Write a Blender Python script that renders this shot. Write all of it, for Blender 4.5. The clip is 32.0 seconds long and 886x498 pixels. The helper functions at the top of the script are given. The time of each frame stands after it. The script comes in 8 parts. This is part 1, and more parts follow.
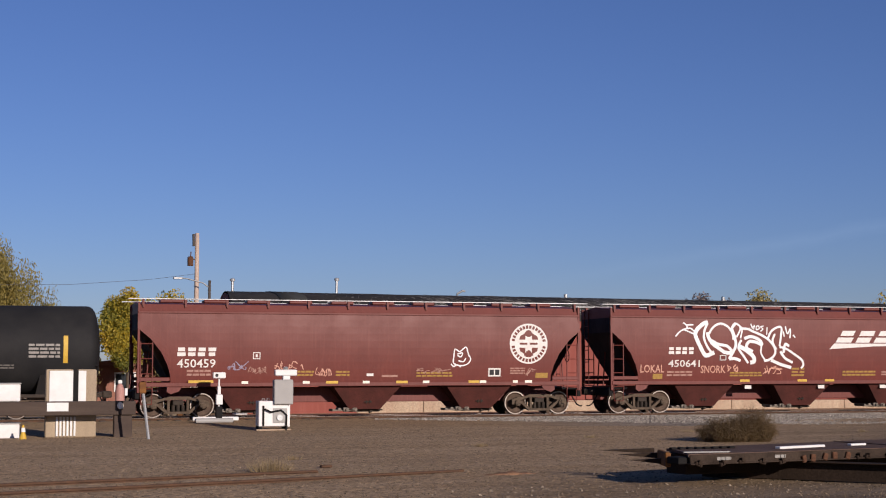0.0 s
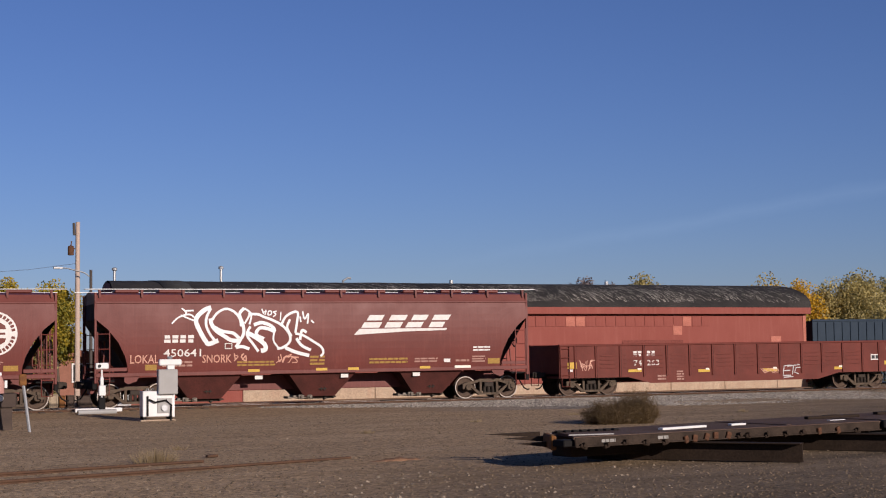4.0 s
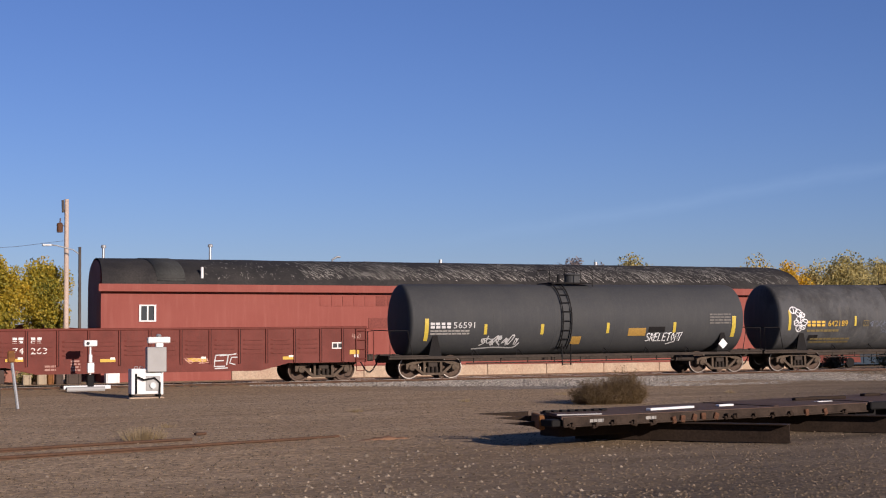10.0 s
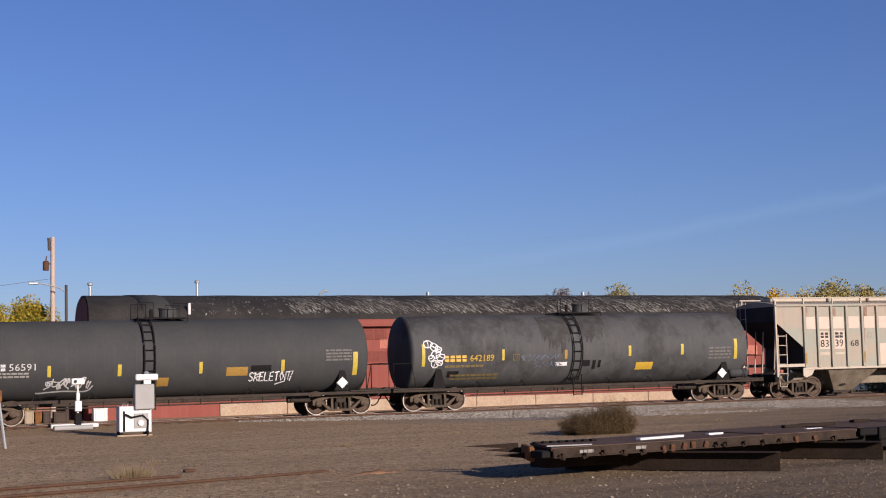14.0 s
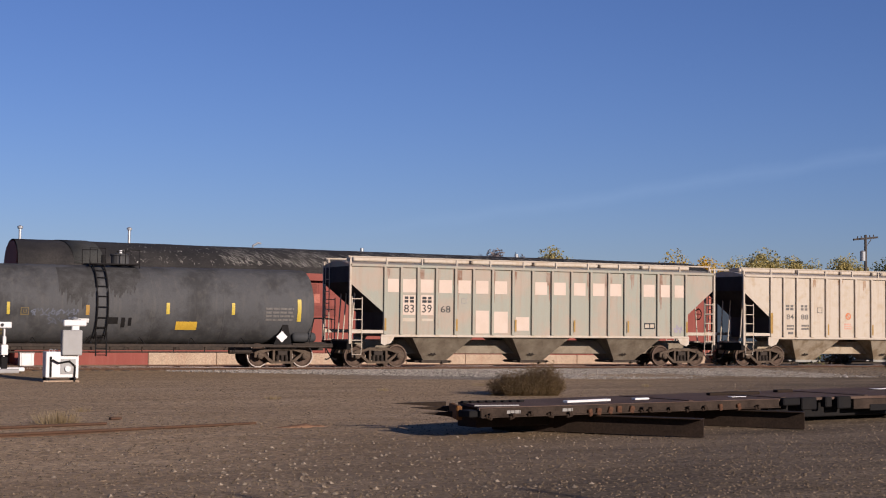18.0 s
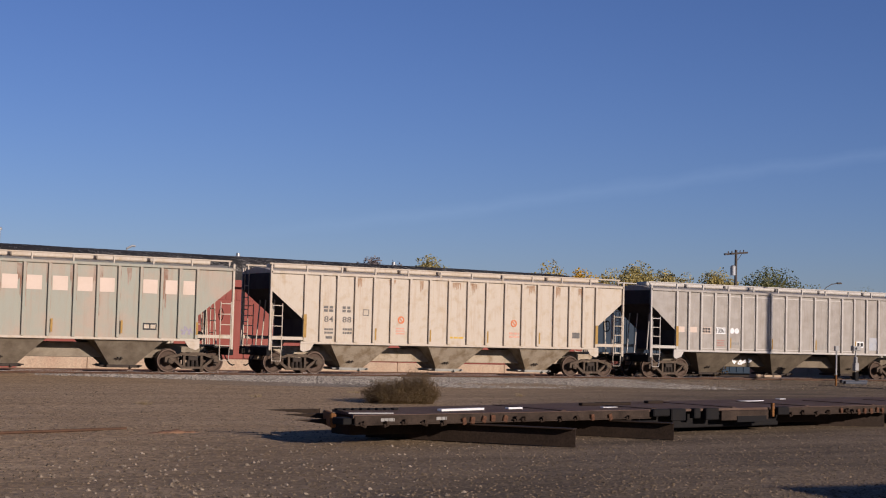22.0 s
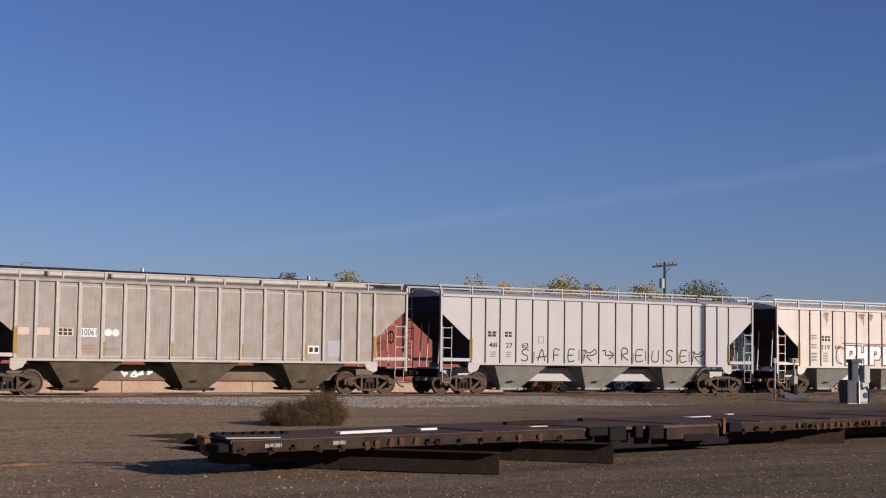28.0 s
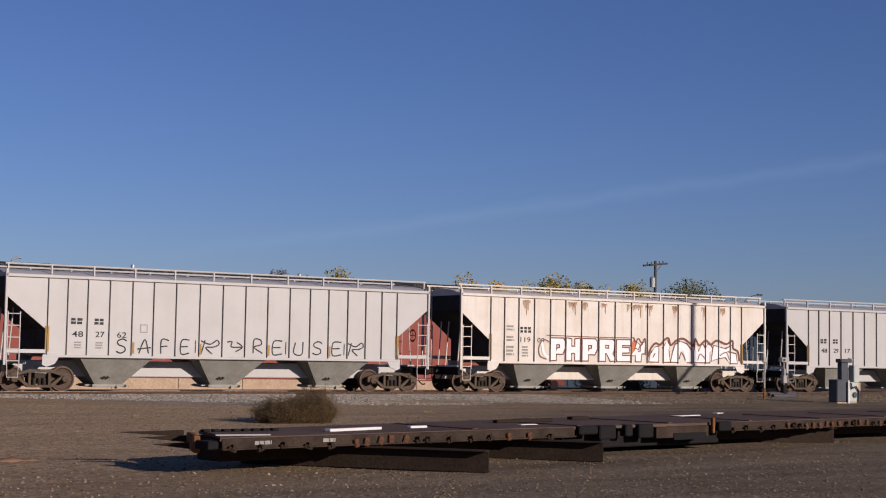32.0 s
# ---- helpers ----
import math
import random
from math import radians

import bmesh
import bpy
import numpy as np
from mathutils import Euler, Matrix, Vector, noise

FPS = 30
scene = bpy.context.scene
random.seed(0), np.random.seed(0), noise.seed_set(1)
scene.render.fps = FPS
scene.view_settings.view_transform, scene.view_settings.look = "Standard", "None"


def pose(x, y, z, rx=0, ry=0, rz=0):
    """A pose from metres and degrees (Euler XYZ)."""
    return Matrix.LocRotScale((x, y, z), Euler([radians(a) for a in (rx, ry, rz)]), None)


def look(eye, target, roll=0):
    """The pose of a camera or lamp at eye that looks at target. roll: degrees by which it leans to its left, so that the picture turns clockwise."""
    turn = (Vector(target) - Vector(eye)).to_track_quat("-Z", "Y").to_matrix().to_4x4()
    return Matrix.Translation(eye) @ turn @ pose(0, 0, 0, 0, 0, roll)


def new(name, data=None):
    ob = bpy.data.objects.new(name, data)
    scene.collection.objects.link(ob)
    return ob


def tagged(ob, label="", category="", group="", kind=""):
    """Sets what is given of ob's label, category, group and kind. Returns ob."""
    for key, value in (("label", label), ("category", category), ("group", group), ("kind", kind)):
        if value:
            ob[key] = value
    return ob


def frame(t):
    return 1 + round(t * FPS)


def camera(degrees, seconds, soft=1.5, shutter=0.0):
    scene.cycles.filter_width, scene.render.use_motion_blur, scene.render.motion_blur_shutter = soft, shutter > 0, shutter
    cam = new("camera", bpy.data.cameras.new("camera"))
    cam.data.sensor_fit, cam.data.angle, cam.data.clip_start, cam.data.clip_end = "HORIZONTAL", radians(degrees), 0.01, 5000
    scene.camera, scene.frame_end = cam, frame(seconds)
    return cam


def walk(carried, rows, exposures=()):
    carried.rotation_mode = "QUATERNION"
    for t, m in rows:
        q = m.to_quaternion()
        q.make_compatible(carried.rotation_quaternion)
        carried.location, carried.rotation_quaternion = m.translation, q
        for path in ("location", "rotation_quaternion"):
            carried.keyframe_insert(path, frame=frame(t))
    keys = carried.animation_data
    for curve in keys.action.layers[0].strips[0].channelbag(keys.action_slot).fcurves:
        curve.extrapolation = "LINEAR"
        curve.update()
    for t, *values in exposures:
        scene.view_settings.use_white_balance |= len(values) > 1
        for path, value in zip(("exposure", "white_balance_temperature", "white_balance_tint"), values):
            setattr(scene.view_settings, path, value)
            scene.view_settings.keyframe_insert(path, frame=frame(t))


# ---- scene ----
cam = camera(32.98, 32.0, soft=1.1)
PATH = [
    (0.0, 0.000, 0.000, 1.850, 94.554, 0.067, -16.817),
    (0.5, 0.000, 0.000, 1.850, 94.340, -0.121, -16.748),
    (1.0, 0.000, 0.000, 1.850, 94.704, -0.026, -18.722),
    (1.5, 0.000, 0.000, 1.850, 94.941, 0.214, -19.269),
    (2.0, 0.000, 0.000, 1.850, 94.889, 0.327, -19.890),
    (2.5, 0.000, 0.000, 1.850, 94.694, 0.603, -20.657),
    (3.0, 0.000, 0.000, 1.850, 94.441, 0.351, -19.855),
    (3.5, 0.000, 0.000, 1.850, 94.211, 0.546, -20.426),
    (4.0, 0.000, 0.000, 1.850, 94.002, 0.898, -21.152),
    (4.5, 0.000, 0.000, 1.850, 93.922, 0.748, -21.197),
    (6.5, 0.000, 0.000, 1.850, 93.423, 0.887, -21.410),
    (7.0, 0.000, 0.000, 1.850, 93.375, 0.956, -21.378),
    (7.5, 0.000, 0.000, 1.850, 93.127, 0.722, -21.036),
    (8.0, 0.000, 0.000, 1.850, 93.281, 0.798, -20.994),
    (8.5, 0.000, 0.000, 1.850, 93.352, 0.526, -21.250),
    (9.0, 0.000, 0.000, 1.850, 93.492, 0.389, -21.328),
    (9.5, 0.000, 0.000, 1.850, 93.488, 0.508, -21.365),
    (10.0, 0.000, 0.000, 1.850, 93.211, 0.558, -21.575),
    (10.5, 0.000, 0.000, 1.850, 92.941, 0.200, -21.990),
    (11.0, 0.000, 0.000, 1.850, 92.872, 0.181, -22.207),
    (11.5, 0.000, 0.000, 1.850, 93.813, 0.310, -21.686),
    (12.0, 0.000, 0.000, 1.850, 94.096, 0.103, -21.722),
    (12.5, 0.000, 0.000, 1.850, 93.591, 0.178, -21.721),
    (13.0, 0.000, 0.000, 1.850, 93.493, 0.161, -21.745),
    (13.5, 0.000, 0.000, 1.850, 93.480, 0.373, -21.689),
    (14.0, 0.000, 0.000, 1.850, 94.444, 1.431, -22.016),
    (14.5, 0.000, 0.000, 1.850, 92.491, 1.338, -23.287),
    (15.0, 0.000, 0.000, 1.850, 91.478, 1.395, -24.425),
    (15.5, 0.000, 0.000, 1.850, 91.985, 1.120, -24.065),
    (17.5, 0.000, 0.000, 1.850, 92.709, -0.642, -24.514),
    (18.0, 0.000, 0.000, 1.850, 92.811, -0.597, -24.644),
    (18.5, 0.000, 0.000, 1.850, 92.717, -0.770, -24.580),
    (19.0, 0.000, 0.000, 1.850, 92.453, -0.763, -25.009),
    (19.5, 0.000, 0.000, 1.850, 92.316, -0.914, -26.816),
    (20.0, 0.000, 0.000, 1.850, 92.794, -1.091, -28.040),
    (20.5, 0.000, 0.000, 1.850, 92.715, -1.167, -28.046),
    (21.0, 0.000, 0.000, 1.850, 92.733, -1.280, -28.541),
    (21.5, 0.000, 0.000, 1.850, 92.926, -1.309, -29.015),
    (22.0, 0.000, 0.000, 1.850, 93.194, -1.500, -29.388),
    (22.5, 0.000, 0.000, 1.850, 92.971, -1.112, -29.760),
    (23.0, 0.000, 0.000, 1.850, 92.209, -0.924, -30.123),
    (23.5, 0.000, 0.000, 1.850, 93.137, -0.817, -30.653),
    (24.0, 0.000, 0.000, 1.850, 93.276, -0.872, -31.508),
    (24.5, 0.000, 0.000, 1.850, 93.133, -0.730, -32.073),
    (25.0, 0.000, 0.000, 1.850, 93.333, -1.014, -32.093),
    (25.5, 0.000, 0.000, 1.850, 93.467, -0.818, -32.051),
    (27.5, 2.504, 3.542, 1.650, 94.044, -0.774, -32.179),
    (28.0, 2.504, 3.542, 1.650, 94.041, -0.770, -32.197),
    (28.5, 2.504, 3.542, 1.650, 94.109, -0.774, -32.326),
    (29.0, 2.504, 3.542, 1.650, 94.106, -1.122, -32.373),
    (29.5, 2.504, 3.542, 1.650, 93.929, -0.895, -32.430),
    (30.0, 2.504, 3.542, 1.650, 93.880, -0.720, -32.445),
    (30.5, 2.504, 3.542, 1.650, 93.903, -0.755, -32.433),
    (31.0, 2.504, 3.542, 1.650, 93.868, -0.943, -32.376),
    (31.5, 2.504, 3.542, 1.650, 93.871, -0.987, -32.486),
    (32.0, 2.504, 3.542, 1.650, 93.966, -1.012, -32.568),
]
EXPOSURES = [(0.0, 0.25), (4.0, 0.23), (7.0, 0.38), (8.0, 0.46), (9.0, 0.49), (13.0, 0.54), (14.0, 0.53), (15.0, 0.70), (16.5, 0.55), (18.0, 0.40), (20.0, 0.33), (24.0, 0.28), (28.0, 0.21), (32.0, 0.19)]
walk(cam, [(row[0], pose(*row[1:])) for row in PATH], EXPOSURES)

# ---- light ----
SUN_AWAY = Vector((-0.30, 0.954, 0.0)).normalized()
SUN_UP = radians(17)
world = bpy.data.worlds.new("sky")
scene.world = world
world.use_nodes = True
wn = world.node_tree.nodes
sky = wn.new("ShaderNodeTexSky")
sky.sky_type = "NISHITA"
sky.sun_disc = False
sky.sun_elevation = SUN_UP
sky.sun_rotation = radians(162.5)
sky.altitude = 400
sky.air_density, sky.dust_density, sky.ozone_density = 1.0, 0.2, 3.5
tint = wn.new("ShaderNodeMix")
tint.data_type, tint.blend_type = "RGBA", "MULTIPLY"
tint.inputs[0].default_value = 1.0
tint.inputs[7].default_value = (0.815, 0.865, 1.32, 1)
wn["Background"].inputs[1].default_value = 0.05
world.node_tree.links.new(sky.outputs[0], tint.inputs[6])
# a thin streak of high cloud, low over the horizon
def toward(azimuth, height):
    a, h = radians(azimuth), radians(height)
    return Vector((math.sin(a) * math.cos(h), math.cos(a) * math.cos(h), math.sin(h)))


def sky_node(kind, operation="", **values):
    n = wn.new(kind)
    if operation:
        n.operation = operation
    for key, value in values.items():
        n.inputs[int(key[1:])].default_value = value
    return n


sky_link = world.node_tree.links.new
way = wn.new("ShaderNodeTexCoord")
across = sky_node("ShaderNodeVectorMath", "DOT_PRODUCT", _1=toward(24, 3.8).cross(toward(49, 7.4)).normalized())
sky_link(way.outputs["Generated"], across.inputs[0])
wisp = sky_node("ShaderNodeTexNoise", _2=26.0, _3=5.0)
sky_link(way.outputs["Generated"], wisp.inputs[0])
off_line = sky_node("ShaderNodeMath", "MULTIPLY_ADD", _1=0.012, _2=-0.006)
sky_link(wisp.outputs[0], off_line.inputs[0])
moved = sky_node("ShaderNodeMath", "ADD")
sky_link(across.outputs["Value"], moved.inputs[0])
sky_link(off_line.outputs[0], moved.inputs[1])
near_line = sky_node("ShaderNodeMath", "ABSOLUTE")
sky_link(moved.outputs[0], near_line.inputs[0])
fade = sky_node("ShaderNodeMapRange", _1=0.0, _2=0.0065, _3=0.048, _4=0.0)
sky_link(near_line.outputs[0], fade.inputs[0])
along = sky_node("ShaderNodeVectorMath", "DOT_PRODUCT", _1=toward(39, 6.0))
sky_link(way.outputs["Generated"], along.inputs[0])
reach = sky_node("ShaderNodeMapRange", _1=math.cos(radians(19)), _2=math.cos(radians(9)), _3=0.0, _4=1.0)
sky_link(along.outputs["Value"], reach.inputs[0])
cloud_share = sky_node("ShaderNodeMath", "MULTIPLY")
sky_link(fade.outputs[0], cloud_share.inputs[0])
sky_link(reach.outputs[0], cloud_share.inputs[1])
cloud = wn.new("ShaderNodeMix")
cloud.data_type = "RGBA"
cloud.inputs[7].default_value = (9.0, 11.5, 16.0, 1)
sky_link(cloud_share.outputs[0], cloud.inputs[0])
sky_link(tint.outputs[2], cloud.inputs[6])
sky_link(cloud.outputs[2], wn["Background"].inputs[0])
sun_data = bpy.data.lights.new("sun", "SUN")
sun_data.energy, sun_data.angle, sun_data.color = 4.6, radians(0.55), (1.0, 0.865, 0.79)
sun = new("sun", sun_data)
sun_from = -SUN_AWAY * math.cos(SUN_UP) + Vector((0, 0, math.sin(SUN_UP)))
sun.matrix_world = look(sun_from * 60, (0, 0, 0))


# ---- materials ----
def mat(name, base, rough=0.7, metal=0.0, second=None, amount=0.5, scale=6.0, fine=60.0, bump=0.15, deep=0.03, stretch=(1, 1, 1), coords="Object",
        contrast=(0.4, 0.65), dirt=None, dirt_amount=0.0, island=0.0, random_object=0.0, fine_amount=0.25, streak=(2.2, 2.2, 0.16)):
    """A painted, rusty or mineral surface: base colour, patches of a second colour, fine grain, streaks of dirt, relief."""
    m = bpy.data.materials.new(name)
    m.use_nodes = True
    nt = m.node_tree
    bsdf = nt.nodes["Principled BSDF"]
    link = nt.links.new
    base, second, dirt = (c and tuple(0.8 * v for v in c) for c in (base, second, dirt))

    def node(kind, **values):
        n = nt.nodes.new(kind)
        for key, value in values.items():
            n.inputs[key].default_value = value
        return n

    def mix(a, b, factor, blend="MIX"):
        n = nt.nodes.new("ShaderNodeMix")
        n.data_type, n.blend_type = "RGBA", blend
        for socket, value in ((0, factor), (6, a), (7, b)):
            if hasattr(value, "is_linked"):
                link(value, n.inputs[socket])
            elif socket:
                n.inputs[socket].default_value = (*value, 1)
            else:
                n.inputs[0].default_value = value
        return n.outputs[2]

    tc = nt.nodes.new("ShaderNodeTexCoord")
    mp = node("ShaderNodeMapping", Scale=stretch)
    link(tc.outputs[coords], mp.inputs[0])
    n1 = node("ShaderNodeTexNoise", Scale=scale, Detail=6.0, Roughness=0.62)
    link(mp.outputs[0], n1.inputs[0])
    n2 = node("ShaderNodeTexNoise", Scale=fine, Detail=3.0)
    link(tc.outputs[coords], n2.inputs[0])
    ramp = nt.nodes.new("ShaderNodeMapRange")
    ramp.inputs[1].default_value, ramp.inputs[2].default_value = contrast
    ramp.inputs[4].default_value = amount
    link(n1.outputs[0], ramp.inputs[0])
    colour = mix(base, second or tuple(0.6 * c for c in base), ramp.outputs[0])
    grain = nt.nodes.new("ShaderNodeMapRange")
    grain.inputs[1].default_value, grain.inputs[2].default_value = 0.3, 0.7
    grain.inputs[3].default_value, grain.inputs[4].default_value = 1 - fine_amount, 1 + fine_amount
    link(n2.outputs[0], grain.inputs[0])
    grey = nt.nodes.new("ShaderNodeCombineColor")
    for k in range(3):
        link(grain.outputs[0], grey.inputs[k])
    colour = mix(colour, grey.outputs[0], 1.0, "MULTIPLY")
    if dirt:
        mp2 = node("ShaderNodeMapping", Scale=streak)
        link(tc.outputs[coords], mp2.inputs[0])
        n3 = node("ShaderNodeTexNoise", Scale=2.0, Detail=5.0, Roughness=0.7)
        link(mp2.outputs[0], n3.inputs[0])
        r3 = nt.nodes.new("ShaderNodeMapRange")
        r3.inputs[1].default_value, r3.inputs[2].default_value, r3.inputs[4].default_value = 0.5, 0.75, dirt_amount
        link(n3.outputs[0], r3.inputs[0])
        colour = mix(colour, dirt, r3.outputs[0])
    for share, source in ((island, "ShaderNodeNewGeometry"), (random_object, "ShaderNodeObjectInfo")):
        if share:
            info = nt.nodes.new(source)
            rnd = nt.nodes.new("ShaderNodeMapRange")
            rnd.inputs[3].default_value, rnd.inputs[4].default_value = 1 - share, 1 + share
            link(info.outputs["Random Per Island" if source == "ShaderNodeNewGeometry" else "Random"], rnd.inputs[0])
            g2 = nt.nodes.new("ShaderNodeCombineColor")
            for k in range(3):
                link(rnd.outputs[0], g2.inputs[k])
            colour = mix(colour, g2.outputs[0], 1.0, "MULTIPLY")
    link(colour, bsdf.inputs["Base Color"])
    rr = nt.nodes.new("ShaderNodeMapRange")
    rr.inputs[3].default_value, rr.inputs[4].default_value = max(0.05, rough - 0.12), min(1, rough + 0.12)
    link(n1.outputs[0], rr.inputs[0])
    link(rr.outputs[0], bsdf.inputs["Roughness"])
    bsdf.inputs["Metallic"].default_value = metal
    bsdf.inputs["Specular IOR Level"].default_value = 0.5 if rough < 0.5 else 0.12 if rough > 0.68 else 0.25
    if bump:
        b = node("ShaderNodeBump", Strength=bump, Distance=deep)
        link(n2.outputs[0], b.inputs["Height"])
        link(b.outputs[0], bsdf.inputs["Normal"])
    return m


def leaf_mat(name, colours):
    """Leaves whose colour runs from one to the next, clump by clump."""
    m = bpy.data.materials.new(name)
    m.use_nodes = True
    nt = m.node_tree
    bsdf = nt.nodes["Principled BSDF"]
    geo = nt.nodes.new("ShaderNodeNewGeometry")
    tc = nt.nodes.new("ShaderNodeTexCoord")
    big = nt.nodes.new("ShaderNodeTexNoise")
    big.inputs["Scale"].default_value = 0.55
    nt.links.new(tc.outputs["Object"], big.inputs[0])
    add = nt.nodes.new("ShaderNodeMath")
    add.operation = "MULTIPLY_ADD"
    add.inputs[1].default_value = 0.45
    nt.links.new(geo.outputs["Random Per Island"], add.inputs[0])
    spread = nt.nodes.new("ShaderNodeMapRange")
    spread.inputs[1].default_value, spread.inputs[2].default_value = 0.3, 0.7
    spread.inputs[4].default_value = 0.6
    nt.links.new(big.outputs[0], spread.inputs[0])
    nt.links.new(spread.outputs[0], add.inputs[2])
    ramp = nt.nodes.new("ShaderNodeValToRGB")
    while len(ramp.color_ramp.elements) < len(colours):
        ramp.color_ramp.elements.new(0.5)
    for k, c in enumerate(colours):
        ramp.color_ramp.elements[k].position = k / (len(colours) - 1)
        ramp.color_ramp.elements[k].color = (*c, 1)
    nt.links.new(add.outputs[0], ramp.inputs[0])
    nt.links.new(ramp.outputs[0], bsdf.inputs["Base Color"])
    bsdf.inputs["Roughness"].default_value = 0.6
    through_leaf = nt.nodes.new("ShaderNodeBsdfTranslucent")
    nt.links.new(ramp.outputs[0], through_leaf.inputs[0])
    both = nt.nodes.new("ShaderNodeMixShader")
    both.inputs[0].default_value = 0.4
    nt.links.new(bsdf.outputs[0], both.inputs[1])
    nt.links.new(through_leaf.outputs[0], both.inputs[2])
    nt.links.new(both.outputs[0], nt.nodes["Material Output"].inputs[0])
    return m


def two_sided(m, dark, pale, x0, x1, grain, slant=0.0, back=0.0, loose=0.0):
    """Turns a material, from x0 to x1 along the track, into dark and pale pebbles, with a ragged border that may slant; loose: grit strewn over the rest."""
    nt = m.node_tree
    bsdf = nt.nodes["Principled BSDF"]
    old = bsdf.inputs["Base Color"].links[0].from_socket
    tc = nt.nodes.new("ShaderNodeTexCoord")
    sep = nt.nodes.new("ShaderNodeSeparateXYZ")
    nt.links.new(tc.outputs["Object"], sep.inputs[0])
    wob = nt.nodes.new("ShaderNodeTexNoise")
    wob.inputs["Scale"].default_value, wob.inputs["Detail"].default_value = 0.3, 6
    nt.links.new(tc.outputs["Object"], wob.inputs[0])
    add = nt.nodes.new("ShaderNodeMath")
    add.operation = "MULTIPLY_ADD"
    add.inputs[1].default_value = 0.55 * (x1 - x0)
    nt.links.new(wob.outputs[0], add.inputs[0])
    lean = nt.nodes.new("ShaderNodeMath")
    lean.operation = "MULTIPLY_ADD"
    lean.inputs[1].default_value = -slant
    nt.links.new(sep.outputs[1], lean.inputs[0])
    nt.links.new(sep.outputs[0], lean.inputs[2])
    nt.links.new(lean.outputs[0], add.inputs[2])
    border = nt.nodes.new("ShaderNodeMapRange")
    border.inputs[1].default_value, border.inputs[2].default_value = x0 - back + 0.27 * (x1 - x0), x1 - back + 0.27 * (x1 - x0)
    nt.links.new(add.outputs[0], border.inputs[0])
    spots = nt.nodes.new("ShaderNodeTexVoronoi")
    spots.inputs["Scale"].default_value = grain
    nt.links.new(tc.outputs["Object"], spots.inputs[0])
    sep2 = nt.nodes.new("ShaderNodeSeparateColor")
    nt.links.new(spots.outputs["Color"], sep2.inputs[0])
    mix2 = nt.nodes.new("ShaderNodeMix")
    mix2.data_type = "RGBA"
    mix2.inputs[6].default_value, mix2.inputs[7].default_value = (*dark, 1), (*pale, 1)
    nt.links.new(sep2.outputs[0], mix2.inputs[0])
    if loose:
        grit = nt.nodes.new("ShaderNodeMapRange")
        grit.inputs[3].default_value, grit.inputs[4].default_value = 1 - loose, 1 + loose
        nt.links.new(sep2.outputs[1], grit.inputs[0])
        strewn = nt.nodes.new("ShaderNodeVectorMath")
        strewn.operation = "SCALE"
        nt.links.new(old, strewn.inputs[0])
        nt.links.new(grit.outputs[0], strewn.inputs["Scale"])
        old = strewn.outputs[0]
    patch = nt.nodes.new("ShaderNodeTexNoise")
    patch.inputs["Scale"].default_value, patch.inputs["Detail"].default_value = 0.7, 6
    along = nt.nodes.new("ShaderNodeMapping")
    along.inputs["Scale"].default_value = (0.22, 1.3, 1)
    nt.links.new(tc.outputs["Object"], along.inputs[0])
    nt.links.new(along.outputs[0], patch.inputs[0])
    level = nt.nodes.new("ShaderNodeMapRange")
    level.inputs[1].default_value, level.inputs[2].default_value = 0.3, 0.7
    level.inputs[3].default_value, level.inputs[4].default_value = 0.62, 1.35
    nt.links.new(patch.outputs[0], level.inputs[0])
    scaled = nt.nodes.new("ShaderNodeVectorMath")
    scaled.operation = "SCALE"
    nt.links.new(mix2.outputs[2], scaled.inputs[0])
    nt.links.new(level.outputs[0], scaled.inputs["Scale"])
    mix = nt.nodes.new("ShaderNodeMix")
    mix.data_type = "RGBA"
    nt.links.new(border.outputs[0], mix.inputs[0])
    nt.links.new(old, mix.inputs[6])
    nt.links.new(scaled.outputs[0], mix.inputs[7])
    nt.links.new(mix.outputs[2], bsdf.inputs["Base Color"])
    pebbles = nt.nodes.new("ShaderNodeBump")
    pebbles.invert = True
    pebbles.inputs["Strength"].default_value, pebbles.inputs["Distance"].default_value = 0.5, 0.016
    nt.links.new(spots.outputs["Distance"], pebbles.inputs["Height"])
    nt.links.new(bsdf.inputs["Normal"].links[0].from_socket, pebbles.inputs["Normal"])
    nt.links.new(pebbles.outputs[0], bsdf.inputs["Normal"])
    return m


M_GROUND = two_sided(mat("gravel_ground", (0.335, 0.228, 0.128), 0.95, second=(0.44, 0.316, 0.193), amount=0.9, scale=0.55, stretch=(0.28, 1.2, 1), contrast=(0.36, 0.66), fine=9.0, bump=0.8, deep=0.035, fine_amount=0.4), (0.082, 0.060, 0.039), (0.198, 0.147, 0.096), 2.0, 14.0, 21.0, 0.9, 18.0, 0.3)
M_BALLAST = two_sided(mat("ballast", (0.375, 0.258, 0.145), 0.95, second=(0.30, 0.205, 0.12), amount=0.8, scale=0.8, fine=9.0, bump=1.0, deep=0.05, fine_amount=0.5), (0.085, 0.07, 0.052), (0.34, 0.30, 0.25), 17.0, 24.0, 13.0)
two_sided(M_BALLAST, (0.085, 0.064, 0.042), (0.25, 0.195, 0.135), 33.0, 50.0, 16.0)
M_BALLASTSTONE = mat("crushed_ballast_stone", (0.34, 0.305, 0.26), 0.9, second=(0.20, 0.17, 0.135), amount=0.8, scale=8, fine=70, island=0.7)
M_BROWNBALLAST = mat("dusty_brown_ballast_stone", (0.215, 0.165, 0.115), 0.9, second=(0.14, 0.105, 0.072), amount=0.8, scale=8, fine=70, island=0.6)
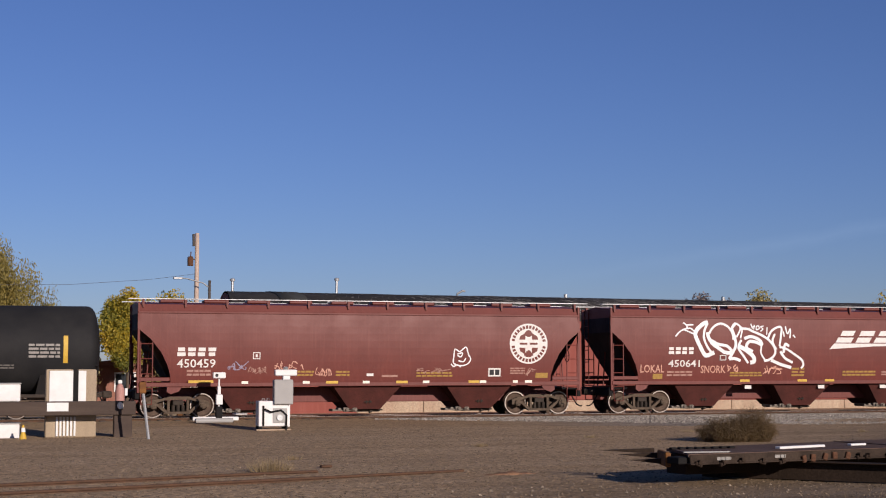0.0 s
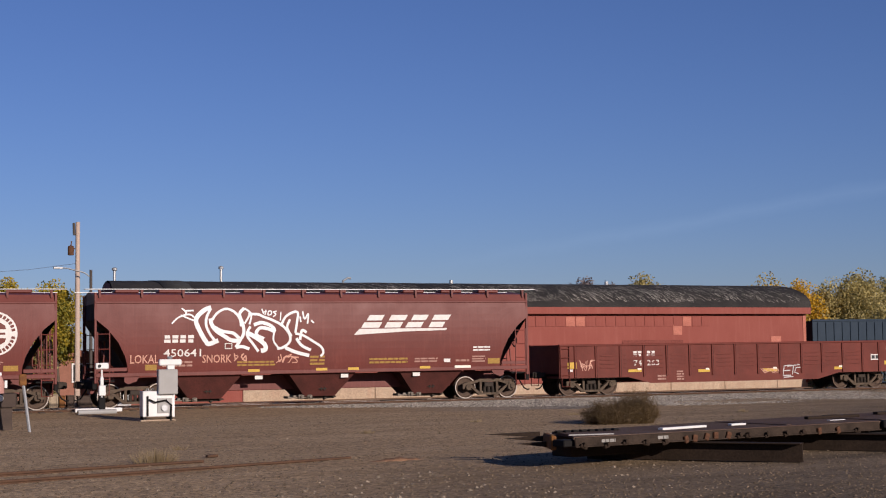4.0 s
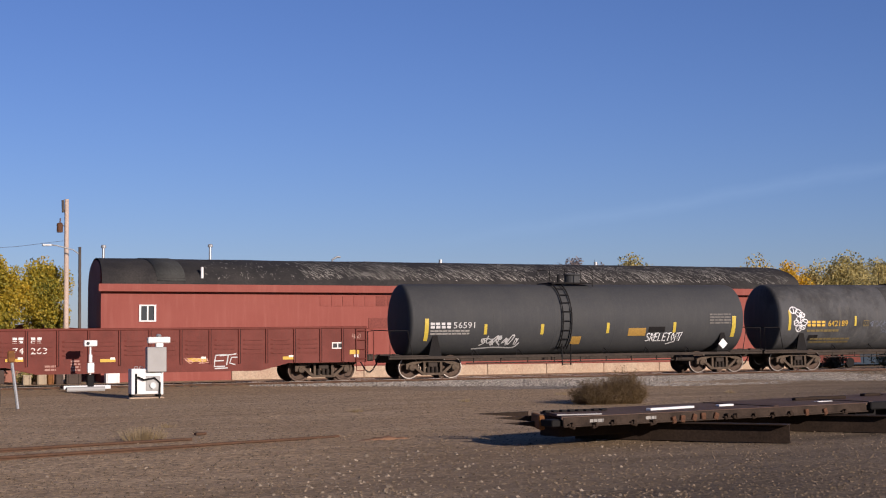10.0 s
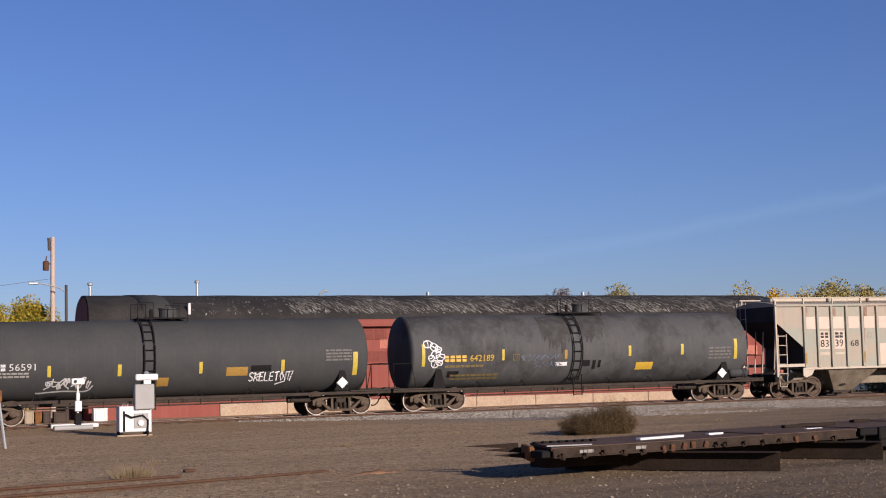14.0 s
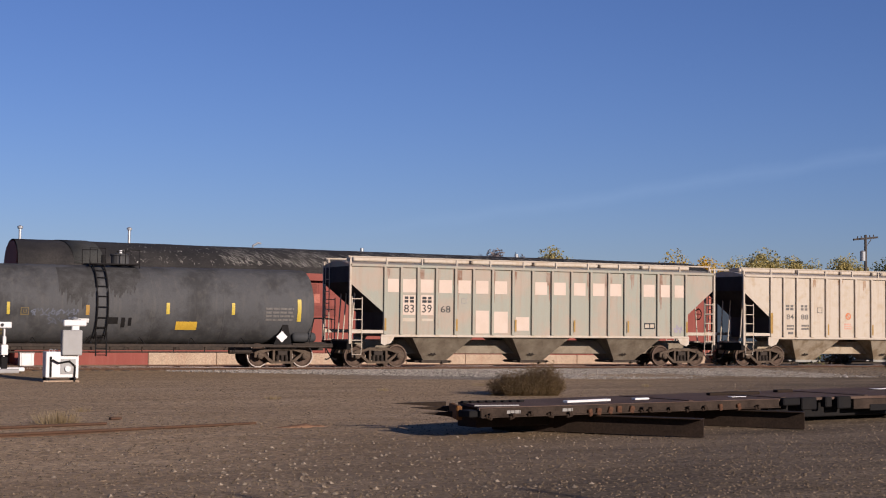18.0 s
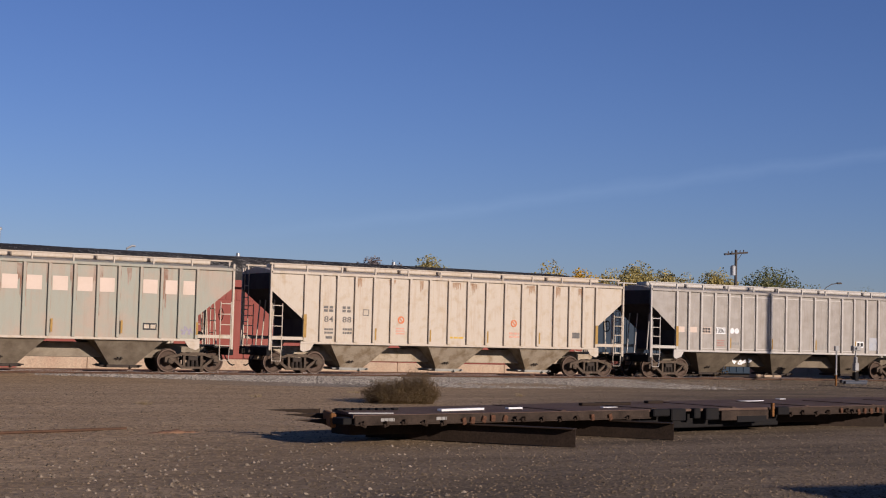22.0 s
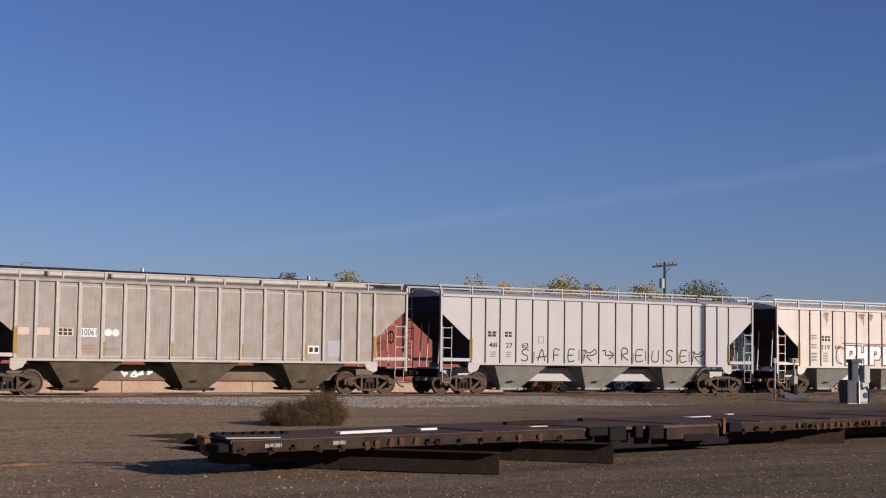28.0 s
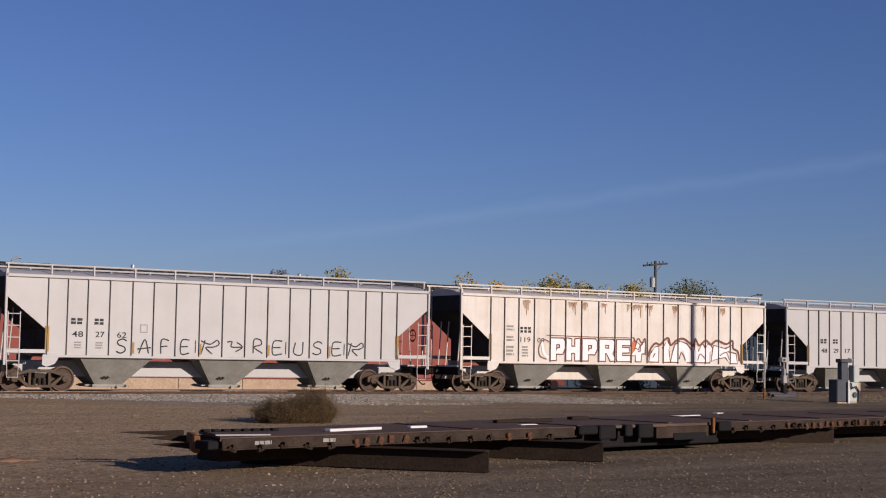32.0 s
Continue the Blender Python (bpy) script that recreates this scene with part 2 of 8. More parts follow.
M_STONE = mat("loose_stone", (0.142, 0.104, 0.068), 0.9, second=(0.19, 0.142, 0.095), amount=0.7, scale=8, fine=70, island=0.55)
M_WHITESTONE = mat("pale_stone", (0.26, 0.21, 0.155), 0.9, second=(0.21, 0.16, 0.11), amount=0.7, scale=8, fine=70, island=0.4)
M_REDDIRT = mat("red_brown_dirt", (0.26, 0.145, 0.085), 0.95, second=(0.18, 0.10, 0.06), scale=3, fine=20, bump=0.6)
M_RAIL = mat("rusty_rail", (0.095, 0.055, 0.036), 0.75, 0.3, second=(0.16, 0.085, 0.05), scale=5, fine=80)
M_RAILTOP = mat("worn_rail_top", (0.42, 0.39, 0.36), 0.3, 0.9, second=(0.25, 0.2, 0.17), scale=3, fine=60, bump=0.05)
M_TIE = mat("weathered_tie", (0.10, 0.08, 0.065), 0.9, second=(0.17, 0.14, 0.11), scale=4, fine=50, stretch=(1, 0.2, 1), bump=0.6)
M_BROWN = mat("oxide_red_paint", (0.150, 0.032, 0.023), 0.5, second=(0.120, 0.027, 0.020), amount=0.7, scale=0.9, fine=45, bump=0.06, dirt=(0.215, 0.062, 0.046), dirt_amount=0.42, fine_amount=0.10, streak=(6.0, 6.0, 0.14))
M_GON = mat("faded_red_paint", (0.150, 0.027, 0.016), 0.65, second=(0.106, 0.023, 0.015), amount=0.6, scale=1.6, fine=45, bump=0.1, dirt=(0.115, 0.038, 0.027), dirt_amount=0.5, fine_amount=0.14, streak=(5.0, 5.0, 0.2))
M_TANK = mat("dark_grey_tank_paint", (0.054, 0.055, 0.056), 0.7, second=(0.066, 0.066, 0.064), amount=0.8, scale=0.8, fine=30, bump=0.04, dirt=(0.088, 0.085, 0.078), dirt_amount=0.4, fine_amount=0.1, streak=(4.0, 4.0, 0.14))
M_TANKWORN = mat("stained_grey_tank_paint", (0.084, 0.084, 0.084), 0.72, second=(0.048, 0.047, 0.046), amount=0.9, scale=0.55, contrast=(0.46, 0.60), fine=30, bump=0.04, dirt=(0.14, 0.128, 0.112), dirt_amount=0.5, fine_amount=0.12)
M_BLACKTANK = mat("black_tank_paint", (0.017, 0.017, 0.018), 0.7, second=(0.03, 0.029, 0.028), amount=0.7, scale=0.8, fine=30, bump=0.04, fine_amount=0.1)
M_UNDER = mat("grimy_underframe", (0.050, 0.040, 0.033), 0.85, 0.1, second=(0.095, 0.072, 0.055), scale=4, fine=50, bump=0.3)
M_TRUCK = mat("dusty_truck_casting", (0.128, 0.094, 0.067), 0.85, 0.1, second=(0.055, 0.042, 0.032), scale=5, fine=60, bump=0.3)
M_WHEEL = mat("wheel_steel", (0.11, 0.075, 0.055), 0.7, 0.4, second=(0.06, 0.042, 0.033), scale=4, fine=60, bump=0.15)
M_RIM = mat("polished_wheel_rim", (0.26, 0.225, 0.195), 0.34, 0.9, second=(0.3, 0.27, 0.24), scale=6, fine=80, bump=0.05)
M_BLACK = mat("black_steel", (0.013, 0.012, 0.012), 0.8, 0.0, second=(0.022, 0.019, 0.016), scale=4, fine=50, bump=0.2)
M_CREAM = mat("cream_hopper_paint", (0.53, 0.455, 0.36), 0.6, second=(0.43, 0.325, 0.20), amount=0.7, scale=2.6, contrast=(0.50, 0.72), fine=30, bump=0.08, dirt=(0.38, 0.25, 0.14), dirt_amount=0.5, fine_amount=0.08, streak=(3.5, 3.5, 0.2))
M_GREEN = mat("faded_pale_green_paint", (0.335, 0.335, 0.268), 0.65, second=(0.43, 0.328, 0.25), amount=0.85, scale=0.55, contrast=(0.44, 0.62), fine=30, bump=0.08, dirt=(0.36, 0.225, 0.15), dirt_amount=0.55, fine_amount=0.1, streak=(3.0, 3.0, 0.2))
M_RUST = mat("rust_streaked_rib", (0.24, 0.125, 0.08), 0.8, second=(0.42, 0.36, 0.29), amount=0.9, scale=1.5, fine=40, stretch=(1, 1, 0.7), bump=0.2)
M_GREYH = mat("weathered_grey_hopper_paint", (0.385, 0.35, 0.305), 0.65, second=(0.285, 0.25, 0.208), amount=0.8, scale=2.2, contrast=(0.36, 0.68), fine=30, bump=0.08, dirt=(0.25, 0.18, 0.12), dirt_amount=0.6, fine_amount=0.12, streak=(5.0, 5.0, 0.25))
M_GREYRIB = mat("pale_grey_rib", (0.53, 0.49, 0.43), 0.6, second=(0.42, 0.38, 0.33), amount=0.6, scale=1.5, fine=30, bump=0.08)
M_LIGHT = mat("light_grey_hopper_paint", (0.505, 0.488, 0.468), 0.5, second=(0.455, 0.435, 0.415), amount=0.6, scale=0.7, fine=30, bump=0.05, dirt=(0.42, 0.38, 0.33), dirt_amount=0.2, fine_amount=0.05)
M_OFFWHITE = mat("rust_stained_white_paint", (0.72, 0.665, 0.59), 0.6, second=(0.62, 0.52, 0.41), amount=0.5, scale=1.1, fine=30, bump=0.06, dirt=(0.42, 0.24, 0.14), dirt_amount=0.3, fine_amount=0.06)
# discharge bays, mostly darker than the car sides above them
M_BAYGREY = mat("darker_grey_bay", (0.20, 0.16, 0.112), 0.75, second=(0.115, 0.09, 0.062), amount=0.8, scale=1.6, fine=40, bump=0.1)
M_BAYTAN = mat("darker_tan_bay", (0.27, 0.225, 0.165), 0.8, second=(0.15, 0.115, 0.08), amount=0.8, scale=1.6, fine=40, bump=0.1)
M_BAYCREAM = mat("stained_cream_bay", (0.42, 0.345, 0.25), 0.75, second=(0.24, 0.17, 0.10), amount=0.8, scale=2.0, fine=40, bump=0.1, contrast=(0.45, 0.62))
M_BAYPALE = mat("pale_grey_bay", (0.36, 0.35, 0.31), 0.75, second=(0.27, 0.255, 0.215), amount=0.8, scale=1.4, fine=40, bump=0.1, dirt=(0.2, 0.17, 0.13), dirt_amount=0.4)
M_BAYRED = mat("darker_red_bay", (0.095, 0.030, 0.024), 0.8, second=(0.06, 0.022, 0.018), amount=0.8, scale=1.6, fine=40, bump=0.1)
M_WHITE = mat("white_paint", (0.80, 0.79, 0.76), 0.5, second=(0.66, 0.64, 0.6), scale=3, fine=60, bump=0.05, fine_amount=0.05)
M_STENCIL = mat("white_stencil", (0.78, 0.75, 0.70), 0.6, second=(0.6, 0.55, 0.5), scale=5, fine=60, bump=0, fine_amount=0.1)
M_FADED = mat("faded_stencil", (0.42, 0.25, 0.2), 0.7, second=(0.30, 0.14, 0.11), scale=9, fine=60, bump=0, fine_amount=0.2)
M_GREYSTENCIL = mat("grey_stencil", (0.33, 0.31, 0.28), 0.7, second=(0.2, 0.19, 0.17), scale=9, fine=60, bump=0, fine_amount=0.2)
M_DARKSTENCIL = mat("dark_grey_stencil", (0.14, 0.13, 0.12), 0.7, second=(0.24, 0.22, 0.19), scale=9, fine=60, bump=0, fine_amount=0.2)
M_PATCH = mat("fresh_primer_patch", (0.64, 0.51, 0.41), 0.6, second=(0.56, 0.44, 0.34), scale=1.5, fine=30, bump=0, fine_amount=0.05)
M_INK = mat("black_lettering", (0.025, 0.024, 0.025), 0.6, second=(0.05, 0.05, 0.05), scale=5, fine=50, bump=0)
M_SEAM = mat("grimy_panel_seam", (0.25, 0.23, 0.21), 0.7, second=(0.36, 0.33, 0.30), scale=3, fine=50, bump=0)
M_STAIN = mat("rust_stain", (0.29, 0.165, 0.09), 0.8, second=(0.50, 0.38, 0.27), amount=0.6, scale=4, fine=20, stretch=(1, 1, 0.25), bump=0, contrast=(0.35, 0.6))
M_FADEDBLUE = mat("faded_blue_grey_paint", (0.40, 0.41, 0.43), 0.7, second=(0.46, 0.44, 0.41), amount=0.8, scale=4, fine=30, bump=0)
M_DARKCASE = mat("dark_grey_case", (0.072, 0.078, 0.092), 0.65, second=(0.055, 0.058, 0.068), scale=3, fine=40, bump=0.05)
M_BRICK = mat("dull_red_house_wall", (0.30, 0.14, 0.10), 0.85, second=(0.24, 0.11, 0.08), scale=3, fine=20, bump=0.2)
M_YELLOW = mat("yellow_marking", (0.60, 0.385, 0.05), 0.5, second=(0.5, 0.28, 0.03), scale=6, fine=50, bump=0)
M_STRIPE = mat("yellow_reflective_tape", (0.56, 0.42, 0.06), 0.5, second=(0.44, 0.31, 0.05), scale=6, fine=50, bump=0)
M_DIMOCHRE = mat("worn_ochre_stencil", (0.20, 0.15, 0.06), 0.7, second=(0.11, 0.09, 0.06), scale=9, fine=60, bump=0, fine_amount=0.3)
M_SLATESPRAY = mat("slate_blue_spray_paint", (0.135, 0.15, 0.185), 0.65, second=(0.085, 0.092, 0.11), scale=6, fine=50, bump=0)
M_TANKGRIME = mat("dark_product_stain", (0.050, 0.048, 0.045), 0.75, second=(0.085, 0.083, 0.080), amount=0.8, scale=3.0, contrast=(0.42, 0.66), fine=30, bump=0.05)
M_AMBER = mat("ochre_decal", (0.38, 0.225, 0.05), 0.6, second=(0.28, 0.16, 0.05), scale=9, fine=60, bump=0, fine_amount=0.3)
M_REFLECT = mat("pale_reflector", (0.82, 0.78, 0.66), 0.35, second=(0.7, 0.62, 0.45), scale=6, fine=50, bump=0)
M_SPRAY = mat("white_spray_paint", (0.84, 0.83, 0.82), 0.5, second=(0.74, 0.72, 0.7), scale=4, fine=50, bump=0, fine_amount=0.06)
M_PINKSPRAY = mat("pale_pink_spray_paint", (0.66, 0.36, 0.26), 0.6, second=(0.46, 0.22, 0.16), scale=6, fine=50, bump=0)
M_BLUESPRAY = mat("pale_blue_spray_paint", (0.30, 0.28, 0.38), 0.6, second=(0.24, 0.12, 0.13), scale=6, fine=50, bump=0)
M_GREYSPRAY = mat("silver_spray_paint", (0.55, 0.54, 0.52), 0.5, second=(0.42, 0.41, 0.4), scale=6, fine=50, bump=0)
M_ORANGE = mat("orange_marking", (0.62, 0.16, 0.05), 0.6, second=(0.5, 0.2, 0.1), scale=6, fine=50, bump=0)
M_WALL = mat("salmon_red_wall_paint", (0.28, 0.084, 0.065), 0.8, second=(0.25, 0.072, 0.056), amount=0.7, scale=0.5, fine=25, bump=0.12, dirt=(0.37, 0.15, 0.115), dirt_amount=0.4, fine_amount=0.06)
M_WALLDARK = mat("darker_wall_panel", (0.21, 0.064, 0.050), 0.8, second=(0.18, 0.055, 0.043), amount=0.7, scale=1.5, fine=25, bump=0.15)
M_WALLPALE = mat("pale_wall_patch", (0.48, 0.18, 0.13), 0.8, second=(0.40, 0.14, 0.10), amount=0.7, scale=1.5, fine=25, bump=0.1)
M_CONCRETE = mat("sandy_concrete_footing", (0.47, 0.36, 0.255), 0.9, second=(0.39, 0.275, 0.19), amount=0.7, scale=0.8, fine=20, bump=0.3, dirt=(0.34, 0.16, 0.11), dirt_amount=0.4)
M_ROOF = mat("tar_roofing", (0.030, 0.028, 0.027), 0.9, second=(0.055, 0.05, 0.045), amount=0.8, scale=0.7, fine=16, bump=0.4)
M_ROOFWORN = mat("worn_roofing_patch", (0.30, 0.28, 0.25), 0.9, second=(0.20, 0.185, 0.16), amount=0.8, scale=3, fine=20, bump=0.3, island=0.4)
M_GALV = mat("galvanised_steel", (0.42, 0.43, 0.43), 0.45, 0.5, second=(0.33, 0.33, 0.33), scale=5, fine=50, bump=0.05)
M_CASE = mat("grey_equipment_case", (0.36, 0.35, 0.33), 0.55, second=(0.30, 0.29, 0.27), scale=2, fine=40, bump=0.05, fine_amount=0.05)
M_POLE = mat("weathered_pole_wood", (0.55, 0.43, 0.35), 0.9, second=(0.42, 0.31, 0.24), scale=5, fine=50, stretch=(1, 1, 0.08), bump=0.5)
M_DARKPOLE = mat("dark_pole", (0.10, 0.085, 0.075), 0.85, second=(0.06, 0.05, 0.045), scale=5, fine=50, stretch=(1, 1, 0.1), bump=0.4)
M_DECK = mat("weathered_deck_steel", (0.105, 0.066, 0.048), 0.8, 0.15, second=(0.145, 0.098, 0.073), amount=0.8, scale=1.2, fine=25, bump=0.25)
# brown sill steel, its colour lowered to deepen the shade about the deck
M_DECKSIDE = mat("shade_deepened_brown_sill", (0.058, 0.040, 0.029), 0.8, 0.1, second=(0.028, 0.020, 0.015), amount=0.8, scale=2.5, fine=30, bump=0.25)
M_POCKETRUST = mat("rusty_pocket_steel", (0.130, 0.062, 0.034), 0.85, second=(0.085, 0.042, 0.026), amount=0.8, scale=6, fine=40, bump=0.3)
M_DECKRUST = mat("rusty_orange_steel", (0.24, 0.105, 0.032), 0.85, second=(0.13, 0.06, 0.03), amount=0.8, scale=5, fine=40, bump=0.3)
M_BEAM = mat("rusty_steel_beam", (0.034, 0.023, 0.016), 0.8, 0.2, second=(0.050, 0.033, 0.023), amount=0.8, scale=1.5, fine=30, bump=0.2)
M_BARK = mat("bark", (0.13, 0.10, 0.075), 0.95, second=(0.08, 0.06, 0.045), scale=6, fine=40, stretch=(1, 1, 0.2), bump=0.7)
M_BLUE = mat("dark_blue_container_paint", (0.012, 0.029, 0.050), 0.6, second=(0.009, 0.022, 0.038), scale=1, fine=30, bump=0.05)
M_TIMBER = mat("dark_creosoted_timber", (0.075, 0.055, 0.045), 0.9, second=(0.12, 0.09, 0.07), scale=4, fine=50, stretch=(0.1, 1, 1), bump=0.5)
M_TAN = mat("tan_timber", (0.40, 0.32, 0.22), 0.85, second=(0.3, 0.23, 0.16), scale=3, fine=40, stretch=(1, 1, 0.1), bump=0.3)
M_WIRE = mat("wire", (0.07, 0.07, 0.075), 0.6, bump=0)
M_PINKTANK = mat("faded_pink_paint", (0.45, 0.24, 0.2), 0.6, second=(0.36, 0.18, 0.15), scale=5, fine=40, bump=0.05)
M_GLASS = bpy.data.materials.new("window_glass")
M_GLASS.use_nodes = True
gb = M_GLASS.node_tree.nodes["Principled BSDF"]
gb.inputs["Base Color"].default_value = (0.03, 0.035, 0.04, 1)
gb.inputs["Roughness"].default_value = 0.06
M_GOLDLEAF = leaf_mat("autumn_gold_leaves", [(0.10, 0.13, 0.024), (0.24, 0.22, 0.03), (0.45, 0.33, 0.03), (0.58, 0.37, 0.03)])
M_WILLOW = leaf_mat("yellow_green_willow_leaves", [(0.11, 0.10, 0.03), (0.20, 0.165, 0.04), (0.28, 0.22, 0.055), (0.35, 0.27, 0.07)])
M_MIXLEAF = leaf_mat("green_and_yellow_leaves", [(0.15, 0.14, 0.055), (0.30, 0.255, 0.095), (0.44, 0.36, 0.14), (0.56, 0.44, 0.16)])
M_GREENLEAF = leaf_mat("dull_green_leaves", [(0.06, 0.075, 0.025), (0.11, 0.12, 0.04), (0.18, 0.17, 0.06), (0.26, 0.22, 0.08)])
M_AMBERLEAF = leaf_mat("amber_leaves", [(0.26, 0.19, 0.02), (0.5, 0.31, 0.02), (0.64, 0.38, 0.02), (0.68, 0.45, 0.05)])
M_BARETWIG = leaf_mat("bare_grey_brown_twigs", [(0.17, 0.14, 0.135), (0.22, 0.185, 0.18), (0.27, 0.225, 0.21), (0.32, 0.27, 0.24)])
M_GOLDMIX = leaf_mat("khaki_and_amber_leaves", [(0.24, 0.19, 0.05), (0.38, 0.28, 0.07), (0.50, 0.36, 0.08), (0.58, 0.42, 0.10)])
M_DRYBUSH = leaf_mat("dry_brown_twigs", [(0.085, 0.055, 0.024), (0.115, 0.074, 0.032), (0.145, 0.094, 0.041), (0.185, 0.122, 0.056)])
# near-black, standing in for the deep shade at the hopper ends
M_SLOPE = mat("shade_dark_slope_sheet", (0.050, 0.046, 0.048), 0.8, second=(0.032, 0.029, 0.031), amount=0.8, scale=1.4, fine=30, bump=0.1)
M_RACK = mat("scuffed_grey_gate_gear", (0.26, 0.225, 0.185), 0.7, 0.2, second=(0.10, 0.08, 0.062), amount=0.9, scale=7, fine=60, bump=0.2)
M_RIMDULL = mat("rusty_wheel_rim", (0.125, 0.085, 0.062), 0.6, 0.4, second=(0.085, 0.058, 0.043), scale=6, fine=80, bump=0.05)
M_PALECASE = mat("pale_grey_green_case", (0.47, 0.49, 0.45), 0.55, second=(0.40, 0.41, 0.38), scale=2, fine=40, bump=0.05, fine_amount=0.05)
M_ROOFPATCH = mat("newer_roofing_felt", (0.062, 0.062, 0.056), 0.9, second=(0.048, 0.047, 0.043), amount=0.8, scale=1.2, fine=16, bump=0.2)
M_DRYGRASS = leaf_mat("dry_straw", [(0.12, 0.08, 0.04), (0.18, 0.125, 0.06), (0.23, 0.165, 0.08), (0.27, 0.2, 0.10)])


# ---- mesh tools ----
class Shape:
    """Collects vertices and faces for one mesh."""

    def __init__(self):
        self.v, self.f = [], []

    def add(self, verts, faces):
        n = len(self.v)
        self.v += [tuple(p) for p in verts]
        self.f += [tuple(n + k for k in face) for face in faces]
        return self

    def box(self, x0, y0, z0, x1, y1, z1, c=0.0, m=None):
        h = ((x1 - x0) / 2, (y1 - y0) / 2, (z1 - z0) / 2)
        o = Vector(((x0 + x1) / 2, (y0 + y1) / 2, (z0 + z1) / 2))
        c = min(c, 0.45 * min(h))
        if c <= 0:
            verts = [Vector((sx * h[0], sy * h[1], sz * h[2])) for sx in (-1, 1) for sy in (-1, 1) for sz in (-1, 1)]
            faces = [(0, 1, 3, 2), (4, 6, 7, 5), (0, 4, 5, 1), (2, 3, 7, 6), (0, 2, 6, 4), (1, 5, 7, 3)]
        else:
            verts, at = [], {}
            for sx in (-1, 1):
                for sy in (-1, 1):
                    for sz in (-1, 1):
                        s = (sx, sy, sz)
                        for a in range(3):
                            p = [s[k] * (h[k] - (0 if k == a else c)) for k in range(3)]
                            at[s, a] = len(verts)
                            verts.append(Vector(p))
            faces = []
            for a in range(3):
                b, d = (a + 1) % 3, (a + 2) % 3
                for sa in (-1, 1):
                    loop = []
                    for sb, sd in ((-1, -1), (1, -1), (1, 1), (-1, 1)):
                        s = [0, 0, 0]
                        s[a], s[b], s[d] = sa, sb, sd
                        loop.append(at[tuple(s), a])
                    faces.append(tuple(loop if sa > 0 else loop[::-1]))
                for sb in (-1, 1):
                    for sd in (-1, 1):
                        s0, s1 = [0, 0, 0], [0, 0, 0]
                        s0[a], s0[b], s0[d] = -1, sb, sd
                        s1[a], s1[b], s1[d] = 1, sb, sd
                        q = (at[tuple(s0), b], at[tuple(s1), b], at[tuple(s1), d], at[tuple(s0), d])
                        faces.append(q if sb * sd > 0 else q[::-1])
            for sx in (-1, 1):
                for sy in (-1, 1):
                    for sz in (-1, 1):
                        tri = tuple(at[(sx, sy, sz), a] for a in range(3))
                        faces.append(tri if sx * sy * sz > 0 else tri[::-1])
        verts = [p + o for p in verts]
        if m is not None:
            verts = [m @ p for p in verts]
        return self.add(verts, faces)

    def tube(self, points, r, seg=8, caps=True, r_end=None):
        """A round bar along a line of points."""
        pts = [Vector(p) for p in points]
        verts, n = [], len(pts)
        for k, p in enumerate(pts):
            d = (pts[min(k + 1, n - 1)] - pts[max(k - 1, 0)]).normalized()
            side = d.cross(Vector((0, 0, 1)) if abs(d.z) < 0.9 else Vector((0, 1, 0))).normalized()
            up = side.cross(d)
            rr = r if r_end is None else r + (r_end - r) * k / (n - 1)
            verts += [p + rr * (math.cos(2 * math.pi * j / seg) * side + math.sin(2 * math.pi * j / seg) * up) for j in range(seg)]
        faces = [(k * seg + j, k * seg + (j + 1) % seg, (k + 1) * seg + (j + 1) % seg, (k + 1) * seg + j) for k in range(n - 1) for j in range(seg)]
        if caps:
            faces += [tuple(range(seg))[::-1], tuple((n - 1) * seg + j for j in range(seg))]
        return self.add(verts, faces)

    def lathe(self, profile, axis_point, axis="y", seg=24):
        """Turns (along, radius) pairs about an axis through axis_point."""
        o = Vector(axis_point)
        verts = []
        for a, r in profile:
            for j in range(seg):
                c, s = r * math.cos(2 * math.pi * j / seg), r * math.sin(2 * math.pi * j / seg)
                verts.append(o + Vector({"x": (a, c, s), "y": (c, a, s), "z": (c, s, a)}[axis]))
        n = len(profile)
        faces = [(k * seg + j, (k + 1) * seg + j, (k + 1) * seg + (j + 1) % seg, k * seg + (j + 1) % seg) for k in range(n - 1) for j in range(seg)]
        return self.add(verts, faces)

    def prism(self, outline, y0, y1):
        """An outline of (x, z) points drawn out from y0 to y1."""
        n = len(outline)
        verts = [(x, y0, z) for x, z in outline] + [(x, y1, z) for x, z in outline]
        faces = [tuple(range(n)), tuple(range(2 * n - 1, n - 1, -1))] + [(k, k + n, (k + 1) % n + n, (k + 1) % n) for k in range(n)]
        return self.add(verts, faces)

    def loft(self, rings, caps=True):
        """Rings of points, equally many in each, joined one to the next."""
        n = len(rings[0])
        verts = [p for ring in rings for p in ring]
        faces = [(k * n + j, k * n + (j + 1) % n, (k + 1) * n + (j + 1) % n, (k + 1) * n + j) for k in range(len(rings) - 1) for j in range(n)]
        if caps:
            faces += [tuple(range(n))[::-1], tuple((len(rings) - 1) * n + j for j in range(n))]
        return self.add(verts, faces)

    def mesh(self, name, material, smooth=False):
        me = bpy.data.meshes.new(name)
        me.from_pydata(self.v, [], self.f)
        bm = bmesh.new()
        bm.from_mesh(me)
        bmesh.ops.recalc_face_normals(bm, faces=bm.faces)
        bm.to_mesh(me)
        bm.free()
        if smooth:
            for poly in me.polygons:
                poly.use_smooth = True
        me.materials.append(material)
        return me


